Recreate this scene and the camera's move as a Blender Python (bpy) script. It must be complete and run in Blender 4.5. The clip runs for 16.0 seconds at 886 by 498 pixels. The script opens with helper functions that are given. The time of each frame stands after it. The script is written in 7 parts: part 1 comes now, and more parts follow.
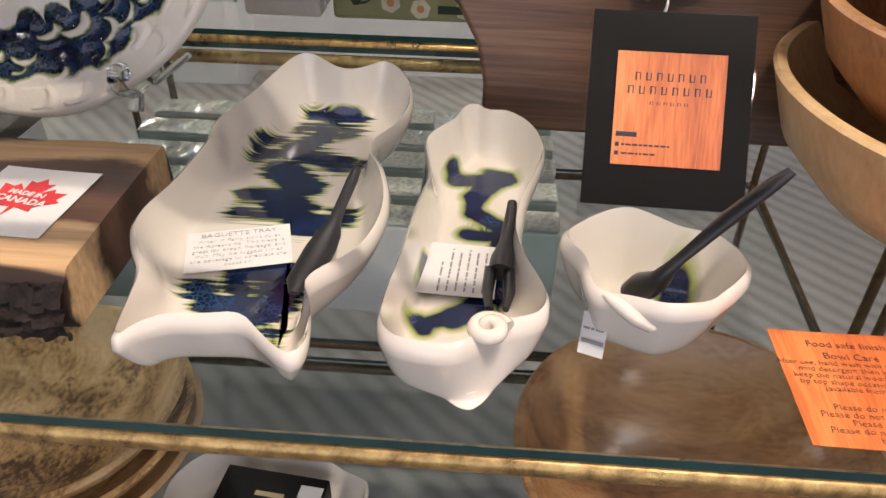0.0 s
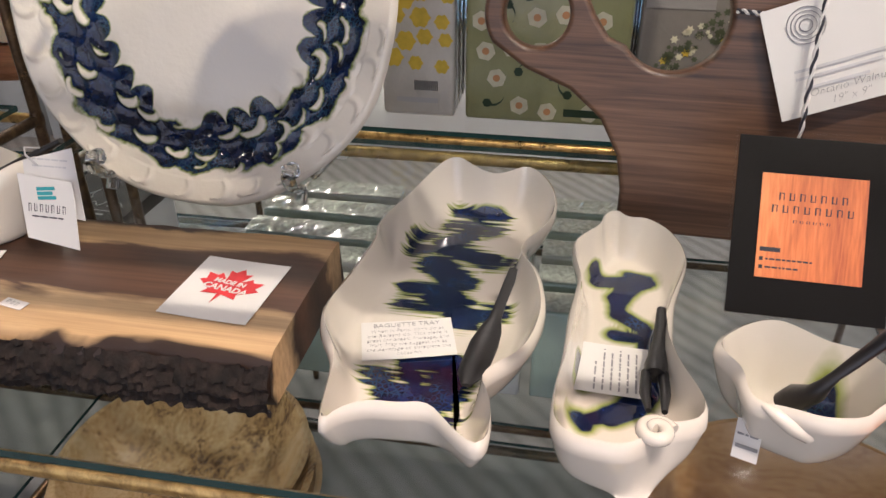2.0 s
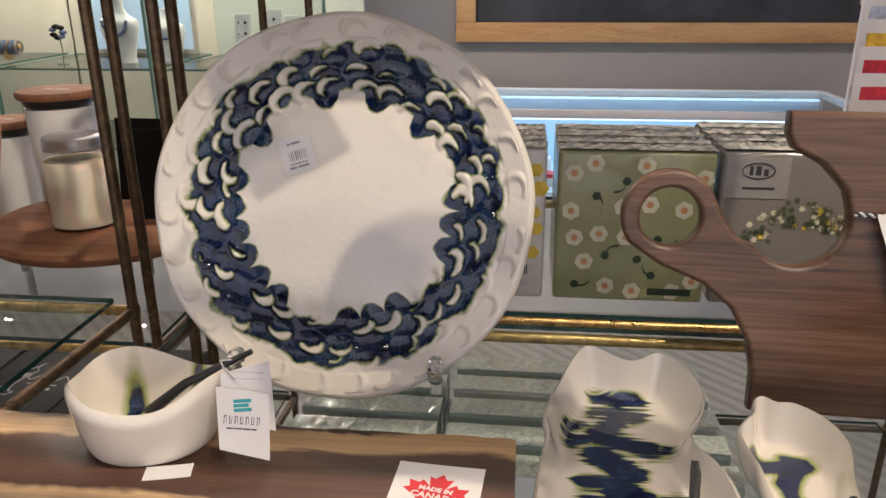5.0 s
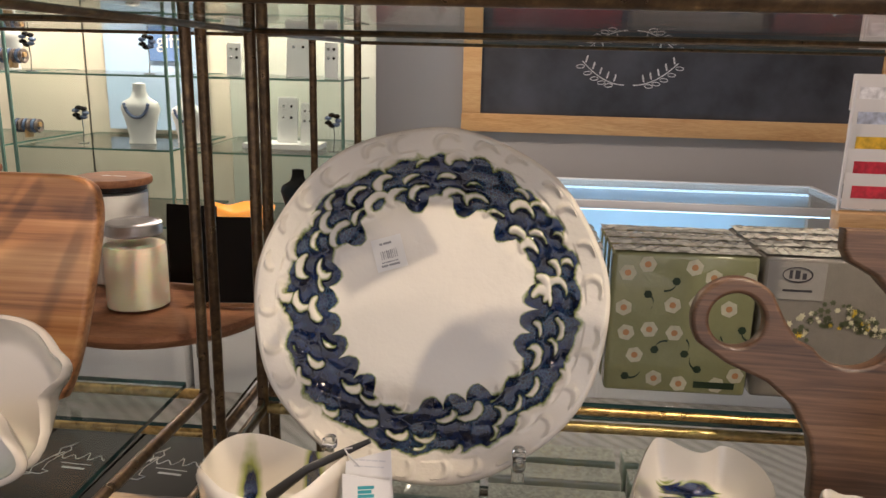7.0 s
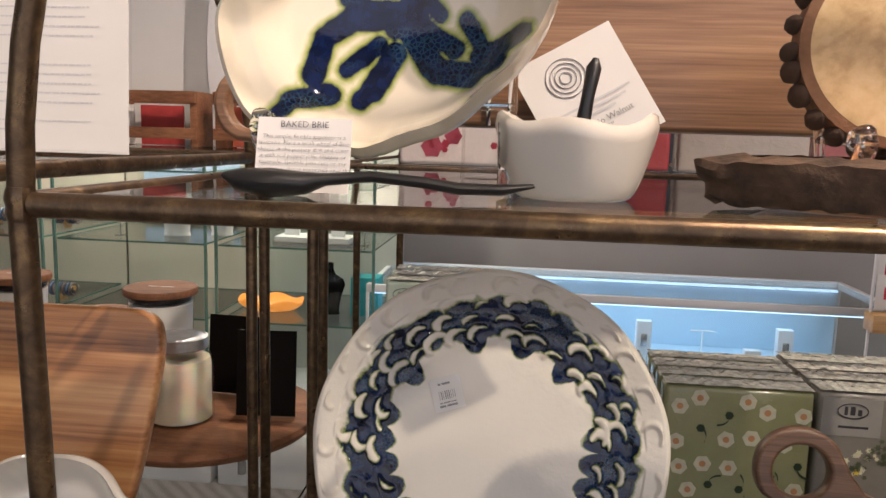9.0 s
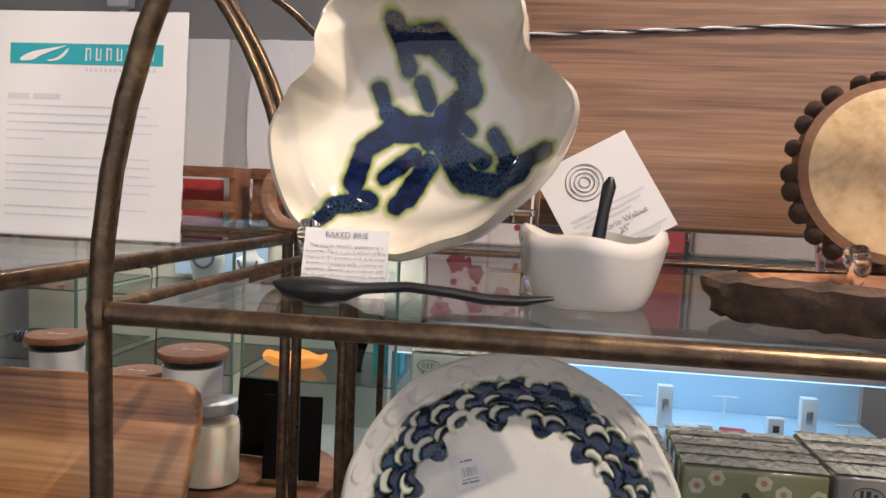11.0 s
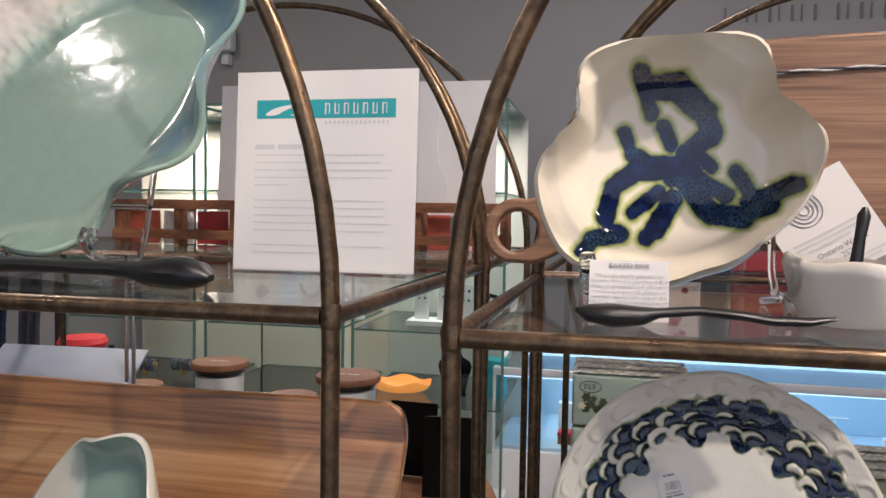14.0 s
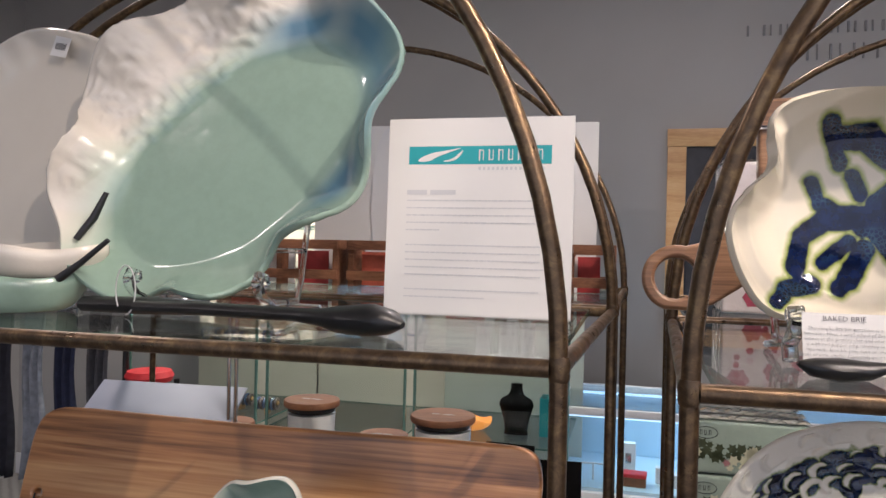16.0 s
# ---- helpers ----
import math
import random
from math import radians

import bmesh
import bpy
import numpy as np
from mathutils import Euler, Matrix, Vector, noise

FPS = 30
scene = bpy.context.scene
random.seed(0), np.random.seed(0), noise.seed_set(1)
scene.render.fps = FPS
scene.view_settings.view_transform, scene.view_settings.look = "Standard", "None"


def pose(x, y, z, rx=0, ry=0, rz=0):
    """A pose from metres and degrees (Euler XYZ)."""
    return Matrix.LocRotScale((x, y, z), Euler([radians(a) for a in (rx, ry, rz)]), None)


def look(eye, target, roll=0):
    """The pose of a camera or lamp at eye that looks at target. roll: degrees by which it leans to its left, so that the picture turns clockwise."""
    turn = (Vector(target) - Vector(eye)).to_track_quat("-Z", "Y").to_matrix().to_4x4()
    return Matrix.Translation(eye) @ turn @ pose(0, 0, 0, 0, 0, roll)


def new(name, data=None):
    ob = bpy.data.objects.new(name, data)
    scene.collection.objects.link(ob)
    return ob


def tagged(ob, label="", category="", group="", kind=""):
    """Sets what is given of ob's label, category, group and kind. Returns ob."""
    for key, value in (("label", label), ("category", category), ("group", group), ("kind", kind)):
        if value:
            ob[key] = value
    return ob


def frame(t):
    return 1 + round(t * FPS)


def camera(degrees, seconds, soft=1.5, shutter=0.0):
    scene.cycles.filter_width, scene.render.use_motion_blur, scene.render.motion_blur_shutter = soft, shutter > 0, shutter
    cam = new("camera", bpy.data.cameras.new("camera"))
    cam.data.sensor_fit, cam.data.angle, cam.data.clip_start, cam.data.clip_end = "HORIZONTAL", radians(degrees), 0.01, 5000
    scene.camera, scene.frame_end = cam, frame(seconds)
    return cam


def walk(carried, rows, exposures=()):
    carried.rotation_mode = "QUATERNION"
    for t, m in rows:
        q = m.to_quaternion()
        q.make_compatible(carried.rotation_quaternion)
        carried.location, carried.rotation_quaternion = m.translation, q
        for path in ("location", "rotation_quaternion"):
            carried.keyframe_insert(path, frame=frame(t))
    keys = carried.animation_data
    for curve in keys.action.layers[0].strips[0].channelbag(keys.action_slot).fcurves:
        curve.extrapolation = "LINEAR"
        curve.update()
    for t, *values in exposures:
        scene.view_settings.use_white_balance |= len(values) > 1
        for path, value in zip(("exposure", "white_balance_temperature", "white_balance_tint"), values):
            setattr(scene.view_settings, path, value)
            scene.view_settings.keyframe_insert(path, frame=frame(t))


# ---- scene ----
cam = camera(61.0, 16.0)
PATH = [
    (0, (-0.013, 0.028, 1.14), (-0.125, 1.638, -0.041), 0.8),
    (0.5, (-0.021, 0.02, 1.147), (-0.193, 1.641, -0.012), 0.3),
    (1, (-0.03, 0.015, 1.154), (-0.256, 1.651, 0.026), 0.0),
    (1.5, (-0.044, 0.001, 1.166), (-0.314, 1.66, 0.083), -0.1),
    (2, (-0.068, -0.007, 1.183), (-0.374, 1.68, 0.153), -0.3),
    (2.5, (-0.094, -0.014, 1.195), (-0.417, 1.7, 0.217), -0.2),
    (3, (-0.112, -0.02, 1.212), (-0.431, 1.728, 0.295), -0.4),
    (3.5, (-0.154, -0.027, 1.22), (-0.442, 1.756, 0.362), -0.4),
    (4, (-0.192, -0.032, 1.232), (-0.437, 1.784, 0.43), -0.2),
    (4.2, (-0.199, -0.031, 1.234), (-0.441, 1.796, 0.458), -0.5),
    (6.5, (-0.321, -0.093, 1.254), (-0.452, 1.829, 0.716), 1.2),
    (7, (-0.338, -0.106, 1.274), (-0.488, 1.828, 0.786), 1.4),
    (7.5, (-0.357, -0.116, 1.291), (-0.528, 1.829, 0.854), 1.6),
    (8, (-0.375, -0.113, 1.31), (-0.563, 1.841, 0.928), 1.6),
    (8.5, (-0.383, -0.11, 1.327), (-0.582, 1.851, 0.991), 1.6),
    (9, (-0.385, -0.11, 1.344), (-0.587, 1.858, 1.052), 1.7),
    (9.5, (-0.392, -0.111, 1.356), (-0.595, 1.864, 1.109), 1.7),
    (9.7, (-0.396, -0.111, 1.362), (-0.598, 1.866, 1.133), 1.8),
    (11.8, (-0.377, -0.199, 1.396), (-0.733, 1.764, 1.251), 2.1),
    (12, (-0.376, -0.21, 1.399), (-0.758, 1.748, 1.254), 1.8),
    (12.5, (-0.389, -0.229, 1.397), (-0.811, 1.722, 1.264), 1.5),
    (13, (-0.423, -0.233, 1.39), (-0.866, 1.713, 1.258), 1.1),
    (13.5, (-0.489, -0.244, 1.391), (-0.924, 1.705, 1.27), 1.1),
    (14, (-0.539, -0.248, 1.389), (-0.962, 1.704, 1.292), 0.9),
    (14.5, (-0.581, -0.255, 1.394), (-0.998, 1.699, 1.316), 1.0),
    (15, (-0.625, -0.257, 1.393), (-1.056, 1.696, 1.345), 1.1),
    (15.5, (-0.658, -0.271, 1.397), (-1.116, 1.676, 1.372), 1.1),
    (16, (-0.678, -0.283, 1.4), (-1.172, 1.656, 1.39), 1.2),
]
walk(cam, [(t, look(eye, target, roll)) for t, eye, target, roll in PATH], [(0, 0.06, 6250, 24), (4, -0.08, 6250, 24), (6.5, -0.06, 7000, 24), (7.5, -0.08, 7000, 24), (9.5, -0.32, 6450, 23), (12.5, -0.36, 6050, 22), (14.5, -0.40, 6000, 22), (16, -0.34, 6000, 22)])

# ---- world and light ----
world = bpy.data.worlds.new("sky")
scene.world = world
world.use_nodes = True
wn = world.node_tree.nodes
sky = wn.new("ShaderNodeTexSky")
sky.sky_type, sky.sun_disc = "NISHITA", False
sky.sun_elevation, sky.sun_rotation = radians(38), radians(20)
wn["Background"].inputs["Strength"].default_value = 0.12
world.node_tree.links.new(sky.outputs[0], wn["Background"].inputs["Color"])



def area_lamp(name, eye, target, size, power, colour, size_y=None):
    d = bpy.data.lights.new(name, "AREA")
    d.size, d.energy, d.color = size, power, colour
    if size_y:
        d.shape, d.size_y = "RECTANGLE", size_y
    ob = new(name, d)
    ob.matrix_world = look(eye, target)
    return ob


# daylight in the shop window behind the camera
area_lamp("window_light", (0.3, -1.95, 1.6), (0.3, 0, 1.5), 5.0, 30, (1.0, 0.965, 0.945), 2.3)
# recessed ceiling lamps
CEILING_LAMPS = [(-2.6, -0.9), (0.9, -1.3), (2.2, -0.9), (-2.6, 1.4), (-0.6, 1.9), (1.6, 1.7)]
for lx, ly in CEILING_LAMPS:
    area_lamp("ceiling_lamp_light", (lx, ly, 2.955), (lx, ly, 0), 0.12, 9 if ly < 0 else 17, (1.0, 0.88, 0.74))
# track spotlights over the stands: eye, target, power, cone
TRACK = [((-0.22, -0.12, 2.60), (-1.10, 0.62, 1.00), 50, 36), ((0.34, -0.11, 2.71), (-0.36, 0.55, 1.12), 124, 68), ((0.66, -0.12, 2.72), (-0.02, 0.60, 1.45), 50, 50), ((1.16, -1.74, 2.34), (-1.18, 0.52, 1.53), 165, 10.5)]
for eye, target, watts, cone in TRACK:
    d = bpy.data.lights.new("track_spot_light", "SPOT")
    d.energy, d.color, d.spot_size, d.spot_blend, d.shadow_soft_size = watts, (1.0, 0.86, 0.66), radians(cone), 0.40, 0.018
    new("track_spot_light", d).matrix_world = look(eye, target)


# ---- materials ----
def material(name):
    m = bpy.data.materials.new(name)
    m.use_nodes = True
    return m, m.node_tree.nodes, m.node_tree.links, m.node_tree.nodes["Principled BSDF"]


def rgb(c):
    return (c[0], c[1], c[2], 1)


def ramp(nodes, stops, interp="LINEAR"):
    r = nodes.new("ShaderNodeValToRGB")
    e = r.color_ramp.elements
    r.color_ramp.interpolation = interp
    while len(e) < len(stops):
        e.new(0.5)
    for k, (p, c) in enumerate(stops):
        e[k].position, e[k].color = p, rgb(c)
    return r


def coords(nodes, links, scale=(1, 1, 1), kind="Object"):
    tc, mp = nodes.new("ShaderNodeTexCoord"), nodes.new("ShaderNodeMapping")
    mp.inputs["Scale"].default_value = scale
    links.new(tc.outputs[kind], mp.inputs["Vector"])
    return mp.outputs["Vector"]


def noise_tex(nodes, links, vec, scale, detail=4, rough=0.55, dist=0.0):
    n = nodes.new("ShaderNodeTexNoise")
    n.inputs["Scale"].default_value, n.inputs["Detail"].default_value = scale, detail
    n.inputs["Roughness"].default_value, n.inputs["Distortion"].default_value = rough, dist
    links.new(vec, n.inputs["Vector"])
    return n.outputs["Fac"]


def bump(nodes, links, bsdf, height, strength, distance):
    b = nodes.new("ShaderNodeBump")
    b.inputs["Strength"].default_value, b.inputs["Distance"].default_value = strength, distance
    links.new(height, b.inputs["Height"])
    links.new(b.outputs["Normal"], bsdf.inputs["Normal"])


def paint(name, colour, rough=0.5, var=0.08, scale=6.0, metal=0.0, bumps=0.0, coat=0.0, grain=220.0):
    """A plain surface with soft mottling, fine grain and a little relief."""
    m, n, l, b = material(name)
    vec = coords(n, l)
    f = noise_tex(n, l, vec, scale, 5)
    dark = tuple(c * (1 - var) for c in colour)
    light = tuple(min(1, c * (1 + var)) for c in colour)
    r = ramp(n, [(0.3, dark), (0.7, light)])
    l.new(f, r.inputs["Fac"])
    l.new(r.outputs["Color"], b.inputs["Base Color"])
    b.inputs["Roughness"].default_value, b.inputs["Metallic"].default_value = rough, metal
    b.inputs["Coat Weight"].default_value = coat
    if bumps:
        bump(n, l, b, noise_tex(n, l, vec, grain, 3), bumps, 0.002)
    return m


def wood(name, dark, mid, light, along=(1, 12, 12), scale=3.0, rough=0.42, band=0.0, axis=1, coat=0.15, contrast=1.0):
    """Wood with long grain; along stretches the grain, band adds broad heartwood stripes across the given axis."""
    m, n, l, b = material(name)
    vec = coords(n, l, along)
    big = noise_tex(n, l, vec, scale, 3, 0.5, 0.6)
    fine = noise_tex(n, l, coords(n, l, tuple(a * 9 for a in along)), scale, 4, 0.6)
    swirl = n.new("ShaderNodeMath")
    swirl.operation, swirl.inputs[1].default_value = "MULTIPLY", 42.0
    l.new(big, swirl.inputs[0])
    sine = n.new("ShaderNodeMath")
    sine.operation = "SINE"
    l.new(swirl.outputs[0], sine.inputs[0])
    wide = noise_tex(n, l, coords(n, l, tuple(a * 0.35 for a in along)), scale, 3, 0.5, 0.8)
    mix = n.new("ShaderNodeMath")
    mix.operation, mix.inputs[1].default_value = "MULTIPLY_ADD", 0.045
    l.new(sine.outputs[0], mix.inputs[0])
    l.new(wide, mix.inputs[2])
    add = n.new("ShaderNodeMath")
    add.operation, add.inputs[1].default_value = "MULTIPLY_ADD", 0.42
    l.new(fine, add.inputs[0])
    l.new(mix.outputs[0], add.inputs[2])
    mid_at, half = 0.71, 0.22 / contrast
    r = ramp(n, [(mid_at - half, dark), (mid_at, mid), (min(0.99, mid_at + half), light)])
    l.new(add.outputs[0], r.inputs["Fac"])
    l.new(r.outputs["Color"], b.inputs["Base Color"])
    b.inputs["Roughness"].default_value, b.inputs["Coat Weight"].default_value = rough, coat
    b.inputs["Coat Roughness"].default_value = 0.3
    bump(n, l, b, fine, 0.12, 0.001)
    return m


def glaze(name, body, blue, green, spikes=(30, 30, 30), amp=0.006, halo=0.011, crackle=True, rough=0.05, deep_k=0.4, coat=0.7, ripple=0.14):
    """Glossy stoneware; the mesh attribute 'glaze' is the distance in metres from the painted strokes."""
    m, n, l, b = material(name)
    at = n.new("ShaderNodeAttribute")
    at.attribute_name = "glaze"
    f = noise_tex(n, l, coords(n, l, spikes), 1.0, 3, 0.6)
    w = n.new("ShaderNodeMath")
    w.operation, w.inputs[1].default_value, w.inputs[2].default_value = "MULTIPLY_ADD", amp * 2, -amp
    l.new(f, w.inputs[0])
    d = n.new("ShaderNodeMath")
    d.operation = "ADD"
    l.new(at.outputs["Fac"], d.inputs[0])
    l.new(w.outputs[0], d.inputs[1])
    mr = n.new("ShaderNodeMapRange")
    mr.inputs["From Min"].default_value, mr.inputs["From Max"].default_value = -halo, halo * 1.4
    l.new(d.outputs[0], mr.inputs["Value"])
    vec = coords(n, l)
    bodyvar = ramp(n, [(0.3, tuple(c * 0.95 for c in body)), (0.7, body)])
    l.new(noise_tex(n, l, vec, 9, 4), bodyvar.inputs["Fac"])
    deep = tuple(c * deep_k for c in blue)
    bl = ramp(n, [(0.35, deep), (0.62, blue)])
    l.new(noise_tex(n, l, vec, 85, 4), bl.inputs["Fac"])
    blue_out = bl.outputs["Color"]
    if crackle:
        v = n.new("ShaderNodeTexVoronoi")
        v.feature = "DISTANCE_TO_EDGE"
        v.inputs["Scale"].default_value = 260
        l.new(vec, v.inputs["Vector"])
        vr = ramp(n, [(0.0, (1, 1, 1)), (0.16, (0, 0, 0))])
        l.new(v.outputs["Distance"], vr.inputs["Fac"])
        patch = ramp(n, [(0.5, (0, 0, 0)), (0.62, (0.55, 0.55, 0.55))])
        l.new(noise_tex(n, l, vec, 24, 2), patch.inputs["Fac"])
        ml = n.new("ShaderNodeMath")
        ml.operation = "MULTIPLY"
        l.new(vr.outputs["Color"], ml.inputs[0])
        l.new(patch.outputs["Color"], ml.inputs[1])
        mx = n.new("ShaderNodeMix")
        mx.data_type = "RGBA"
        l.new(ml.outputs[0], mx.inputs[0])
        l.new(blue_out, mx.inputs[6])
        mx.inputs[7].default_value = (0.035, 0.10, 0.15, 1)
        blue_out = mx.outputs[2]
    to_green = ramp(n, [(0.36, (0, 0, 0)), (0.47, (1, 1, 1))])
    l.new(mr.outputs["Result"], to_green.inputs["Fac"])
    gm = n.new("ShaderNodeMix")
    gm.data_type = "RGBA"
    l.new(to_green.outputs["Color"], gm.inputs[0])
    l.new(blue_out, gm.inputs[6])
    gm.inputs[7].default_value = rgb(green)
    to_body = ramp(n, [(0.46, (0, 0, 0)), (0.74, (1, 1, 1))])
    l.new(mr.outputs["Result"], to_body.inputs["Fac"])
    bm_ = n.new("ShaderNodeMix")
    bm_.data_type = "RGBA"
    l.new(to_body.outputs["Color"], bm_.inputs[0])
    l.new(gm.outputs[2], bm_.inputs[6])
    l.new(bodyvar.outputs["Color"], bm_.inputs[7])
    l.new(bm_.outputs[2], b.inputs["Base Color"])
    b.inputs["Roughness"].default_value = rough
    b.inputs["Coat Weight"].default_value, b.inputs["Coat Roughness"].default_value = coat, 0.05
    bump(n, l, b, noise_tex(n, l, vec, 28 if ripple < 0.2 else 75, 3), ripple, 0.004)
    return m


def glass(name, tint=(0.93, 0.97, 0.95), gloss=1.0):
    """Thin clear sheet: lets light straight through and mirrors by Fresnel."""
    m, n, l, b = material(name)
    n.remove(b)
    tr, gl, mx = n.new("ShaderNodeBsdfTransparent"), n.new("ShaderNodeBsdfGlossy"), n.new("ShaderNodeMixShader")
    tr.inputs["Color"].default_value = rgb(tint)
    gl.inputs["Roughness"].default_value = 0.01
    lw, po, ma = n.new("ShaderNodeLayerWeight"), n.new("ShaderNodeMath"), n.new("ShaderNodeMath")
    lw.inputs["Blend"].default_value = 0.5
    po.operation, po.inputs[1].default_value = "POWER", 5.0
    ma.operation, ma.inputs[1].default_value, ma.inputs[2].default_value = "MULTIPLY_ADD", 0.9 * gloss, 0.035 * gloss
    l.new(lw.outputs["Facing"], po.inputs[0])
    l.new(po.outputs[0], ma.inputs[0])
    l.new(ma.outputs[0], mx.inputs[0])
    l.new(tr.outputs[0], mx.inputs[1])
    l.new(gl.outputs[0], mx.inputs[2])
    l.new(mx.outputs[0], n["Material Output"].inputs["Surface"])
    return m


def bronze(name, stops=((0.30, (0.070, 0.048, 0.032)), (0.50, (0.125, 0.083, 0.050)), (0.66, (0.21, 0.14, 0.072)), (0.86, (0.52, 0.36, 0.165)))):
    """Patinated pipe: dark bronze with lighter rubbed spots."""
    m, n, l, b = material(name)
    vec = coords(n, l)
    r = ramp(n, stops)
    l.new(noise_tex(n, l, vec, 70, 6, 0.66, 0.4), r.inputs["Fac"])
    l.new(r.outputs["Color"], b.inputs["Base Color"])
    rr = ramp(n, [(0.3, (0.46, 0.46, 0.46)), (0.7, (0.25, 0.25, 0.25))])
    l.new(noise_tex(n, l, vec, 60, 5), rr.inputs["Fac"])
    l.new(rr.outputs["Color"], b.inputs["Roughness"])
    b.inputs["Metallic"].default_value = 0.85
    bump(n, l, b, noise_tex(n, l, vec, 300, 4), 0.2, 0.001)
    return m


CREAM = (0.70, 0.650, 0.565)
BLUE, GREEN = (0.008, 0.020, 0.078), (0.26, 0.31, 0.075)
M_METAL = bronze("aged_bronze_pipe")
# middle rails: rubbed brass, its colour also raised for the lamplight on them
M_LIT_RUBBED = bronze("lit_rubbed_brass_pipe", ((0.28, (0.10, 0.062, 0.030)), (0.42, (0.34, 0.22, 0.085)), (0.58, (0.58, 0.39, 0.15)), (0.80, (0.80, 0.58, 0.27))))
M_GLASS = glass("shelf_glass", (0.92, 0.95, 0.94), 0.85)
M_GLASS_EDGE = paint("glass_cut_edge", (0.012, 0.045, 0.045), 0.1, 0.2, 30)
M_ACRYLIC = glass("clear_acrylic", (0.975, 0.98, 0.98), 0.55)
M_PLEXI = paint("clear_bent_acrylic", (0.96, 0.97, 0.97), 0.04, 0.01, 5)
M_PLEXI.node_tree.nodes["Principled BSDF"].inputs["Transmission Weight"].default_value = 1.0
M_PLEXI.node_tree.nodes["Principled BSDF"].inputs["IOR"].default_value = 1.42
M_PLAINCLAY = paint("plain_cream_stoneware", CREAM, 0.07, 0.03, 9, coat=0.6)
M_CLAY = glaze("cream_stoneware", CREAM, BLUE, GREEN, amp=0.004, halo=0.0072)
M_DISH = glaze("warm_cream_stoneware", (0.72, 0.655, 0.525), (0.005, 0.013, 0.056), GREEN, spikes=(40, 40, 40), amp=0.0040, halo=0.0066, deep_k=0.25, coat=0.25)
M_SPIKE = glaze("cream_stoneware_feathered", CREAM, BLUE, GREEN, spikes=(12, 230, 12), amp=0.015, halo=0.0065)
M_PLATE = glaze("cream_stoneware_petals", CREAM, (0.003, 0.012, 0.050), (0.15, 0.19, 0.045), spikes=(110, 110, 110), amp=0.0036, halo=0.0044, crackle=True, rough=0.07, deep_k=0.16, coat=0.12, ripple=0.22)
M_SEA = glaze("sea_green_stoneware", (0.68, 0.63, 0.55), (0.23, 0.33, 0.27), (0.46, 0.54, 0.45), spikes=(9, 9, 9), amp=0.01, halo=0.05, crackle=False, rough=0.12, deep_k=0.95)
# blue tint by attribute: glaze variation and the window's reflection, both as colour
n_, l_ = M_SEA.node_tree.nodes, M_SEA.node_tree.links
b_, at_, mix_ = n_["Principled BSDF"], n_.new("ShaderNodeAttribute"), n_.new("ShaderNodeMix")
at_.attribute_name, mix_.data_type = "glaze_sheen", "RGBA"
l_.new(at_.outputs["Fac"], mix_.inputs[0])
l_.new(b_.inputs["Base Color"].links[0].from_socket, mix_.inputs[6])
mix_.inputs[7].default_value = (0.095, 0.20, 0.27, 1)
l_.new(mix_.outputs[2], b_.inputs["Base Color"])
M_WALNUT = wood("walnut", (0.030, 0.014, 0.008), (0.115, 0.058, 0.032), (0.21, 0.115, 0.065), (0.30, 9, 9), 5.0)
M_WALNUT_LIGHT = wood("pale_walnut", (0.09, 0.042, 0.02), (0.24, 0.125, 0.065), (0.40, 0.235, 0.13), (0.26, 9, 9), 4.5)
M_ACACIA = wood("acacia", (0.10, 0.034, 0.013), (0.46, 0.20, 0.075), (0.64, 0.35, 0.155), (0.13, 4.6, 4.6), 4.0, 0.32, coat=0.35, contrast=1.25)
M_MAPLE = wood("turned_maple", (0.36, 0.20, 0.08), (0.58, 0.37, 0.17), (0.70, 0.49, 0.26), (6, 6, 2), 4.0)
M_CHERRY = wood("turned_cherry", (0.20, 0.08, 0.03), (0.40, 0.19, 0.075), (0.52, 0.29, 0.13), (6, 6, 2), 5.0)
M_SPALT = wood("spalted_maple", (0.12, 0.055, 0.02), (0.62, 0.38, 0.15), (0.78, 0.56, 0.29), (5, 7, 4), 3.5, contrast=1.4)
M_PINE = wood("pine", (0.42, 0.22, 0.08), (0.56, 0.33, 0.14), (0.64, 0.42, 0.20), (1, 10, 10), 3.0)
M_BLACKWOOD = paint("black_stained_wood", (0.009, 0.009, 0.010), 0.40, 0.3, 40, bumps=0.08, coat=0.15)
M_PAPER = paint("white_paper", (0.70, 0.685, 0.66), 0.75, 0.03, 4)
M_INK = paint("dark_ink", (0.03, 0.03, 0.04), 0.7)
M_PEN = paint("pen_ink", (0.26, 0.26, 0.27), 0.7)
M_ZINC = paint("zinc_lid", (0.52, 0.52, 0.53), 0.34, 0.15, 60, metal=0.8)
M_GREYINK = paint("grey_ink", (0.55, 0.55, 0.56), 0.75)
M_BLACKCARD = paint("black_card", (0.004, 0.0033, 0.0033), 0.5, 0.2, 8)
M_BLACKCARD.node_tree.nodes["Principled BSDF"].inputs["Specular IOR Level"].default_value = 0.12
M_CREAMWAX = paint("cream_wax", (0.84, 0.77, 0.62), 0.7, 0.05, 10)
M_JAR = glass("jar_glass", (0.97, 0.975, 0.97), 0.3)
M_CREAMWAX.node_tree.nodes["Principled BSDF"].inputs["Subsurface Weight"].default_value = 0.35
M_CREAMWAX.node_tree.nodes["Principled BSDF"].inputs["Subsurface Scale"].default_value = 0.02
M_STEEL = paint("brushed_steel", (0.55, 0.55, 0.56), 0.25, 0.1, 40, metal=0.95)
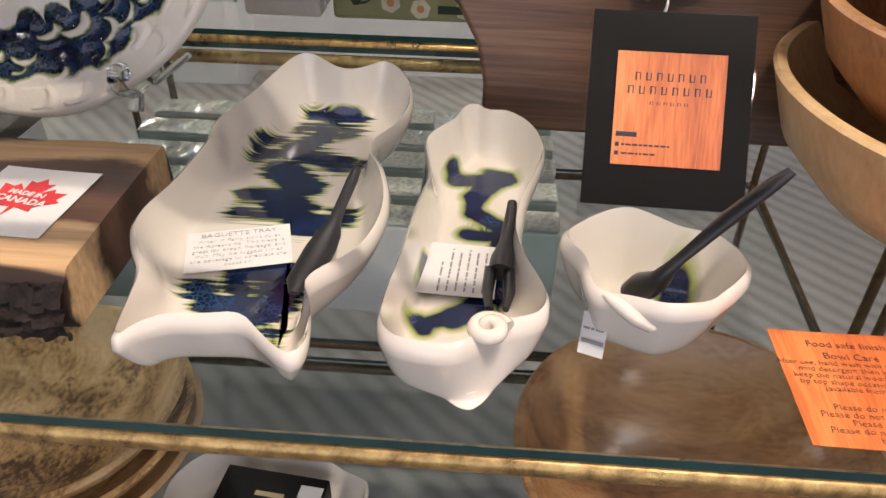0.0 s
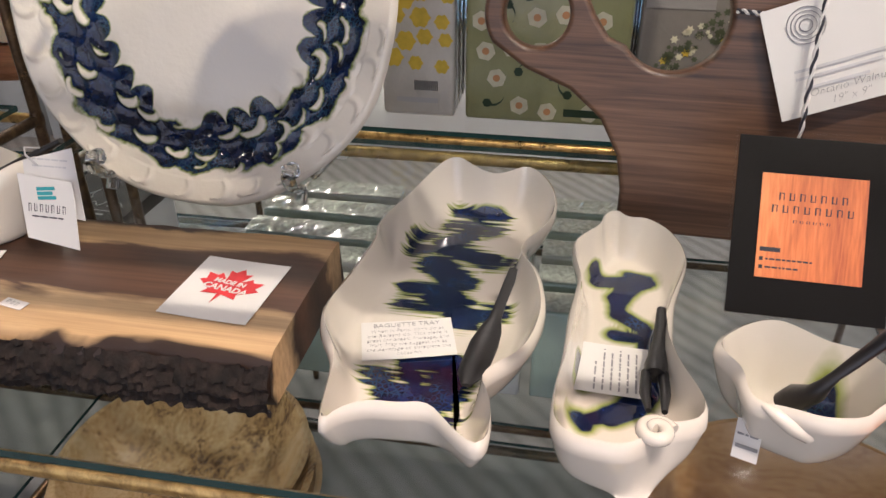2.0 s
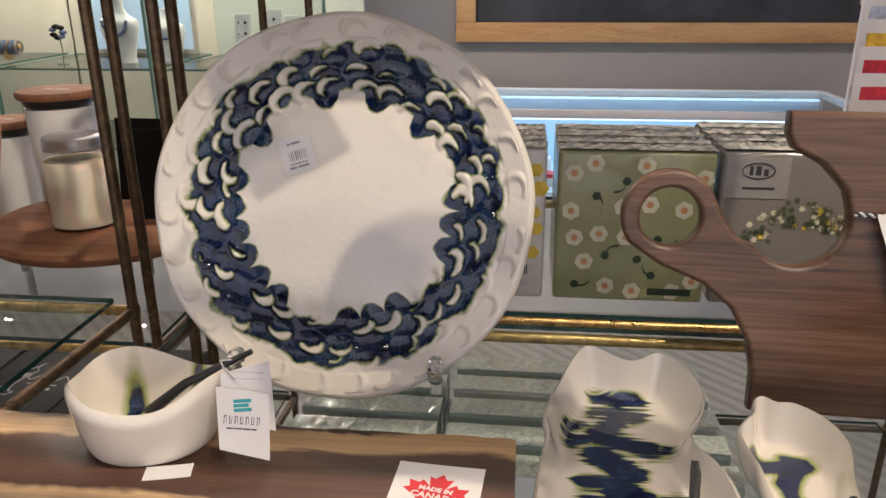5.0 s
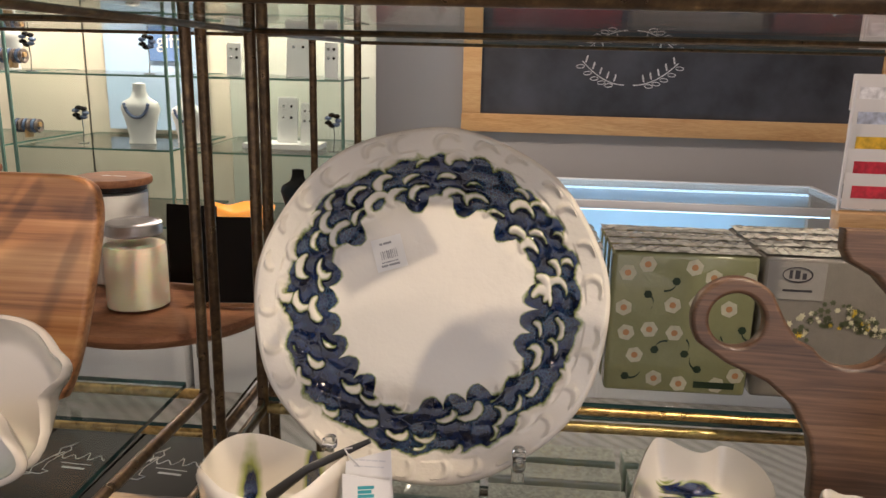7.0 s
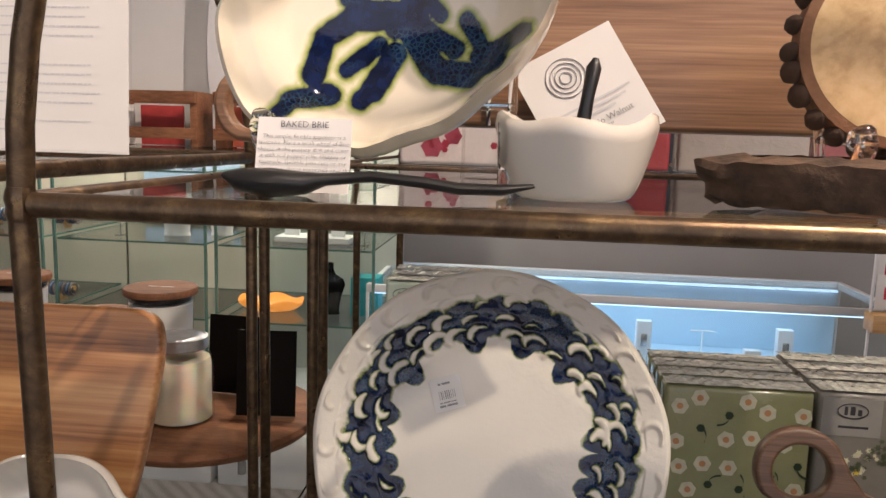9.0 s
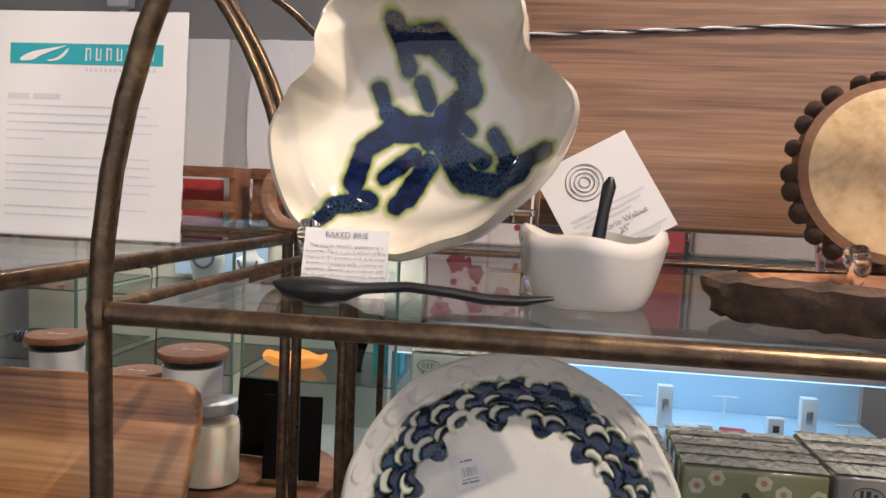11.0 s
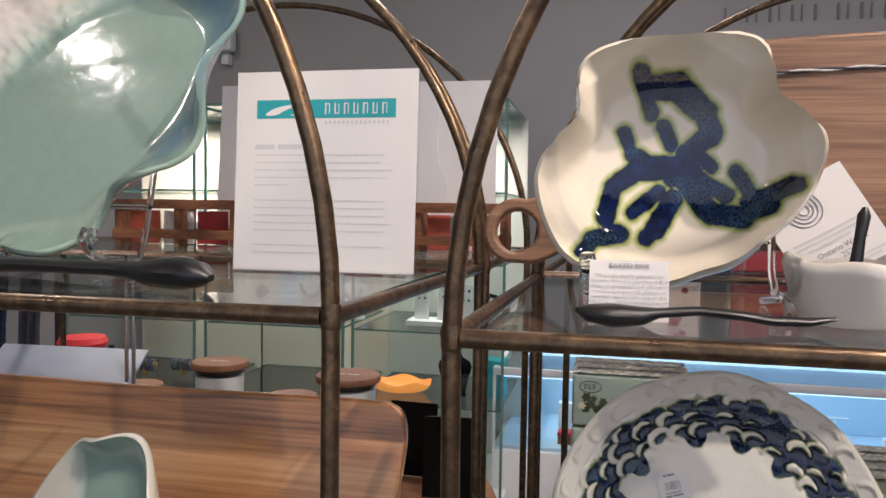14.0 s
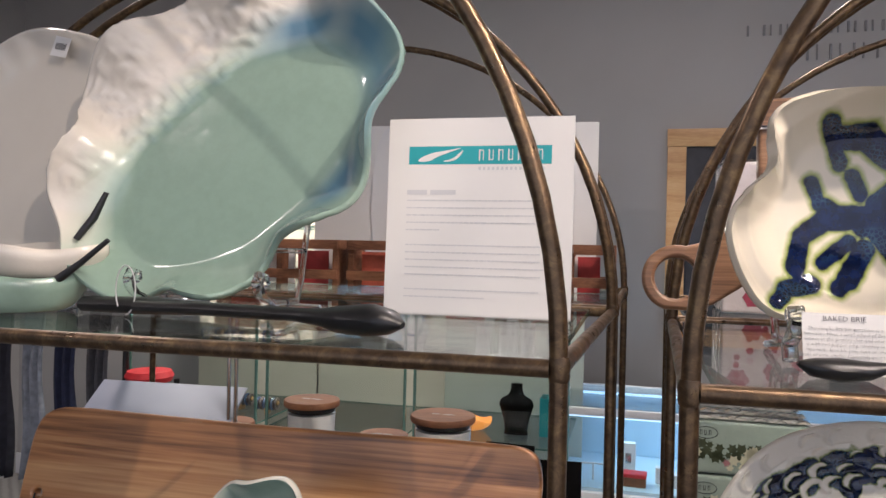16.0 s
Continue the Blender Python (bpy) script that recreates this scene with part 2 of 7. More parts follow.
M_WALL = paint("grey_wall_paint", (0.37, 0.365, 0.36), 0.8, 0.05, 1.4, bumps=0.12, grain=160)
M_WHITE = paint("white_laminate", (0.74, 0.75, 0.77), 0.35, 0.03, 2)
M_WHITEPLASTIC = paint("white_plastic", (0.75, 0.75, 0.75), 0.35, 0.03, 8)
M_RED = paint("red_print", (0.62, 0.03, 0.035), 0.6, 0.12, 60)
M_TEAL = paint("teal_print", (0.02, 0.33, 0.36), 0.6, 0.06, 20)
M_BARK = paint("rough_bark", (0.014, 0.0085, 0.006), 0.95, 0.85, 90, bumps=1.0, grain=120)
M_KNOB = paint("brown_bark_knobs", (0.105, 0.058, 0.034), 0.95, 0.35, 80, bumps=0.9, grain=150)
M_WIRE = paint("thin_grey_cord", (0.5, 0.5, 0.5), 0.5)


# ---- mesh helpers ----
def link_mesh(name, me, mat, parent=None, label="", smooth=True, m=None):
    for one in mat if isinstance(mat, (list, tuple)) else [mat]:
        me.materials.append(one)
    if smooth:
        me.polygons.foreach_set("use_smooth", [True] * len(me.polygons))
        me.set_sharp_from_angle(angle=radians(38))
    ob = new(name, me)
    ob.parent = parent
    if m is not None:
        ob.matrix_basis = m
    if label:
        tagged(ob, label)
    return ob


def raw(name, verts, faces, mat, parent=None, label="", smooth=True, m=None):
    me = bpy.data.meshes.new(name)
    me.from_pydata([tuple(v) for v in verts], [], faces)
    me.update()
    return link_mesh(name, me, mat, parent, label, smooth, m)


def part(name, bm, mat, parent=None, label="", smooth=True, m=None):
    me = bpy.data.meshes.new(name)
    bm.to_mesh(me)
    bm.free()
    return link_mesh(name, me, mat, parent, label, smooth, m)


def thing(name, label, category, m=None, group=""):
    ob = new(name)
    ob.empty_display_size = 0.05
    if m is not None:
        ob.matrix_basis = m
    return tagged(ob, label, category, group)


def box_bm(x0, x1, y0, y1, z0, z1, bevel=0.0, seg=2, bm=None):
    bm = bm or bmesh.new()
    made = bmesh.ops.create_cube(bm, size=1)["verts"]
    for v in made:
        v.co = Vector(((x0 + x1) / 2 + v.co.x * (x1 - x0), (y0 + y1) / 2 + v.co.y * (y1 - y0), (z0 + z1) / 2 + v.co.z * (z1 - z0)))
    if bevel:
        edges = list({e for v in made for e in v.link_edges})
        bmesh.ops.bevel(bm, geom=edges, offset=bevel, segments=seg, profile=0.6, affect="EDGES")
    return bm


def box(name, x0, x1, y0, y1, z0, z1, mat, parent=None, label="", bevel=0.002, m=None):
    return part(name, box_bm(x0, x1, y0, y1, z0, z1, bevel), mat, parent, label, True, m)


def tube_data(points, radius, seg=10, closed=False):
    """Verts and faces of a pipe along points; radius may be a list."""
    pts = [Vector(p) for p in points]
    n = len(pts)
    radii = radius if isinstance(radius, (list, tuple)) else [radius] * n
    verts, faces, side = [], [], None
    for k, p in enumerate(pts):
        a = pts[(k - 1) % n] if closed or k else p
        b = pts[(k + 1) % n] if closed or k < n - 1 else p
        t = (b - a).normalized()
        if side is None:
            side = t.orthogonal().normalized()
        side = (side - t * side.dot(t)).normalized()
        up = t.cross(side)
        for j in range(seg):
            ang = 2 * math.pi * j / seg
            verts.append(p + radii[k] * (math.cos(ang) * side + math.sin(ang) * up))
    for k in range(n if closed else n - 1):
        for j in range(seg):
            a, b = k * seg, ((k + 1) % n) * seg
            faces.append((a + j, a + (j + 1) % seg, b + (j + 1) % seg, b + j))
    if not closed:
        faces += [tuple(range(seg))[::-1], tuple((n - 1) * seg + j for j in range(seg))]
    return verts, faces


def tube(name, points, radius, mat, parent=None, label="", seg=10, closed=False, m=None):
    v, f = tube_data(points, radius, seg, closed)
    return raw(name, v, f, mat, parent, label, True, m)


def lathe(name, profile, mat, parent=None, label="", seg=48, m=None, wobble=0.0, seed=0):
    """Turned shape: profile of (radius, z) from the axis to the axis."""
    rnd = random.Random(seed)
    ph = [rnd.uniform(0, 6.28) for _ in range(3)]
    verts, faces = [], []
    for r, z in profile:
        for j in range(seg):
            a = 2 * math.pi * j / seg
            w = 1 + wobble * (math.sin(2 * a + ph[0]) + 0.6 * math.sin(3 * a + ph[1]) + 0.3 * math.sin(7 * a + ph[2]))
            verts.append((max(r, 1e-4) * w * math.cos(a), max(r, 1e-4) * w * math.sin(a), z))
    for k in range(len(profile) - 1):
        for j in range(seg):
            a, b = k * seg, (k + 1) * seg
            faces.append((a + j, a + (j + 1) % seg, b + (j + 1) % seg, b + j))
    faces += [tuple(range(seg))[::-1], tuple((len(profile) - 1) * seg + j for j in range(seg))]
    return raw(name, verts, faces, mat, parent, label, True, m)


def from_curve(cu):
    ob = bpy.data.objects.new("temp", cu)
    scene.collection.objects.link(ob)
    me = bpy.data.meshes.new_from_object(ob.evaluated_get(bpy.context.evaluated_depsgraph_get()))
    bpy.data.objects.remove(ob)
    me.materials.clear()
    return me


def slab(name, loops, thick, mat, parent=None, label="", bevel=0.002, m=None):
    """A flat piece cut to outlines in its xy plane (inner loops are holes), thick in z, rounded at its edges."""
    cu = bpy.data.curves.new(name, "CURVE")
    cu.dimensions, cu.fill_mode = "2D", "BOTH"
    cu.extrude, cu.bevel_depth, cu.bevel_resolution = max(thick / 2 - bevel, 1e-5), bevel, 2
    cu.offset = -bevel
    for loop in loops:
        sp = cu.splines.new("POLY")
        sp.points.add(len(loop) - 1)
        for p, (x, y) in zip(sp.points, loop):
            p.co = (x, y, 0, 1)
        sp.use_cyclic_u = True
    return link_mesh(name, from_curve(cu), mat, parent, label, True, m)


def lettering(text, size, mat, parent, m, align="LEFT", line=1.0, name="lettering", bold=0.0, shear=0.0):
    cu = bpy.data.curves.new(name, "FONT")
    cu.body, cu.size, cu.align_x, cu.align_y = text, size, align, "CENTER"
    cu.space_line, cu.offset, cu.shear, cu.resolution_u = line, bold, shear, 2
    cu.extrude = 0.0001
    return link_mesh(name, from_curve(cu), mat, parent, "", False, m)


def bars(rows, mat, parent, m, name="text_bar"):
    """Rows of (x, y, width, height): plain bars that stand for unreadable lines, as one piece of print."""
    verts, faces = [], []
    for x, y, w, h in rows:
        k = len(verts)
        verts += [(x, y - h / 2, 0), (x + w, y - h / 2, 0), (x + w, y + h / 2, 0), (x, y + h / 2, 0)]
        faces.append((k, k + 1, k + 2, k + 3))
    return raw(name, verts, faces, mat, parent, "", False, m)


def words(x, y, width, height, rnd, mean=4.0):
    """One line of word-long bars."""
    out, at = [], x
    while at < x + width - height:
        w = min(height * rnd.uniform(1.2, mean * 1.6), x + width - at)
        out.append((at, y, w, height))
        at += w + height * 0.6
    return out


def strokes(x, y, pitch, height, count):
    """A row of paired thin upright bars standing for lettering that is not spelled out."""
    out = []
    for k in range(count):
        out += [(x + k * pitch, y, pitch * 0.15, height), (x + k * pitch + pitch * 0.42, y, pitch * 0.10, height * 0.9), (x + k * pitch, y + height * 0.42 * (1 - 2 * (k % 2)), pitch * 0.5, height * 0.10)]
    return out


def smooth_loop(pts, times=2):
    """Rounds a closed outline by corner cutting."""
    for _ in range(times):
        pts = [q for (a, b), (c, d) in zip(pts, pts[1:] + pts[:1]) for q in ((a * 0.75 + c * 0.25, b * 0.75 + d * 0.25), (a * 0.25 + c * 0.75, b * 0.25 + d * 0.75))]
    return pts


def circle(x, y, r, n=40):
    return [(x + r * math.cos(2 * math.pi * k / n), y + r * math.sin(2 * math.pi * k / n)) for k in range(n)]


def stroke_distance(x, y, strokes):
    """Signed distance to round-ended strokes (x1, y1, x2, y2, radius)."""
    best = 1.0
    for x1, y1, x2, y2, r in strokes:
        dx, dy = x2 - x1, y2 - y1
        t = max(0.0, min(1.0, ((x - x1) * dx + (y - y1) * dy) / (dx * dx + dy * dy + 1e-12)))
        best = min(best, math.hypot(x - x1 - t * dx, y - y1 - t * dy) - r)
    return best


def vessel(name, rim, base, mat, thick=0.005, paint_at=None, relief=None, n=144, floor_rings=18, wall_rings=14, bow=0.7, lift=1.6, parent=None, label="", m=None, lip=1.0):
    """Hand-built pottery: rim(a) gives x, y, z of the lip, base(a) x, y of the floor's edge; paint_at(x, y, z) the distance to the strokes."""
    cx = sum(base(2 * math.pi * k / n)[0] for k in range(n)) / n
    cy = sum(base(2 * math.pi * k / n)[1] for k in range(n)) / n
    rings, inner = [], []
    for k in range(1, floor_rings + 1):
        s = k / floor_rings
        rings.append([(cx + (base(a)[0] - cx) * s, cy + (base(a)[1] - cy) * s, thick) for a in (2 * math.pi * j / n for j in range(n))])
    for k in range(1, wall_rings + 1):
        u = k / wall_rings
        row = []
        for j in range(n):
            a = 2 * math.pi * j / n
            (bx, by), (rx, ry, rz) = base(a), rim(a)
            row.append((bx + (rx - bx) * u**bow, by + (ry - by) * u**bow, thick + (rz - thick) * u**lift))
        rings.append(row)
    if relief:
        rings = [[(x, y, z + relief(x, y)) for x, y, z in row] for row in rings]
    count_inner = len(rings)
    outer = []
    for k in range(wall_rings + 1):
        u = 1 - k / wall_rings
        row = []
        for j in range(n):
            a = 2 * math.pi * j / n
            (bx, by), (rx, ry, rz) = base(a), rim(a)
            x, y = bx + (rx - bx) * u**bow, by + (ry - by) * u**bow
            d = math.hypot(x - cx, y - cy) + 1e-9
            o = thick * (lip if k == 0 else 1.0) * (0.55 if k == 0 else 1.0)
            row.append((x + (x - cx) / d * o, y + (y - cy) / d * o, (thick + (rz - thick) * u**lift) - thick * (0.35 if k == 0 else 1.0)))
        outer.append(row)
    rings += outer
    verts = [(cx, cy, rings[0][0][2])] + [v for row in rings for v in row] + [(cx, cy, 0.0)]
    faces = [(0, 1 + j, 1 + (j + 1) % n) for j in range(n)]
    for k in range(len(rings) - 1):
        for j in range(n):
            a, b = 1 + k * n, 1 + (k + 1) * n
            faces.append((a + j, b + j, b + (j + 1) % n, a + (j + 1) % n))
    last, k0 = len(verts) - 1, 1 + (len(rings) - 1) * n
    faces += [(k0 + (j + 1) % n, k0 + j, last) for j in range(n)]
    ob = raw(name, verts, faces, mat, parent, label, True, m)
    ob.data.set_sharp_from_angle(angle=radians(85))
    values = [1.0] * len(verts)
    if paint_at:
        for k in range(1 + count_inner * n):
            values[k] = paint_at(*verts[k])
    at = ob.data.attributes.new("glaze", "FLOAT", "POINT")
    at.data.foreach_set("value", values)
    return ob


def power(v, p):
    return math.copysign(abs(v) ** p, v)


def card(name, label, w, h, m, mat=None, thick=0.0004):
    """A paper card, w by h about its middle in its xy plane."""
    bm = bmesh.new()
    bmesh.ops.create_grid(bm, x_segments=8, y_segments=8, size=0.5)
    for v in bm.verts:
        v.co = Vector((v.co.x * w, v.co.y * h, 0.02 * w * (v.co.x * v.co.x * 4) * 0.3))
    ret = bmesh.ops.extrude_face_region(bm, geom=bm.faces[:])
    for v in ret["geom"]:
        if isinstance(v, bmesh.types.BMVert):
            v.co.z -= thick
    bmesh.ops.recalc_face_normals(bm, faces=bm.faces[:])
    root = thing(name, label, "card", m)
    part("sheet", bm, mat or M_PAPER, root)
    return root


def lean(x, y, z, tilt, turn=0.0):
    """Pose for a piece drawn in its xy plane so that it stands, face to the camera side, leaning back by tilt degrees."""
    return pose(x, y, z, 90 - tilt, 0, turn)


# ---- room ----
X0, X1, Y0, Y1, TOP = -4.2, 4.2, -2.1, 3.42, 3.0


def carpet_material():
    m, n, l, b = material("striped_carpet")
    vec = coords(n, l)
    w = n.new("ShaderNodeTexWave")
    w.wave_type, w.bands_direction = "BANDS", "DIAGONAL"
    w.inputs["Scale"].default_value, w.inputs["Distortion"].default_value = 9.0, 1.5
    w.inputs["Detail"].default_value = 3
    l.new(vec, w.inputs["Vector"])
    r = ramp(n, [(0.15, (0.23, 0.22, 0.21)), (0.55, (0.33, 0.315, 0.30)), (0.95, (0.38, 0.365, 0.35))])
    mx = n.new("ShaderNodeMath")
    mx.operation, mx.inputs[1].default_value = "MULTIPLY_ADD", 0.5
    l.new(noise_tex(n, l, vec, 60, 5, 0.7), mx.inputs[0])
    half = n.new("ShaderNodeMath")
    half.operation, half.inputs[1].default_value = "MULTIPLY", 0.55
    l.new(w.outputs["Fac"], half.inputs[0])
    l.new(half.outputs[0], mx.inputs[2])
    l.new(mx.outputs[0], r.inputs["Fac"])
    l.new(r.outputs["Color"], b.inputs["Base Color"])
    b.inputs["Roughness"].default_value = 0.95
    bump(n, l, b, noise_tex(n, l, vec, 400, 4), 0.5, 0.004)
    return m


M_CARPET = carpet_material()
M_CEIL = paint("ceiling_paint", (0.68, 0.67, 0.65), 0.85, 0.03, 2)


def structure(ob, label=""):
    return tagged(ob, label, kind="structure")


structure(box("floor", X0 - 0.2, X1 + 0.2, Y0 - 0.2, Y1 + 0.2, -0.12, 0, M_CARPET, bevel=0), "grey and beige striped carpet floor")
structure(box("ceiling", X0 - 0.2, X1 + 0.2, Y0 - 0.2, Y1 + 0.2, TOP, TOP + 0.12, M_CEIL, bevel=0), "plain off-white ceiling")
structure(box("wall_north", X0 - 0.2, X1 + 0.2, Y1, Y1 + 0.15, 0, TOP, M_WALL, bevel=0), "plain grey painted wall")
structure(box("wall_west", X0 - 0.15, X0, Y0, Y1, 0, TOP, M_WALL, bevel=0), "plain grey painted wall")
structure(box("wall_east", X1, X1 + 0.15, Y0, Y1, 0, TOP, M_WALL, bevel=0), "plain grey painted wall")
structure(box("baseboard", X0, X1, Y1 - 0.015, Y1 - 0.001, 0, 0.12, M_WHITE, bevel=0.002), "white painted skirting board")
# the shop front behind the camera: sill, lintel, piers and panes
WIN = [(-3.6, -1.3), (-1.1, 1.2), (1.4, 3.7)]
structure(box("wall_south_sill", X0, X1, Y0 - 0.15, Y0, 0, 0.35, M_WALL, bevel=0), "grey wall below the shop windows")
structure(box("wall_south_lintel", X0, X1, Y0 - 0.15, Y0, 2.85, TOP, M_WALL, bevel=0), "grey wall above the shop windows")
edges = [X0] + [v for pair in WIN for v in pair] + [X1]
for k in range(0, len(edges), 2):
    structure(box("wall_south_pier", edges[k], edges[k + 1], Y0 - 0.15, Y0, 0.35, 2.85, M_WALL, bevel=0), "grey wall between the shop windows")
for k, (a, c) in enumerate(WIN):
    w = structure(box("window_%d" % (k + 1), a + 0.03, c - 0.03, Y0 - 0.08, Y0 - 0.07, 0.38, 2.82, M_GLASS, bevel=0), "tall clear shop window pane")
    w.visible_shadow = False
structure(box("ground", -40, 40, -60, Y0 - 0.2, -0.3, -0.13, paint("pavement", (0.22, 0.21, 0.2), 0.9, 0.2, 3, bumps=0.3), bevel=0), "grey pavement outside the shop")

M_LAMP, _, _, lb = material("lamp_glow")
lb.inputs["Emission Color"].default_value, lb.inputs["Emission Strength"].default_value = (1, 0.9, 0.75, 1), 26.0
for eye, target, _, _ in TRACK:
    root = thing("track_spotlight", "small white track spotlight under the ceiling", "lamp", look(eye, target), "track spotlights")
    lathe("can", [(0.0, 0.16), (0.030, 0.16), (0.038, 0.15), (0.042, 0.0), (0.040, 0.0), (0.036, 0.05), (0.0, 0.055)], M_WHITEPLASTIC, root)
    lathe("lens", [(0.0005, 0.040), (0.034, 0.040), (0.034, 0.042), (0.0005, 0.042)], M_LAMP, root, "glowing lamp lens", 20)
    back = look(eye, target).inverted()
    foot = look(eye, target) @ Vector((0, 0, 0.10))
    tube("stem", [back @ foot, back @ Vector((foot.x, foot.y, (foot.z + TOP) / 2)), back @ Vector((foot.x, foot.y, TOP + 0.002))], 0.008, M_WHITEPLASTIC, root, seg=8)
for lx, ly in CEILING_LAMPS:
    root = thing("ceiling_lamp", "round white recessed ceiling spotlight", "lamp", pose(lx, ly, TOP), "ceiling spotlights")
    lathe("trim_ring", [(0.062, 0), (0.085, 0), (0.085, -0.006), (0.07, -0.012), (0.062, -0.004)], M_WHITEPLASTIC, root)
    lathe("bulb", [(0.001, -0.002), (0.06, -0.002), (0.06, -0.004), (0.001, -0.006)], M_LAMP, root)


# ---- pipe display stands ----
PIPE = 0.0068
GLASS_T = 0.0075


def display_stand(x0, x1, yf, yb, levels, lean_f=0.0, back=0.0):
    """Arched pipe stand: two hoops joined by rails at three levels, with glass shelves laid on them."""
    root = thing("display_stand", "arched display stand of aged bronze pipe with glass shelves", "shelf", pose((x0 + x1) / 2, (yf + yb) / 2, 0), "arched display stands")
    ox, oy = (x0 + x1) / 2, (yf + yb) / 2
    hw, spring, rise = (x1 - x0) / 2, levels[2], 0.52
    for y in (yf, yb):
        sgn = lean_f if y == yf else 0.0
        dx = back if y == yb else 0.0

        def yy(z):
            return y - oy + sgn * (levels[2] - z)
        pts = [(dx - hw, yy(z), z) for z in (0.0, 0.4, 0.84, 1.1)]
        for k in range(41):
            a = math.pi * (1 - k / 40)
            z = spring + rise * math.sin(a)
            pts.append((dx + hw * math.cos(a), y - oy, z))
        pts += [(dx + hw, yy(z), z) for z in (1.1, 0.84, 0.4, 0.0)]
        tube("hoop", pts, PIPE, M_METAL, root, seg=12)
        for z in levels:
            tube("rail", [(dx - hw + PIPE, yy(z), z), (dx - hw * 0.33, yy(z), z), (dx + hw * 0.33, yy(z), z), (dx + hw - PIPE, yy(z), z)], PIPE, M_LIT_RUBBED if z == levels[1] else M_METAL, root, seg=12)
            for s in (-1, 1):
                lump = [(0, -0.010), (0.0070, -0.009), (0.0080, -0.005), (0.0076, -0.001), (0.0084, 0.003), (0.0078, 0.006), (0.0069, 0.009), (0, 0.010)]
                lathe("weld", lump, M_METAL, root, seg=14, m=pose(dx + s * hw, yy(z), z), wobble=0.05, seed=int(z * 100) + s)
    for z in levels:
        for s in (-1, 1):
            tube("side_rail", [(s * hw, yf - oy + lean_f * (levels[2] - z) + PIPE, z), (s * hw + back / 2, 0, z), (s * hw + back, yb - oy - PIPE, z)], PIPE, M_METAL, root, seg=12)
    for z in levels:
        fy = yf + lean_f * (levels[2] - z)
        if z == levels[2]:
            bm = box_bm(x0 + PIPE + max(0, back), x1 - PIPE + min(0, back), fy + PIPE, yb - PIPE, z + 0.004 - GLASS_T, z + 0.004, 0.0008, 1)
        else:
            g = PIPE + 0.0004
            bm = box_bm(x0 + 0.004 + max(0, back), x1 - 0.004, fy - 0.004, yb + 0.004, z + g, z + g + GLASS_T, 0.0008, 1)
        for f in bm.faces:
            f.material_index = 0 if abs(f.normal.z) > 0.5 else 1
        ob = part("glass_shelf", bm, [M_GLASS, M_GLASS_EDGE], None, "", False)
        tagged(ob, "clear glass shelf with green cut edges on pipe rails", "glass shelf", "glass shelves")
    return root


SHELF = 0.840 + PIPE + 0.0004 + GLASS_T
UPPER = 1.308
UPPER_B = 1.318
LOW = 0.40 + PIPE + 0.0004 + GLASS_T
AX0, AX1, BX1, BX0 = -0.640, 0.46, -0.728, -1.828
display_stand(AX0, AX1, 0.250, 0.750, (0.40, 0.840, 1.304), 0.033, 0.012)
display_stand(BX0, BX1, 0.253, 0.757, (0.40, 0.850, 1.314), 0.0, 0.022)
display_stand(AX0 + 0.012, AX1 + 0.012, 0.795, 1.295, (0.40, 0.840, 1.304), 0.0, 0.016)
display_stand(BX0 + 0.023, BX1 + 0.023, 0.800, 1.300, (0.40, 0.772, 1.314), 0.0, 0.008)


# ---- middle shelf of the first stand: pottery and boards ----
def loop_tray(points, height, inset, nose=None):
    """Rim and floor outlines of a folded tray from the control points of its lip; nose pulls the foot's front out to a tip."""
    n = 360
    arr = np.array(smooth_loop([(p[0], p[1]) for p in points[::-1]], 3))
    seg = np.linalg.norm(np.roll(arr, -1, 0) - arr, axis=1)
    at = np.concatenate([[0], np.cumsum(seg)])
    closed = np.vstack([arr, arr[:1]])
    steps = np.linspace(0, at[-1], n, endpoint=False)
    lip = np.stack([np.interp(steps, at, closed[:, 0]), np.interp(steps, at, closed[:, 1])], 1)
    foot = lip.copy()
    for _ in range(3):
        foot = sum(np.roll(foot, k, 0) for k in range(-7, 8)) / 15
    along = np.roll(foot, -3, 0) - np.roll(foot, 3, 0)
    along /= np.linalg.norm(along, axis=1)[:, None]
    foot = foot + np.stack([-along[:, 1], along[:, 0]], 1) * inset
    for _ in range(2):
        foot = sum(np.roll(foot, k, 0) for k in range(-6, 7)) / 13
    if nose:
        nx, reach, wide, y_lim = nose
        pull = reach * np.exp(-(((foot[:, 0] - nx) / wide) ** 2)) * (foot[:, 1] < y_lim)
        foot[:, 1] -= pull

    def rim(a):
        x, y = lip[int(round(a / (2 * math.pi) * n)) % n]
        return x, y, height(a, y)

    def base(a):
        return tuple(foot[int(round(a / (2 * math.pi) * n)) % n])
    return rim, base


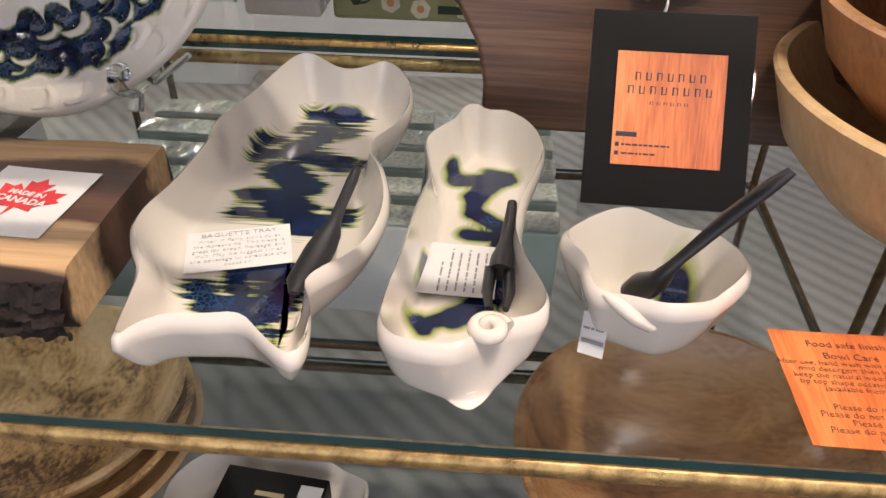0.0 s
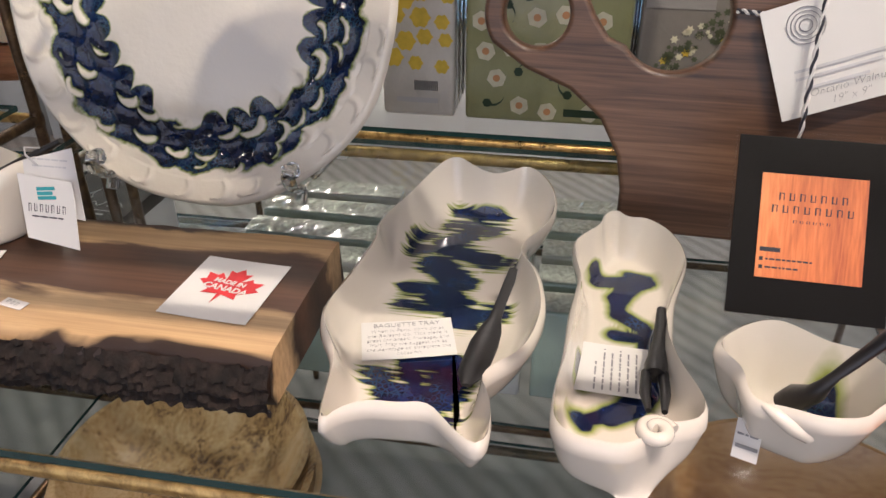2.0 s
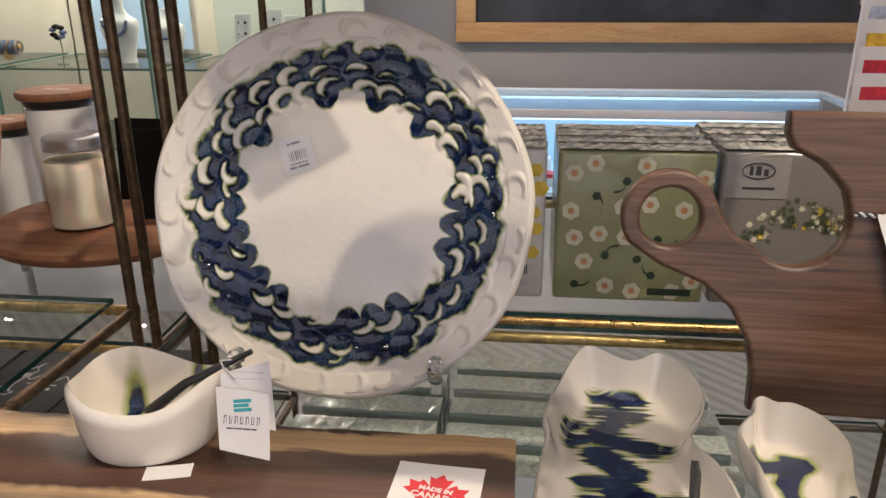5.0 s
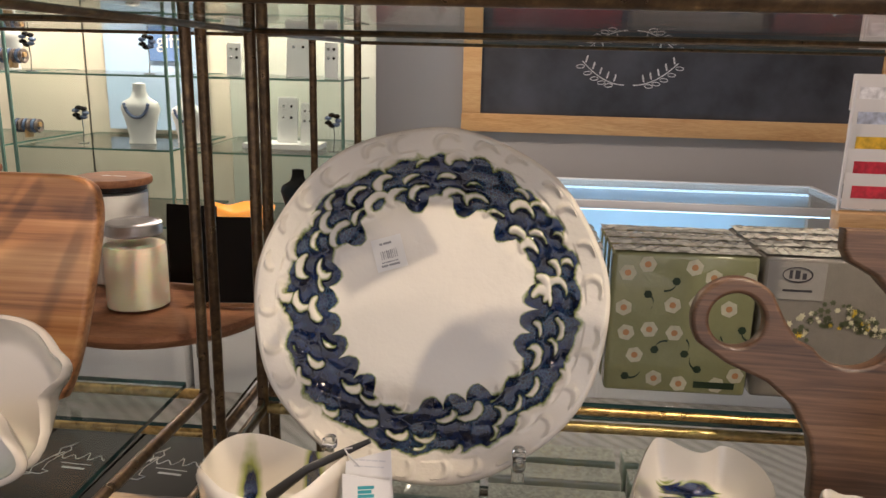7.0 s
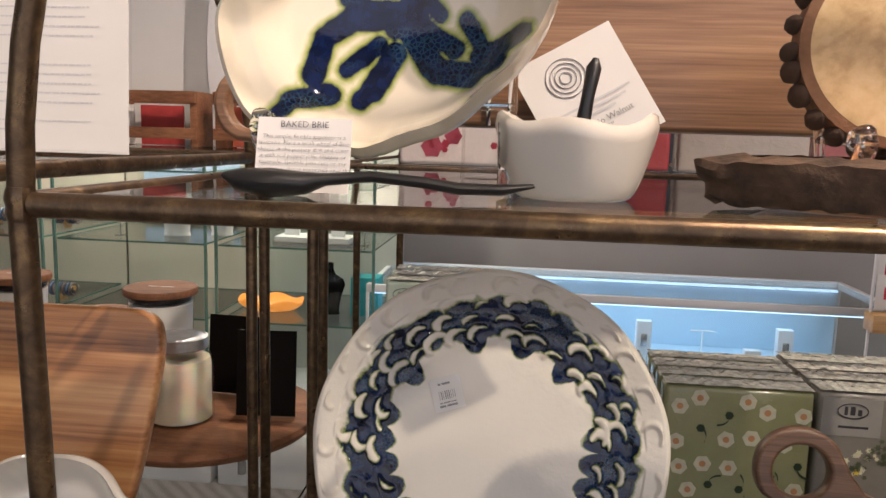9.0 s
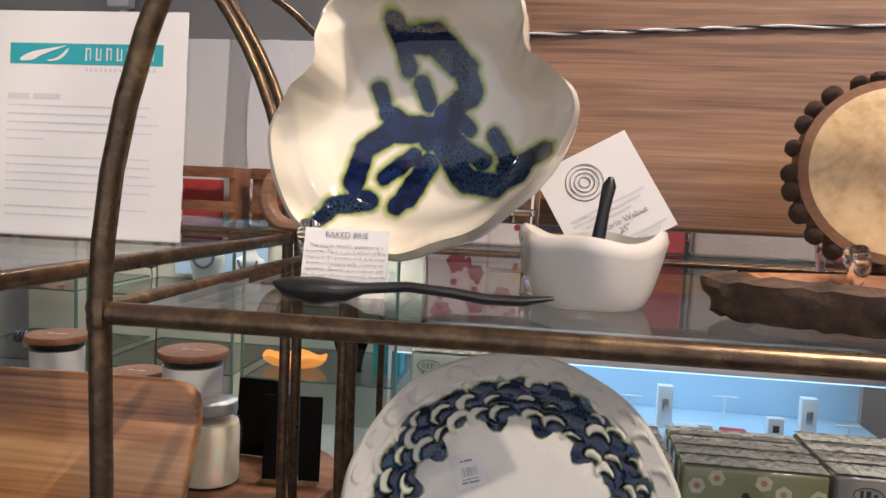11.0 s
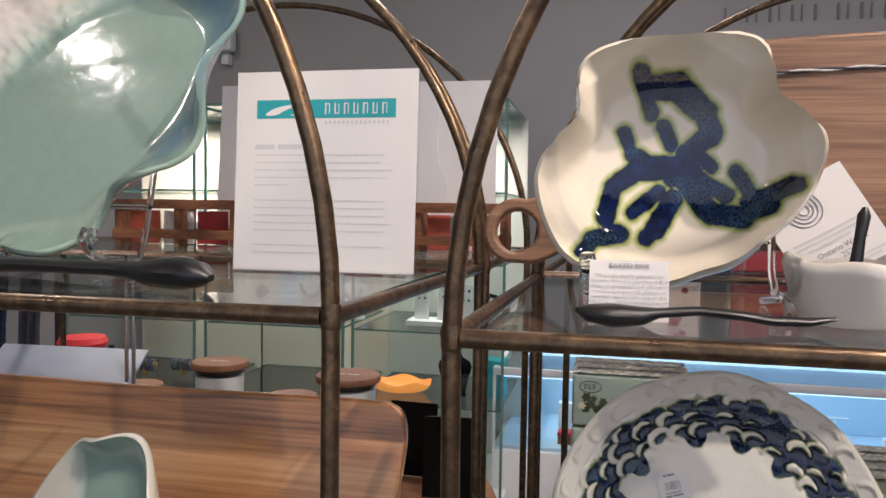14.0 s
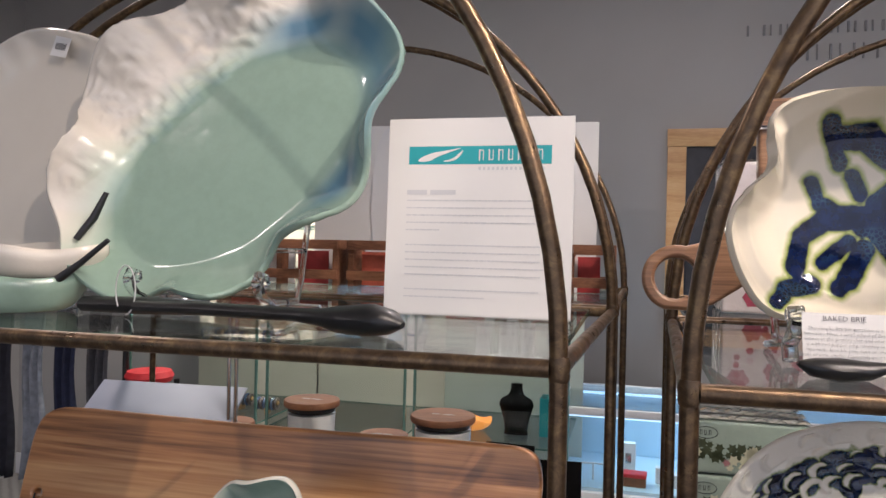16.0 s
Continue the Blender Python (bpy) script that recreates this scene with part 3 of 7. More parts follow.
# baguette tray
LIP = [(-0.1892, 0.2804), (-0.1832, 0.2911), (-0.168, 0.2996), (-0.1507, 0.2995), (-0.1341, 0.3061), (-0.1222, 0.2945), (-0.1093, 0.2829), (-0.1019, 0.2805), (-0.097, 0.2887), (-0.0979, 0.3051), (-0.1013, 0.318), (-0.1077, 0.3289), (-0.1027, 0.3405), (-0.0875, 0.3583),
    (-0.0792, 0.3869), (-0.0763, 0.4182), (-0.0848, 0.4521), (-0.0965, 0.4739), (-0.0959, 0.4954), (-0.0824, 0.515), (-0.0739, 0.5377), (-0.0773, 0.5649), (-0.0901, 0.5941), (-0.1039, 0.6114), (-0.1147, 0.5995), (-0.1301, 0.5890), (-0.1473, 0.5955), (-0.167, 0.6128)]
LIP += [(-0.1785, 0.5959), (-0.1895, 0.5726), (-0.2009, 0.5401), (-0.208, 0.513), (-0.2099, 0.4933), (-0.206, 0.4793), (-0.2135, 0.4396), (-0.2184, 0.4046), (-0.2183, 0.3827), (-0.213, 0.3629), (-0.2011, 0.3451), (-0.1972, 0.3318), (-0.1957, 0.3139), (-0.1932, 0.2965)]
rim, base = loop_tray(LIP[::-1], lambda a, y: 0.036 + 0.012 * max(0.0, min(1.0, (y - 0.48) / 0.12)) + 0.0025 * math.sin(7 * a), 0.019)


FEATHERS = [(-0.160, 0.585, -0.146, 0.579, 0.003), (-0.146, 0.578, -0.120, 0.582, 0.004), (-0.139, 0.574, -0.164, 0.564, 0.003), (-0.165, 0.560, -0.150, 0.566, 0.002), (-0.150, 0.565, -0.120, 0.562, 0.003), (-0.143, 0.556, -0.157, 0.532, 0.008), (-0.120, 0.559, -0.131, 0.552, 0.003),
    (-0.178, 0.541, -0.188, 0.533, 0.003), (-0.189, 0.526, -0.187, 0.517, 0.003), (-0.187, 0.514, -0.164, 0.526, 0.004), (-0.163, 0.527, -0.125, 0.509, 0.010), (-0.164, 0.497, -0.143, 0.475, 0.012), (-0.123, 0.501, -0.107, 0.507, 0.004)]
FEATHERS += [(-0.179, 0.461, -0.147, 0.460, 0.006), (-0.153, 0.452, -0.132, 0.430, 0.012), (-0.180, 0.439, -0.149, 0.435, 0.004), (-0.133, 0.433, -0.108, 0.439, 0.006), (-0.179, 0.358, -0.166, 0.343, 0.006), (-0.165, 0.341, -0.143, 0.336, 0.010), (-0.143, 0.338, -0.129, 0.357, 0.012), (-0.154, 0.376, -0.136, 0.372, 0.010), (-0.160, 0.370, -0.149, 0.345, 0.006), (-0.126, 0.321, -0.125, 0.320, 0.004)]


def baguette_paint(x, y, z):
    spine = stroke_distance(x, y, FEATHERS)
    return spine - 0.0025 + max(0.0, z - 0.014) * 1.2


tray = vessel("serving_tray", rim, base, M_SPIKE, 0.0055, baguette_paint, n=180, floor_rings=24, wall_rings=16, bow=0.62, lift=1.5, m=pose(0, 0, SHELF))
tagged(tray, "long wavy cream stoneware baguette tray with feathered blue glaze", "tray")

# narrow tray
LIP = [(-0.0635, 0.305), (-0.0564, 0.2935), (-0.0423, 0.2889), (-0.0261, 0.288), (-0.0132, 0.2985), (-0.0052, 0.3115), (0.0075, 0.3153), (0.0175, 0.321), (0.0213, 0.3325), (0.0167, 0.3464), (0.0094, 0.3608), (0.0044, 0.3819), (0.0038, 0.4022), (0.0084, 0.4314), (0.0178, 0.4604), (0.0229, 0.4783), (0.0201, 0.5), (0.0105, 0.5223), (-0.0038, 0.5366), (-0.0174, 0.5334),
    (-0.0248, 0.5441), (-0.0348, 0.5354), (-0.0385, 0.5146), (-0.0507, 0.5014), (-0.0582, 0.4889), (-0.0549, 0.4707), (-0.0504, 0.4537), (-0.052, 0.4323), (-0.055, 0.3937), (-0.0583, 0.365), (-0.0627, 0.339), (-0.0642, 0.3179)]
rim, base = loop_tray(LIP[::-1], lambda a, y: 0.037 + 0.008 * max(0.0, min(1.0, (y - 0.46) / 0.08)) + 0.002 * math.sin(5 * a), 0.0125, (-0.014, 0.026, 0.016, 0.36))
NARROW = [(-0.040, 0.505, -0.036, 0.494, 0.004), (-0.036, 0.493, -0.012, 0.497, 0.006), (-0.012, 0.506, 0.000, 0.502, 0.005), (0.002, 0.497, -0.007, 0.492, 0.004), (-0.011, 0.492, -0.022, 0.472, 0.007), (-0.022, 0.468, -0.023, 0.450, 0.005), (-0.021, 0.451, -0.006, 0.439, 0.006), (-0.013, 0.425, -0.024, 0.427, 0.005),
    (-0.002, 0.430, -0.006, 0.366, 0.007), (-0.048, 0.391, -0.045, 0.370, 0.004), (-0.049, 0.341, -0.044, 0.334, 0.005), (-0.045, 0.338, -0.030, 0.346, 0.005), (-0.029, 0.345, -0.014, 0.355, 0.008), (-0.014, 0.355, -0.015, 0.378, 0.006)]
tray = vessel("olive_tray", rim, base, M_CLAY, 0.0055, lambda x, y, z: stroke_distance(x, y, NARROW) - 0.001 + max(0.0, z - 0.014) * 1.2, n=150, floor_rings=18, wall_rings=16, bow=0.5, lift=1.4, m=pose(0, 0, SHELF))
tagged(tray, "narrow wavy cream stoneware tray with zigzag blue glaze", "tray")
# its rolled end
pts = [(-0.0085 + (0.0100 - 0.00030 * k) * math.cos(k * 0.36 + 0.4), 0.3020 + (0.0100 - 0.00030 * k) * math.sin(k * 0.36 + 0.4), 0.0365 + 0.00012 * k) for k in range(28)]
tube("rolled_lip", pts, [0.0034 + 0.0006 * math.sin(k / 27 * math.pi) for k in range(28)], M_PLAINCLAY, tray, "curled clay end of the rim")


def handled_bowl(name, label, cx, cy, cz, rx, ry, h, lobes, paint_strokes, phase=0.0, base_k=0.55, turn=0.0, wave=1.0):
    def rim(a):
        w = 1 + 0.075 * wave * math.sin(lobes * a + phase) + 0.03 * math.sin(2 * a + phase * 2) + 0.02 * math.sin((lobes + 3) * a)
        return rx * w * math.cos(a), ry * w * math.sin(a), h * (1 + 0.10 * wave * math.sin(lobes * a + 1 + phase) + 0.05 * math.cos(2 * a))

    def base(a):
        return base_k * rx * math.cos(a), base_k * ry * math.sin(a)
    ob = vessel(name, rim, base, M_CLAY, 0.0048, (lambda x, y, z: stroke_distance(x, y, paint_strokes)) if paint_strokes else None, n=96, floor_rings=8, wall_rings=18, bow=0.65, lift=1.25, m=pose(cx, cy, cz, 0, 0, turn))
    return tagged(ob, label, "bowl")


LIP = [(0.0306, 0.3716), (0.0337, 0.3612), (0.0415, 0.3517), (0.0418, 0.3372), (0.0458, 0.3274), (0.0562, 0.3248), (0.0641, 0.3211), (0.0744, 0.3156), (0.0854, 0.3166), (0.1004, 0.3231), (0.1078, 0.3318), (0.1148, 0.3379), (0.1246, 0.3486), (0.1233, 0.3619), (0.1205, 0.3693), (0.1173, 0.3824), (0.1073, 0.3871), (0.0951, 0.3887), (0.0803, 0.396), (0.0683, 0.4032), (0.0516, 0.3992), (0.0377, 0.3862)]
rim, base = loop_tray(LIP[::-1], lambda a, y: 0.047 + 0.002 * math.sin(4 * a + 1), 0.021)
DABS = [(0.098, 0.374, 0.094, 0.350, 0.008), (0.094, 0.350, 0.090, 0.340, 0.008), (0.060, 0.348, 0.066, 0.346, 0.005)]
bowl = vessel("mustard_bowl", rim, base, M_CLAY, 0.0048, lambda x, y, z: stroke_distance(x, y, DABS), n=120, floor_rings=8, wall_rings=18, bow=0.6, lift=1.2, m=pose(0, 0, SHELF))
tagged(bowl, "small pinched cream stoneware bowl with blue glaze inside", "bowl")
# the overlapped fold on its front
tube("rolled_lip", [(0.048, 0.3265, 0.044), (0.056, 0.3215, 0.041), (0.064, 0.3180, 0.037), (0.072, 0.3170, 0.033), (0.078, 0.3190, 0.030)], [0.002, 0.0042, 0.0048, 0.004, 0.0015], M_PLAINCLAY, bowl, "folded clay flap below the rim")
handled_bowl("dip_bowl", "small folded cream stoneware dip bowl with blue dots", -0.520, 0.437, SHELF + 0.0406, 0.056, 0.045, 0.054, 3, [(-0.026, 0.030, -0.026, 0.016, 0.0060), (0.028, 0.032, 0.031, 0.024, 0.0055)], 0.8, 0.74)


def spoon(name, label, pts, radii, m=None, flat=0.45, mat=None):
    """A carved utensil swept along its back, flattened in its own z."""
    v, f = tube_data(pts, radii, 14)
    zs = [p[2] for p in pts]
    out = []
    for k, p in enumerate(v):
        c = Vector(pts[k // 14])
        out.append((p[0], p[1], c.z + (p[2] - c.z) * flat))
    ob = raw(name, out, f, mat or M_BLACKWOOD, None, "", True, m)
    return tagged(ob, label, "utensil")


# spreaders and tongs
spoon("spreader", "black-stained wooden spreader lying in the baguette tray", [(-0.0995, 0.452, 0.037), (-0.1010, 0.440, 0.034), (-0.1050, 0.422, 0.027), (-0.1075, 0.410, 0.022), (-0.1095, 0.400, 0.019), (-0.1120, 0.387, 0.017), (-0.1145, 0.368, 0.0165), (-0.1165, 0.354, 0.0175), (-0.1175, 0.342, 0.0190)],
    [0.003, 0.0040, 0.0038, 0.0044, 0.0080, 0.0098, 0.0096, 0.0085, 0.003], pose(0, 0, SHELF), 0.35)
fork = thing("fork", "black-stained wooden fork lying in the narrow tray", "utensil", pose(0, 0, SHELF))
for nm, fpts, frad in (("handle", [(0.002, 0.420, 0.036), (0.001, 0.405, 0.031), (-0.001, 0.388, 0.027), (-0.003, 0.374, 0.025), (-0.004, 0.365, 0.024)], [0.003, 0.0040, 0.0046, 0.0072, 0.0068]),
    ("tine", [(0.001, 0.367, 0.024), (0.0015, 0.350, 0.022), (-0.0004, 0.333, 0.024)], [0.0036, 0.0034, 0.0018]), ("tine", [(-0.009, 0.367, 0.024), (-0.0105, 0.350, 0.022), (-0.0096, 0.333, 0.024)], [0.0036, 0.0034, 0.0018])):
    tube(nm, fpts, frad, M_BLACKWOOD, fork)
spoon("mustard_spoon", "dark grey wooden spoon standing in the pinched bowl", [(0.138, 0.352, 0.104), (0.130, 0.349, 0.098), (0.112, 0.343, 0.082), (0.096, 0.337, 0.066), (0.090, 0.335, 0.060), (0.086, 0.333, 0.056), (0.083, 0.336, 0.046), (0.078, 0.343, 0.036), (0.073, 0.347, 0.028)],
    [0.003, 0.0042, 0.0046, 0.0036, 0.0032, 0.0038, 0.0062, 0.0095, 0.0075], pose(-0.006, 0.002, SHELF), 0.6)
spoon("dip_spreader", "black wooden spreader resting on the dip bowl", [(-0.520, 0.440, 0.062), (-0.490, 0.446, 0.086), (-0.462, 0.450, 0.100), (-0.438, 0.453, 0.112)], [0.006, 0.0045, 0.0040, 0.0028], pose(0, 0, SHELF), 0.7)


# ---- more on the first stand's middle shelf ----
PETALS = 27
# rows of thumb-pressed scales: radius, offset, reach of each hook, share that shows
SCALES = ((0.1150, 0.0, 0.0130, 0.95), (0.1330, 0.45, 0.0125, 0.85), (0.1490, 0.1, 0.0110, 0.75), (0.1690, 0.5, 0.0150, 1.0))


def hash01(a, b):
    v = math.sin(a * 12.9898 + b * 78.233) * 43758.5453
    return v - math.floor(v)


def petal_distance(x, y):
    """Distances to the nearest raised hook of the plate's rim and to the glazed band, and the depth of the thumb print."""
    r, th = math.hypot(x, y), math.atan2(y, x)
    cell = 2 * math.pi / PETALS
    hook, press = 1.0, 0.0
    for row, (rr, off, reach_of, share) in enumerate(SCALES):
        if abs(r - rr) > 0.026:
            continue
        k0 = math.floor(th / cell - off + 0.5)
        for k in (k0 - 1, k0, k0 + 1):
            kk = k % PETALS
            size = reach_of
            h1, h2, h3 = hash01(kk, row), hash01(kk + 7.3, row * 2.1), hash01(kk * 1.7, row + 4.4)
            size *= 0.82 + 0.36 * h3 if row < 3 else 1.0
            dt = ((th / cell - off - k) * cell * rr + 0.014 * (h1 - 0.5)) * (0.78 if row < 3 else 0.9)
            dr = (r - rr - 0.009 * (h2 - 0.5) * (row < 3)) * 1.12
            d = math.hypot(dt, dr)
            press = max(press, 1 - (d / (size * 1.15)) ** 2)
            if h3 > share:
                continue
            # a hook that bows to one side, thick in its middle and drawn out to points
            turn = math.atan2(dr, dt) - 0.9 - 1.1 * (h1 - 0.5)
            turn = abs((turn + math.pi) % (2 * math.pi) - math.pi)
            reach = 1.05 + 0.75 * h2
            thick = (0.0022 + 0.0028 * h2 - 0.0004 * row if row < 3 else 0.0026) * max(0.0, 1 - (turn / reach) ** 2) ** 0.6
            if thick > 0:
                hook = min(hook, abs(d - size * 0.72) - thick)
    seat = th / cell
    k = math.floor(seat)
    bay = max(0.0, math.sin((seat - k) * math.pi))
    inner = 0.1145 - (0.017 * bay**0.5 if hash01(k, 9) > 0.45 else -0.004 * bay) + 0.006 * noise.noise(Vector((x * 45, y * 45, 2)))
    outer = 0.1535 + 0.010 * (hash01(k, 17) - 0.4) * bay + 0.006 * noise.noise(Vector((x * 50, y * 50, 6)))
    return hook, max(inner - r, r - outer), press


def plate_relief(x, y):
    r = math.hypot(x, y)
    if r < 0.099 or r > 0.1785:
        return 0.0
    p, _, press = petal_distance(x, y)
    return -0.0026 * max(0.0, press) * (r < 0.162) + 0.0030 * max(0.0, min(1.0, 0.5 - p / 0.004))


def plate_paint(x, y, z):
    r = math.hypot(x, y)
    if r > 0.172 or r < 0.092:
        return 0.02
    hook, band, _ = petal_distance(x, y)
    return max(band, -hook * 1.7 - 0.0002 + 0.0024 * noise.noise(Vector((x * 110, y * 110, 5))) + 0.0046 * noise.noise(Vector((x * 30, y * 30, 9))))


plate_root = lean(-0.409, 0.655, 1.021, 17)
plate = vessel("dinner_plate", lambda a: (0.181 * (1 + 0.006 * math.sin(9 * a)) * math.cos(a), 0.181 * (1 + 0.006 * math.sin(9 * a + 1)) * math.sin(a), 0.026), lambda a: (0.106 * math.cos(a), 0.106 * math.sin(a)), M_PLATE, 0.006, plate_paint, plate_relief,
    n=680, floor_rings=12, wall_rings=76, bow=0.9, lift=1.3, m=plate_root)
tagged(plate, "large round cream stoneware plate with blue petal border standing upright", "plate")
label = card("price_label", "small white price sticker with barcode on the plate", 0.033, 0.035, plate_root @ pose(-0.046, 0.052, 0.0074, 0, 0, 17))
rnd = random.Random(4)
bars([(-0.009 + k * 0.0021, -0.001, rnd.choice((0.0005, 0.0009, 0.0012)), 0.009) for k in range(9)], M_PEN, label, pose(0, 0, 0.0006), "barcode")
bars(words(-0.008, 0.011, 0.016, 0.0022, rnd) + words(-0.010, -0.009, 0.018, 0.0012, rnd) + words(-0.011, -0.0125, 0.022, 0.0022, rnd), M_PEN, label, pose(0, 0, 0.0006))


def easel(label_text, m, width, height, depth, seat=0.035):
    """Clear acrylic easel: two bent side pieces with a scrolled hook in front and a ledge of the given seat, joined by bars."""
    root = thing("plate_stand", label_text, "stand", m)
    for s in (-1, 1):
        x = s * width / 2
        front = [(-0.004, 0.0045), (0.0, 0.010), (0.003, 0.016), (-0.002, 0.020), (-0.012, 0.024), (-0.020, 0.031), (-0.024, 0.040), (-0.019, 0.048), (-0.011, 0.046), (-0.010, 0.040), (-0.014, 0.038)]
        v, f = tube_data([(x, y, z) for y, z in front], 0.0042, 10)
        raw("front_leg", [(x + (q[0] - x) * 1.6, q[1], q[2]) for q in v], f, M_PLEXI, root)
        v, f = tube_data([(x, 0.002, 0.017), (x, seat, 0.016), (x, seat + 0.012, height * 0.35), (x, seat + 0.018, height * 0.6), (x, seat + 0.030, height)], 0.0036, 10)
        raw("back_rest", v, f, M_PLEXI, root)
        v, f = tube_data([(x, seat * 0.6, 0.016), (x, seat * 0.75, 0.012), (x, seat + 0.01, 0.009), (x, max(depth, seat + 0.03), 0.004)], 0.0036, 10)
        raw("rear_leg", v, f, M_PLEXI, root)
    tube("cross_bar", [(-width / 2, seat + 0.018, height * 0.6), (0, seat + 0.018, height * 0.6), (width / 2, seat + 0.018, height * 0.6)], 0.003, M_PLEXI, root, seg=8)
    return root


easel("clear acrylic easel holding the large plate", pose(-0.405, 0.585, SHELF), 0.19, 0.13, 0.12, 0.052)


def live_edge_material():
    m, n, l, b = material("live_edge_walnut")
    tc, sep = n.new("ShaderNodeTexCoord"), n.new("ShaderNodeSeparateXYZ")
    l.new(tc.outputs["Object"], sep.inputs[0])
    wob = noise_tex(n, l, coords(n, l, (7, 22, 22)), 1.0, 4, 0.55, 0.8)
    ad = n.new("ShaderNodeMath")
    ad.operation, ad.inputs[1].default_value = "MULTIPLY_ADD", 0.05
    l.new(wob, ad.inputs[0])
    l.new(sep.outputs["Y"], ad.inputs[2])
    mr = n.new("ShaderNodeMapRange")
    mr.inputs["From Min"].default_value, mr.inputs["From Max"].default_value = -0.072 + 0.025, 0.072 + 0.025
    l.new(ad.outputs[0], mr.inputs["Value"])
    sap, heart, dark = (0.54, 0.36, 0.185), (0.075, 0.034, 0.020), (0.040, 0.018, 0.010)
    r = ramp(n, [(0.0, (0.03, 0.016, 0.01)), (0.04, sap), (0.27, (0.57, 0.39, 0.21)), (0.32, heart), (0.46, (0.115, 0.054, 0.031)), (0.60, dark), (0.74, (0.10, 0.046, 0.027)), (0.79, sap), (0.95, (0.50, 0.33, 0.165)), (0.98, (0.05, 0.025, 0.015))])
    l.new(mr.outputs["Result"], r.inputs["Fac"])
    fine = noise_tex(n, l, coords(n, l, (8, 260, 120)), 1.0, 4, 0.6)
    fr = ramp(n, [(0.3, (0.7, 0.66, 0.62)), (0.7, (1.05, 1.05, 1.05))])
    l.new(fine, fr.inputs["Fac"])
    mx = n.new("ShaderNodeMix")
    mx.data_type, mx.blend_type = "RGBA", "MULTIPLY"
    mx.inputs[0].default_value = 1
    l.new(r.outputs["Color"], mx.inputs[6])
    l.new(fr.outputs["Color"], mx.inputs[7])
    l.new(mx.outputs[2], b.inputs["Base Color"])
    b.inputs["Roughness"].default_value = 0.45
    bump(n, l, b, fine, 0.1, 0.001)
    return m


def live_edge_slab():
    root = thing("serving_board", "thick live-edge walnut serving board with bark on its front edge", "board", pose(-0.452, 0.396, SHELF))
    nx, hx, hy, t = 120, 0.218, 0.070, 0.040
    verts, faces = [], []
    for k in range(nx + 1):
        x = -hx + 2 * hx * k / nx
        wf = 0.004 * noise.noise(Vector((x * 18, 1, 0))) + 0.002 * noise.noise(Vector((x * 70, 5, 0)))
        wb = 0.004 * noise.noise(Vector((x * 15, 9, 0))) + 0.002 * noise.noise(Vector((x * 60, 2, 0)))
        prof = [(-hy - 0.004 + wf, 0.002), (-hy - 0.010 + wf, 0.014), (-hy - 0.007 + wf, 0.030), (-hy + wf, t - 0.001), (-hy + 0.003 + wf, t), (0, t + 0.0004), (hy - 0.003 + wb, t), (hy + wb, t - 0.002), (hy + 0.004 + wb, 0.0), (0, 0.0)]
        verts += [(x, y, z) for y, z in prof]
    m = 10
    for k in range(nx):
        for j in range(m):
            a, b = k * m, (k + 1) * m
            faces.append((a + j, b + j, b + (j + 1) % m, a + (j + 1) % m))
    faces += [tuple(range(m)), tuple(nx * m + j for j in range(m))[::-1]]
    raw("plank", verts, faces, live_edge_material(), root)
    # bark along the front, rough and proud of the plank
    rnd, bv, bf = random.Random(7), [], []
    nb, rows = 320, 14
    for k in range(nb + 1):
        x = -hx + 2 * hx * k / nb
        for j in range(rows):
            u = j / (rows - 1)
            z = 0.001 + u * 0.033
            lump = noise.noise(Vector((x * 35, z * 150, 3))) * 0.004 + noise.noise(Vector((x * 110, z * 380, 8))) * 0.005 + noise.noise(Vector((x * 300, z * 500, 1))) * 0.003
            y = -hy - 0.013 - 0.003 * math.sin(u * math.pi) + lump + (0.007 * u**3)
            bv.append((x, y, z))
    for k in range(nb):
        for j in range(rows - 1):
            a = k * rows + j
            bf.append((a, a + rows, a + rows + 1, a + 1))
    bark = raw("bark", bv, bf, M_BARK, root, "dark flaking bark edge")
    return root


live_edge_slab()
for sx, sy, rz in ((-0.449, 0.3485, -6), (-0.422, 0.346, -12)):
    st = card("price_sticker", "tiny white handwritten price sticker on the board", 0.019, 0.0085, pose(sx, sy, SHELF + 0.0412, 0, 0, rz))
    bars(strokes(-0.006, 0, 0.0042, 0.0036, 3), M_PEN, st, pose(0, 0, 0.0006, 0, 0, -8))
maple = card("maple_leaf_card", "white card with a red maple leaf lying on the board", 0.064, 0.071, pose(-0.290, 0.387, SHELF + 0.0412, 0, 0, -4))
half = [(0.0, -0.44), (0.03, -0.20), (0.26, -0.25), (0.22, -0.14), (0.46, 0.04), (0.38, 0.09), (0.43, 0.25), (0.28, 0.22), (0.24, 0.30), (0.11, 0.16), (0.17, 0.40), (0.08, 0.37), (0.0, 0.50)]
leaf = [(x * 0.052, y * 0.046) for x, y in half] + [(-x * 0.052, y * 0.046) for x, y in half[::-1][1:-1]]
slab("printed_leaf", [leaf], 0.0002, M_RED, maple, "red printed maple leaf", 0.00001, pose(0, 0.001, 0.0006, 0, 0, -8))
lettering("MADE IN", 0.0062, M_PAPER, maple, pose(0, 0.0055, 0.0010, 0, 0, -8), "CENTER", bold=0.0002)
lettering("CANADA", 0.0082, M_PAPER, maple, pose(0, -0.0020, 0.0010, 0, 0, -8), "CENTER", bold=0.0002)

bag = card("baguette_card", "white handwritten baguette tray card lying in the tray", 0.064, 0.042, pose(-0.166, 0.396, SHELF + 0.0075, 0, 0, 16))
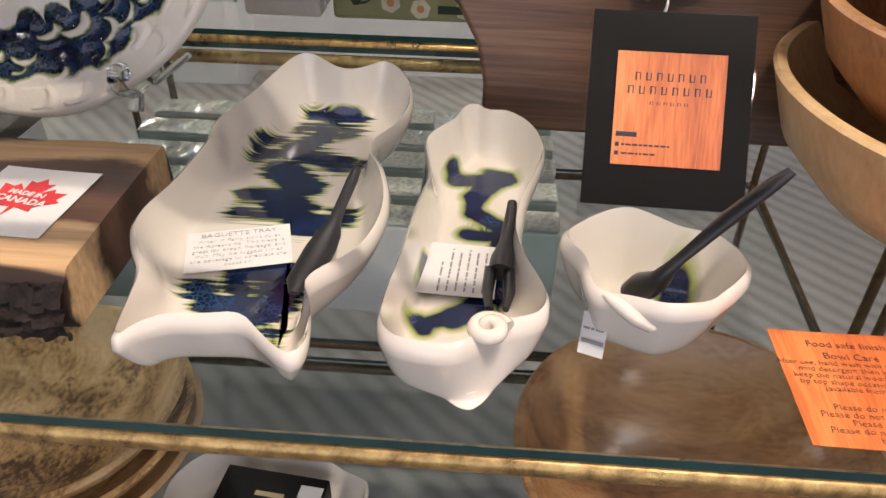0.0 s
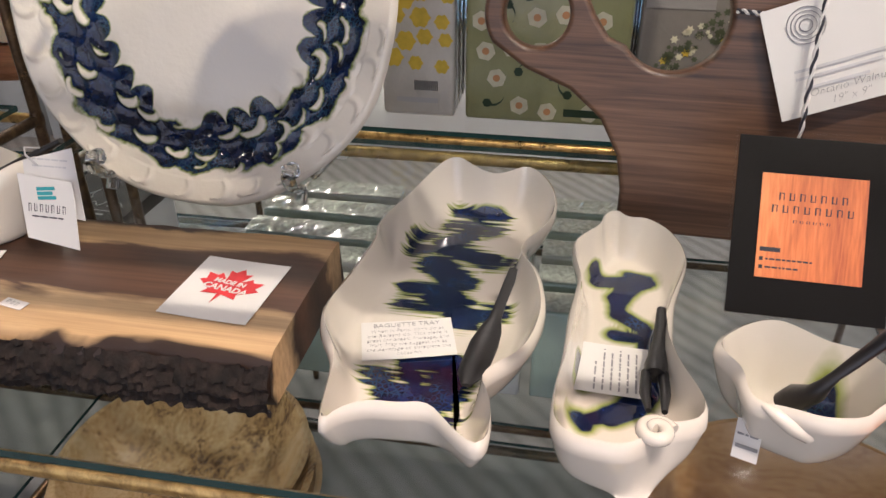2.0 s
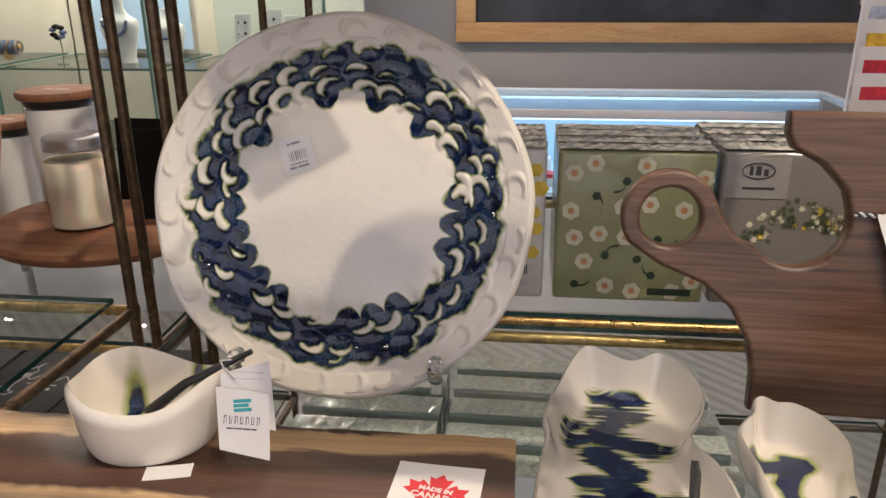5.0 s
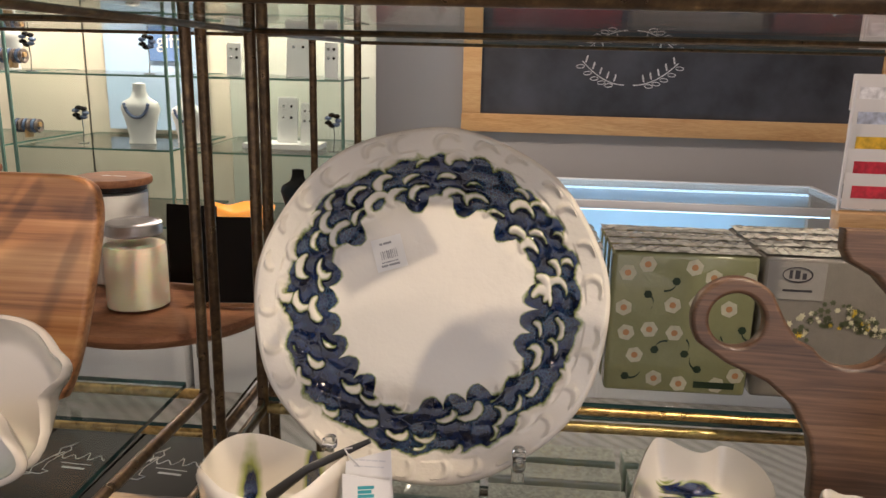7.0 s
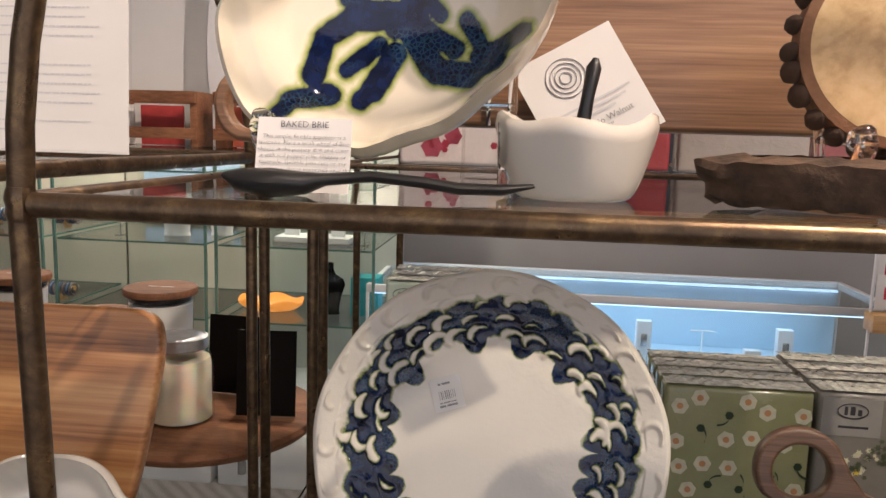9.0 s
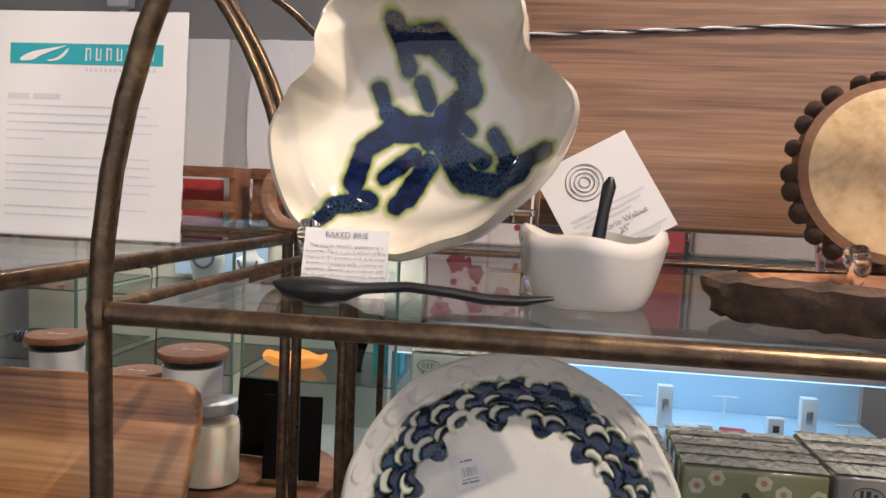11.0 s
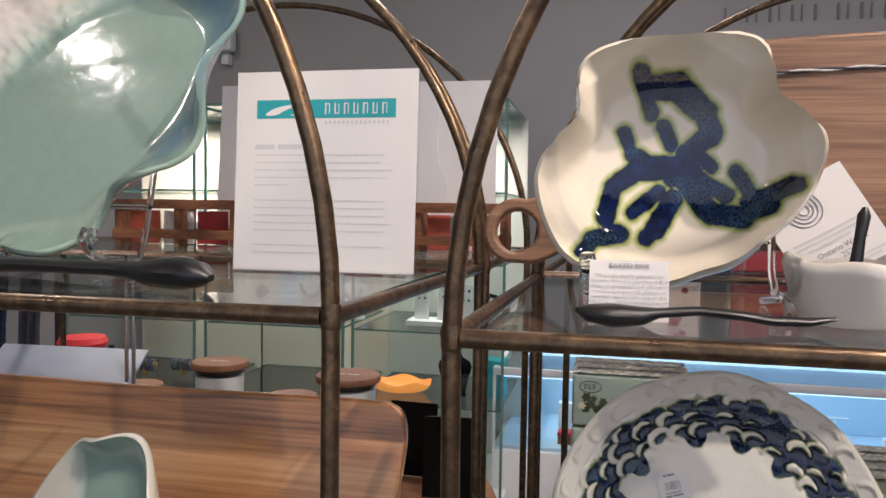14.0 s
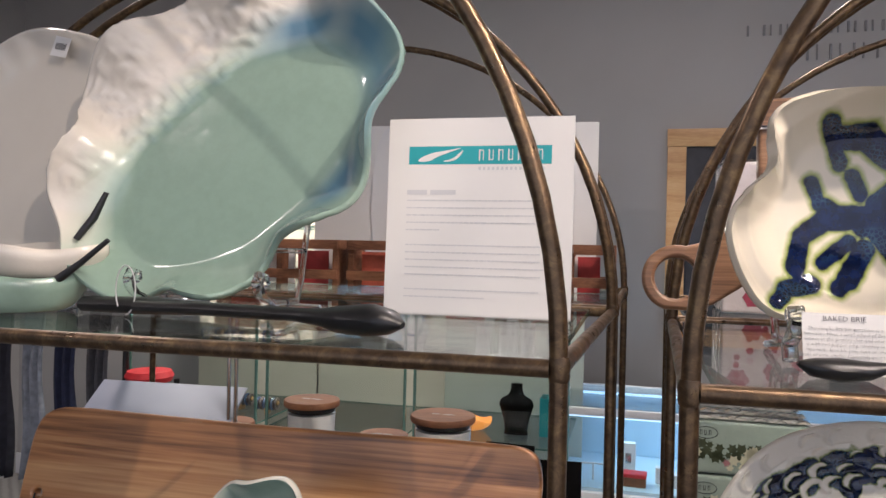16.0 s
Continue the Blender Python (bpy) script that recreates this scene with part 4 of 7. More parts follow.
lettering("BAGUETTE TRAY", 0.0062, M_PEN, bag, pose(0, 0.0155, 0.0007), "CENTER", bold=-0.0001)
lettering("When in Paris, don't do as\nthe Romans do. This piece is\ngreat for bread, fromage, and\nfruit. May we suggest vin as\nthe beverage to complete the\noccasion.", 0.0048, M_PEN, bag, pose(0, -0.0035, 0.0007), "CENTER", 1.05, shear=0.1, bold=-0.00016)
ol = card("olive_card", "white handwritten card lying in the narrow tray", 0.046, 0.050, pose(-0.028, 0.386, SHELF + 0.0085, 0, 0, -3))
rnd = random.Random(11)
for k in range(6):
    bars([(y, x, h, w) for x, y, w, h in words(-0.020, 0.015 - k * 0.0052, 0.040 - 0.012 * (k == 5), 0.0012, rnd, 3)], M_PEN, ol, pose(0, 0, 0.0006))
tag = card("bowl_tag", "small white tag leaning against the pinched bowl", 0.015, 0.023, lean(0.047, 0.331, SHELF + 0.0118, 28, -40) @ pose(0, 0, 0, 0, 0, 14))
bars(words(-0.006, -0.004, 0.013, 0.0022, rnd) + words(-0.006, 0.003, 0.012, 0.0012, rnd), M_PEN, tag, pose(0, 0, 0.0006))

# hang tag of the dip bowl, folded in two
ht = thing("hang_tag", "white folded swing tag hanging from the dip bowl", "tag", lean(-0.434, 0.420, SHELF + 0.0825, 14, 12))
slab("front_leaf", [[(-0.020, -0.030), (0.016, -0.041), (0.018, 0.010), (-0.020, 0.018)]], 0.0006, M_PAPER, ht, "", 0.0001)
slab("back_leaf", [[(-0.020, -0.010), (0.020, -0.020), (0.018, 0.034), (-0.018, 0.026)]], 0.0006, M_PAPER, ht, "", 0.0001, pose(0.001, 0.0, -0.005))
bars(words(-0.014, 0.021, 0.024, 0.0012, random.Random(2)) + words(-0.014, 0.026, 0.026, 0.0012, random.Random(3)), M_GREYINK, ht, pose(0.001, 0, -0.0044, 0, 0, -6))
bars([(-0.008, 0.006 - 0.0034 * k, 0.013 - 0.002 * (k % 2), 0.0026) for k in range(3)], M_TEAL, ht, pose(0, 0, 0.0006), "logo_shape")
bars(strokes(-0.0145, -0.009, 0.0040, 0.0062, 7) + words(-0.012, -0.0155, 0.022, 0.0011, random.Random(5)), M_INK, ht, pose(0, 0, 0.0006, 0, 0, -8))
tube("cord", [(-0.006, 0.022, -0.003), (-0.014, 0.030, -0.004), (-0.018, 0.034, -0.012), (-0.012, 0.032, -0.022)], 0.0007, M_WIRE, ht, seg=6)
slip = card("price_slip", "small blank white slip under the dip bowl", 0.034, 0.016, pose(-0.487, 0.395, SHELF + 0.0412, 0, 0, 14))

# sign in an acrylic holder
sign = thing("sign_holder", "black card with an orange wood-print card in a clear holder", "sign", lean(0.096, 0.467, 0.9345, 36, -2))
M_ORANGE = wood("orange_wood_print", (0.42, 0.085, 0.02), (0.66, 0.17, 0.04), (0.78, 0.27, 0.08), (14, 1.2, 14), 5.0, 0.5, axis=0)
slab("black_panel", [[(-0.050, -0.061), (0.050, -0.061), (0.050, 0.061), (-0.050, 0.061)]], 0.0012, M_BLACKCARD, sign, "", 0.0002)
slab("orange_card", [[(-0.0335, -0.0355), (0.0335, -0.0355), (0.0335, 0.0355), (-0.0335, 0.0355)]], 0.0008, M_ORANGE, sign, "orange wood-grain printed card", 0.0001, pose(0, 0, 0.0012))
slab("acrylic_back", [[(-0.052, -0.085), (0.052, -0.085), (0.052, 0.066), (-0.052, 0.066)]], 0.0015, M_ACRYLIC, sign, "clear acrylic sheet", 0.0003, pose(0, 0, -0.0026))
bars(strokes(-0.022, 0.020, 0.0066, 0.0052, 7) + strokes(-0.026, 0.0115, 0.0068, 0.0052, 8) + strokes(-0.012, 0.0035, 0.0042, 0.0020, 6), M_INK, sign, pose(0, 0, 0.0018), "logo_shape")
bars([(-0.0315, -0.0165, 0.013, 0.0030), (-0.0315, -0.0230, 0.0025, 0.0026), *words(-0.0275, -0.0230, 0.030, 0.0012, random.Random(1), 2), (-0.0315, -0.0285, 0.0025, 0.0026), *words(-0.0275, -0.0285, 0.021, 0.0012, random.Random(2), 2)], M_INK, sign, pose(0, 0, 0.0018))

# walnut board with a ring handle


def paddle(name, label_text, ring, hole_r, ring_r, body, m, thick, mat):
    root = thing(name, label_text, "board", m)
    return root, slab("plank", [body, circle(ring[0], ring[1], hole_r, 48)], thick, mat, root, "", 0.004)


def arc(cx, cy, r, a0, a1, n=14):
    return [(cx + r * math.cos(radians(a0 + (a1 - a0) * k / n)), cy + r * math.sin(radians(a0 + (a1 - a0) * k / n))) for k in range(n + 1)]


outline = arc(-0.104, 0.176, 0.043, 215, 40, 22) + [(-0.058, 0.178), (-0.045, 0.160)] + arc(0.004, 0.178, 0.042, 215, 375, 18) + [(0.040, 0.205), (0.020, 0.226), (-0.006, 0.240), (-0.012, 0.252), (-0.012, 0.272), (0.33, 0.272), (0.33, 0.0), (-0.022, 0.0), (-0.022, 0.035), (-0.028, 0.065), (-0.045, 0.095), (-0.072, 0.117), (-0.110, 0.132)]
paddle("cutting_board", "dark walnut cutting board with a round ring handle leaning upright", (-0.104, 0.176), 0.0265, 0.043, outline, lean(0.0, 0.590, SHELF + 0.003, 9, -3), 0.020, M_WALNUT)
wcard = card("board_card", "white maker's card tied to the walnut board with twine", 0.10, 0.085, lean(0.125, 0.590, 1.0225, 10, -3) @ pose(0, 0, 0.0, 0, 0, 21))
for rr in (0.0045, 0.0075, 0.0105, 0.0135):
    tube("ring_print", [(rr * math.cos(a * 0.26) - 0.021, rr * math.sin(a * 0.26) + 0.024, 0.0008) for a in range(24)], 0.0004, M_PEN, wcard, seg=4, closed=True)
bars([(-0.035, -0.008, 0.07, 0.0022), (-0.035, -0.014, 0.06, 0.0022), (-0.030, -0.022, 0.045, 0.0022)], M_GREYINK, wcard, pose(0, 0, 0.0012))
lettering("Ontario Walnut\n19\" x 9\"", 0.0085, M_PEN, wcard, pose(0.0, -0.031, 0.0012), "CENTER", shear=0.25, bold=-0.0002)


def twine(name, label_text, pts, r=0.0011):
    """Black and white two-ply string twisted round its path."""
    root = thing(name, label_text, "twine")
    path = [Vector(p) for p in pts]
    dense = [path[k].lerp(path[k + 1], u / 26) for k in range(len(path) - 1) for u in range(26)] + [path[-1]]
    for s, mat in ((0, M_INK), (math.pi, M_PAPER)):
        out = []
        for k, p in enumerate(dense):
            t = (dense[min(k + 1, len(dense) - 1)] - dense[max(k - 1, 0)]).normalized()
            a = t.orthogonal().normalized()
            c = t.cross(a)
            out.append(p + r * (math.cos(k * 0.9 + s) * a + math.sin(k * 0.9 + s) * c))
        tube("strand", out, r * 1.05, mat, root, seg=6)
    return root


def on_lean(m, pts, z):
    return [m @ Vector((x, y, z)) for x, y in pts]


BM = lean(0.0, 0.590, SHELF + 0.003, 9, -3)
twine("twine", "black and white baker's twine round the walnut board", on_lean(BM, [(0.048, 0.186), (0.075, 0.184), (0.105, 0.186), (0.18, 0.186), (0.33, 0.186)], 0.0125))
twine("twine", "black and white baker's twine round the walnut board", on_lean(BM, [(0.105, 0.272), (0.104, 0.18), (0.106, 0.10), (0.105, 0.0)], 0.0315))


# turned bowls and their care card
def turned_bowl(name, label_text, x, y, z, r, h, mat, seed, foot=0.45, thick=0.010, wob=0.006):
    prof = [(0, 0), (r * foot, 0), (r * foot * 1.02, 0.004), (r * 0.72, h * 0.25), (r * 0.90, h * 0.55), (r, h * 0.98), (r - 0.002, h), (r - thick * 0.8, h), (r - thick, h * 0.97), (r * 0.88 - thick, h * 0.58), (r * 0.68 - thick, h * 0.30), (r * 0.4, thick + h * 0.06), (0, thick)]
    return tagged(lathe(name, prof, mat, None, "", 72, pose(x, y, z, 0, 0, seed * 40), wob, seed), label_text, "bowl", "turned wooden bowls")


turned_bowl("wooden_bowl", "large pale turned wooden bowl at the bottom of a stack", 0.320, 0.475, SHELF, 0.158, 0.100, M_MAPLE, 1)
turned_bowl("wooden_bowl", "reddish brown turned wooden bowl nested in a stack", 0.325, 0.475, SHELF + 0.060, 0.148, 0.088, M_CHERRY, 2)
turned_bowl("wooden_bowl", "pale knotty turned wooden bowl on top of a stack", 0.330, 0.475, SHELF + 0.115, 0.128, 0.085, M_MAPLE, 3)
care = card("care_card", "orange wood-print bowl care card lying on the glass", 0.098, 0.082, pose(0.196, 0.315, SHELF + 0.0013, 0, 0, 0), M_ORANGE)
lettering("Food safe finish", 0.0068, M_INK, care, pose(-0.010, 0.030, 0.0009), "CENTER", bold=-0.0001)
lettering("Bowl Care", 0.0068, M_INK, care, pose(-0.010, 0.021, 0.0009), "CENTER", bold=-0.0001)
lettering("After use, hand wash with warm water\nmild detergent then wipe dry\nkeep the natural wood beauty of\ntip top shape occasionally wipe\n(available from most", 0.0052, M_INK, care, pose(-0.010, 0.006, 0.0009), "CENTER", 0.9, bold=-0.00012)
lettering("Please do not soak\nPlease do not place in the\nPlease do not\nPlease do not allow fruit\nbowl", 0.0056, M_INK, care, pose(-0.010, -0.026, 0.0009), "CENTER", 0.9, bold=-0.00012)

# ---- bottom shelf ----
turned_bowl("wooden_bowl", "wide shallow spalted wooden bowl at the bottom of a stack", -0.490, 0.560, LOW, 0.165, 0.055, M_MAPLE, 5)
turned_bowl("wooden_bowl", "wide shallow spalted wooden bowl in a stack", -0.487, 0.563, LOW + 0.026, 0.156, 0.055, M_SPALT, 6)
turned_bowl("wooden_bowl", "wide shallow spalted wooden bowl on top of a stack", -0.484, 0.566, LOW + 0.052, 0.148, 0.055, M_SPALT, 7)
turned_bowl("wooden_bowl", "large amber wooden bowl standing alone on the lowest shelf", 0.222, 0.560, LOW, 0.195, 0.098, wood("amber_bowl", (0.20, 0.085, 0.03), (0.40, 0.20, 0.08), (0.56, 0.33, 0.15), (2, 6, 6), 4.0, 0.22, coat=0.7), 9)



def tray_rim(a):
    return 0.105 * (1 + 0.06 * math.sin(5 * a)) * power(math.cos(a), 0.7), 0.075 * (1 + 0.05 * math.sin(4 * a)) * power(math.sin(a), 0.7), 0.035 + 0.006 * math.sin(6 * a)


wt = vessel("white_tray", tray_rim, lambda a: (0.085 * power(math.cos(a), 0.7), 0.058 * power(math.sin(a), 0.7)), M_PLAINCLAY, 0.005, None, n=80, floor_rings=4, wall_rings=8, m=pose(-0.235, 0.490, LOW))
tagged(wt, "shallow wavy white stoneware tray with a box in it", "tray")
bx = thing("black_box", "small black gift box lying in the white tray", "box", pose(-0.230, 0.497, LOW + 0.0055, 0, 0, -6))
box("carton", -0.058, 0.058, -0.040, 0.040, 0, 0.030, M_BLACKCARD, bx, "", 0.0015)
bars([(-0.016, 0.010, 0.032, 0.006), (-0.012, 0.0, 0.024, 0.003)], paint("gold_print", (0.45, 0.35, 0.18), 0.5), bx, pose(0, 0, 0.0304))
box("price_label", 0.030, 0.055, 0.012, 0.028, 0.030, 0.0305, M_PAPER, bx, "white price label", 0)


# ---- top shelf of the first stand ----
def radial(table_deg, rounds=5):
    """Radius by angle from a few (degrees, radius) pairs, rounded."""
    deg, rad = zip(*table_deg)
    fine = np.interp(np.arange(360), list(deg) + [deg[0] + 360], list(rad) + [rad[0]], period=360)
    for _ in range(rounds):
        fine = sum(np.roll(fine, k) for k in range(-3, 4)) / 7
    return lambda a: float(fine[int(math.degrees(a)) % 360])


flower = radial([(9, 0.116), (32, 0.084), (54, 0.116), (90, 0.094), (134, 0.115), (157, 0.084), (184, 0.117), (223, 0.120), (243, 0.098), (262, 0.101), (281, 0.090), (300, 0.092), (318, 0.090), (338, 0.100)])
SPLASH = [(-0.030, 0.068, -0.023, 0.050, 0.0048), (-0.023, 0.050, -0.020, 0.040, 0.0042), (-0.024, 0.058, 0.004, 0.061, 0.0066), (0.004, 0.059, 0.025, 0.041, 0.0081), (0.025, 0.041, 0.032, 0.023, 0.0066), (0.032, 0.023, 0.010, 0.007, 0.0066), (-0.009, 0.029, -0.002, 0.014, 0.0042), (-0.043, 0.023, -0.037, 0.007, 0.0036), (-0.037, 0.007, -0.021, -0.001, 0.0042)]
SPLASH += [(-0.029, -0.005, 0.013, -0.005, 0.0078), (0.001, -0.010, 0.013, -0.007, 0.0093), (-0.029, -0.005, -0.052, -0.022, 0.0054), (-0.052, -0.022, -0.058, -0.049, 0.0051), (-0.077, -0.079, -0.066, -0.067, 0.0045), (-0.069, -0.068, -0.046, -0.062, 0.0054), (-0.035, -0.044, -0.012, -0.025, 0.0036), (0.001, -0.031, -0.015, -0.058, 0.0060), (-0.015, -0.058, -0.023, -0.065, 0.0045)]
SPLASH += [(0.010, -0.016, 0.032, -0.043, 0.0075), (0.032, -0.043, 0.056, -0.047, 0.0069), (0.019, -0.013, 0.044, -0.028, 0.0054), (0.052, -0.008, 0.066, -0.031, 0.0039), (0.063, -0.034, 0.091, -0.025, 0.0051), (0.066, -0.040, 0.072, -0.038, 0.0072), (0.022, 0.005, 0.033, -0.005, 0.0036)]
fb = vessel("brie_baker", lambda a: (flower(a) * math.cos(a), 1.05 * flower(a) * math.sin(a), 0.056), lambda a: (0.074 * math.cos(a) * (flower(a) / 0.105) ** 0.4, 0.074 * math.sin(a) * (flower(a) / 0.105) ** 0.4), M_DISH, 0.006, lambda x, y, z: stroke_distance(x, (y - 0.007) / 1.08, SPLASH) - 0.0028, lambda x, y: 0.014 * min(1.0, math.hypot(x, y) / 0.085) ** 2 if math.hypot(x, y) < 0.1 else 0.014 * max(0.0, 1 - (math.hypot(x, y) - 0.1) / 0.012),
    n=200, floor_rings=28, wall_rings=20, bow=0.75, lift=1.35, m=lean(-0.482, 0.462, UPPER + 0.1215, 8))
tagged(fb, "lobed cream stoneware baking dish with branching blue glaze", "dish")
easel("clear acrylic easel under the lobed dish", pose(-0.474, 0.384, UPPER), 0.158, 0.10, 0.11, 0.066)
brie = card("brie_card", "white handwritten baked brie card standing on the shelf", 0.060, 0.047, lean(-0.521, 0.348, UPPER + 0.0230, 14))
lettering("BAKED BRIE", 0.0058, M_INK, brie, pose(0, 0.0190, 0.0008), "CENTER", bold=-0.0001)
lettering("This simple, flexible appetizer is a\nfavourite. Place a small wheel of Brie\ncheese in the pottery dish and cover\nit with red pepper jelly, chutney or\ntapenade. Sprinkle pine nuts or any\nnuts of your choice (optional) over the\ntop. Bake at 350°F for 10 to 15\nminutes until it is warm and soft", 0.0039, M_INK, brie, pose(0, -0.003, 0.0008), "CENTER", 1.05, shear=0.1, bold=-0.0001)
spoon("serving_spoon", "long black-stained wooden spoon lying before the card", [(-0.548, 0.322, 0.010), (-0.538, 0.322, 0.0075), (-0.520, 0.323, 0.006), (-0.500, 0.324, 0.0065), (-0.488, 0.325, 0.009), (-0.460, 0.326, 0.0115), (-0.430, 0.328, 0.009), (-0.410, 0.330, 0.006), (-0.385, 0.331, 0.006), (-0.366, 0.332, 0.009)],
    [0.003, 0.011, 0.0145, 0.011, 0.0062, 0.0055, 0.0055, 0.0058, 0.0056, 0.002], pose(-0.012, -0.004, UPPER + 0.001), 0.62)
handled_bowl("dip_cup", "small folded cream stoneware cup with a spreader in it", -0.3525, 0.378, UPPER, 0.0450, 0.040, 0.050, 4, [(-0.006, 0.03, -0.008, 0.02, 0.005)], 1.2, 0.62, 0, 0.55)
spoon("cup_spreader", "black wooden spreader standing in the cup", [(-0.348, 0.412, 0.010), (-0.344, 0.415, 0.045), (-0.341, 0.418, 0.066), (-0.338, 0.420, 0.084), (-0.337, 0.421, 0.090)], [0.006, 0.005, 0.0042, 0.005, 0.002], pose(-0.004, -0.022, UPPER), 1.0)
wc = card("board_card", "white maker's card with ring logo leaning on the walnut board", 0.092, 0.098, lean(-0.335, 0.537, UPPER + 0.073, 14) @ pose(0, 0, 0.002, 0, 0, 30))
for rr in (0.005, 0.009, 0.013, 0.017):
    tube("ring_print", [(rr * math.cos(a * 0.26) - 0.008, rr * math.sin(a * 0.26) + 0.022, 0.0008) for a in range(24)], 0.0005, M_PEN, wc, seg=4, closed=True)
bars([(-0.036, -0.006, 0.072, 0.002), (-0.036, -0.011, 0.066, 0.002), (-0.026, -0.016, 0.044, 0.002), (0.0, -0.040, 0.040, 0.0018), (0.0, -0.044, 0.032, 0.0018)], M_GREYINK, wc, pose(0, 0, 0.0012))
lettering("Ontario Walnut\n25\"", 0.0078, M_PEN, wc, pose(0.004, -0.028, 0.0012), "CENTER")

# long walnut board on its easel
big = thing("cutting_board", "long pale walnut board with ring handle standing on easels", "board", lean(0, 0.572, 1.3545, 6))
body = arc(-0.634, 0.015, 0.036, 250, 75, 20) + [(-0.600, 0.056), (-0.572, 0.076), (-0.556, 0.100), (-0.552, 0.125), (-0.552, 0.210), (-0.44, 0.216), (-0.30, 0.222), (-0.15, 0.226), (0.10, 0.228), (0.10, 0.0), (-0.48, 0.0), (-0.53, 0.014), (-0.560, 0.012), (-0.595, -0.012), (-0.615, -0.020)]
slab("plank", [body, circle(-0.634, 0.015, 0.0225, 44)], 0.020, M_WALNUT_LIGHT, big, "", 0.004)
for ex in (-0.42, -0.02):
    root = thing("board_stand", "clear acrylic foot under the long board", "stand", pose(ex, 0.572, UPPER))
    box("block", -0.02, 0.02, -0.013, 0.030, 0, 0.0465, M_ACRYLIC, root, "", 0.002)
BB = lean(0, 0.572, 1.3545, 6)
twine("twine", "black and white baker's twine round the long board", on_lean(BB, [(-0.555, 0.178), (-0.40, 0.180), (-0.20, 0.190), (0.10, 0.196)], 0.0125))
twine("twine", "black and white baker's twine round the long board", on_lean(BB, [(-0.418, 0.220), (-0.417, 0.18), (-0.418, 0.09), (-0.417, 0.0)], 0.0145))

# slice of a trunk, its bark in knobs
M_SLICE = wood("pale_end_grain", (0.40, 0.24, 0.09), (0.60, 0.41, 0.19), (0.70, 0.52, 0.28), (4, 4, 4), 4.0)
sl = thing("trunk_slice", "round slice of pale wood with knobbly bark standing upright", "wood slice", lean(-0.142, 0.425, 1.409, 10))
lathe("face", [(0, -0.010), (0.060, -0.010), (0.0605, 0.010), (0.054, 0.0115), (0.0, 0.0115)], M_SLICE, sl, "", 64, None, 0.004, 3)
lathe("inner_bark", [(0.0595, -0.009), (0.067, -0.009), (0.067, 0.008), (0.0595, 0.0102)], paint("inner_bark", (0.20, 0.10, 0.05), 0.85, 0.2, 60, bumps=0.4), sl, "brown inner bark ring", 64, None, 0.004, 3)
rnd = random.Random(21)
knob_bm = bmesh.new()
bmesh.ops.create_icosphere(knob_bm, subdivisions=2, radius=1)
for v in knob_bm.verts:
    v.co *= 1 + 0.22 * noise.noise(v.co * 2.5)
knob_me = bpy.data.meshes.new("bark_knob")
knob_bm.to_mesh(knob_me)
knob_bm.free()
knob_me.materials.append(M_KNOB)
for k in range(26):
    a = 2 * math.pi * (k + rnd.uniform(-0.15, 0.15)) / 26
    s = rnd.uniform(0.0062, 0.0085)
    ob = new("bark_knob", knob_me)
    ob.parent = sl
    ob.matrix_basis = pose(0.070 * math.cos(a), 0.070 * math.sin(a), 0, 0, 0, math.degrees(a)) @ Matrix.Diagonal((s * 0.9, s, 0.009, 1))
easel("clear acrylic easel under the trunk slice", pose(-0.142, 0.402, UPPER), 0.07, 0.07, 0.07)


def bark_dish():
    root = thing("bark_dish", "shallow oval wooden dish with dark bark rim", "dish", pose(-0.125, 0.345, UPPER))

    def ring(a):
        return 0.158 * (1 + 0.03 * math.sin(3 * a)) * math.cos(a), 0.062 * (1 + 0.04 * math.sin(4 * a + 1)) * math.sin(a)
    vessel("hollow", lambda a: (*(0.86 * c for c in ring(a)), 0.030), lambda a: tuple(0.62 * c for c in ring(a)), M_ACACIA, 0.008, None, n=90, floor_rings=4, wall_rings=6, parent=root)
    verts, faces, n, rows = [], [], 260, 8
    for k in range(n):
        a = 2 * math.pi * k / n
        x, y = ring(a)
        for j in range(rows):
            u = j / (rows - 1)
            w = 0.92 + 0.10 * u**0.7 + 0.045 * noise.noise(Vector((x * 60, y * 60, u * 4)))
            if j == rows - 1:
                w = 0.86
            verts.append((x * w, y * w, 0.003 + 0.0285 * u + 0.002 * noise.noise(Vector((x * 90, y * 90, 7)))))
    for k in range(n):
        for j in range(rows - 1):
            a, b = k * rows + j, ((k + 1) % n) * rows + j
            faces.append((a, b, b + 1, a + 1))
    raw("bark", verts, faces, paint("brown_bark", (0.080, 0.046, 0.027), 0.9, 0.6, 55, bumps=0.9, grain=140), root, "dark rough bark rim")


bark_dish()


# ---- second stand: platter, paper sign and boards ----
plat_rim = radial([(-28, 0.184), (3, 0.184), (30, 0.236), (60, 0.218), (90, 0.206), (111, 0.200), (131, 0.196), (152, 0.216), (165, 0.210), (177, 0.170), (197, 0.224), (222, 0.213), (244, 0.216), (259, 0.176), (281, 0.194), (307, 0.150)], 3)
ca, sa = math.cos(radians(42)), math.sin(radians(42))


def plat_base(a):
    u, v = 0.165 * math.cos(a - radians(42)), 0.098 * math.sin(a - radians(42))
    return u * ca - v * sa + 0.012, u * sa + v * ca - 0.012


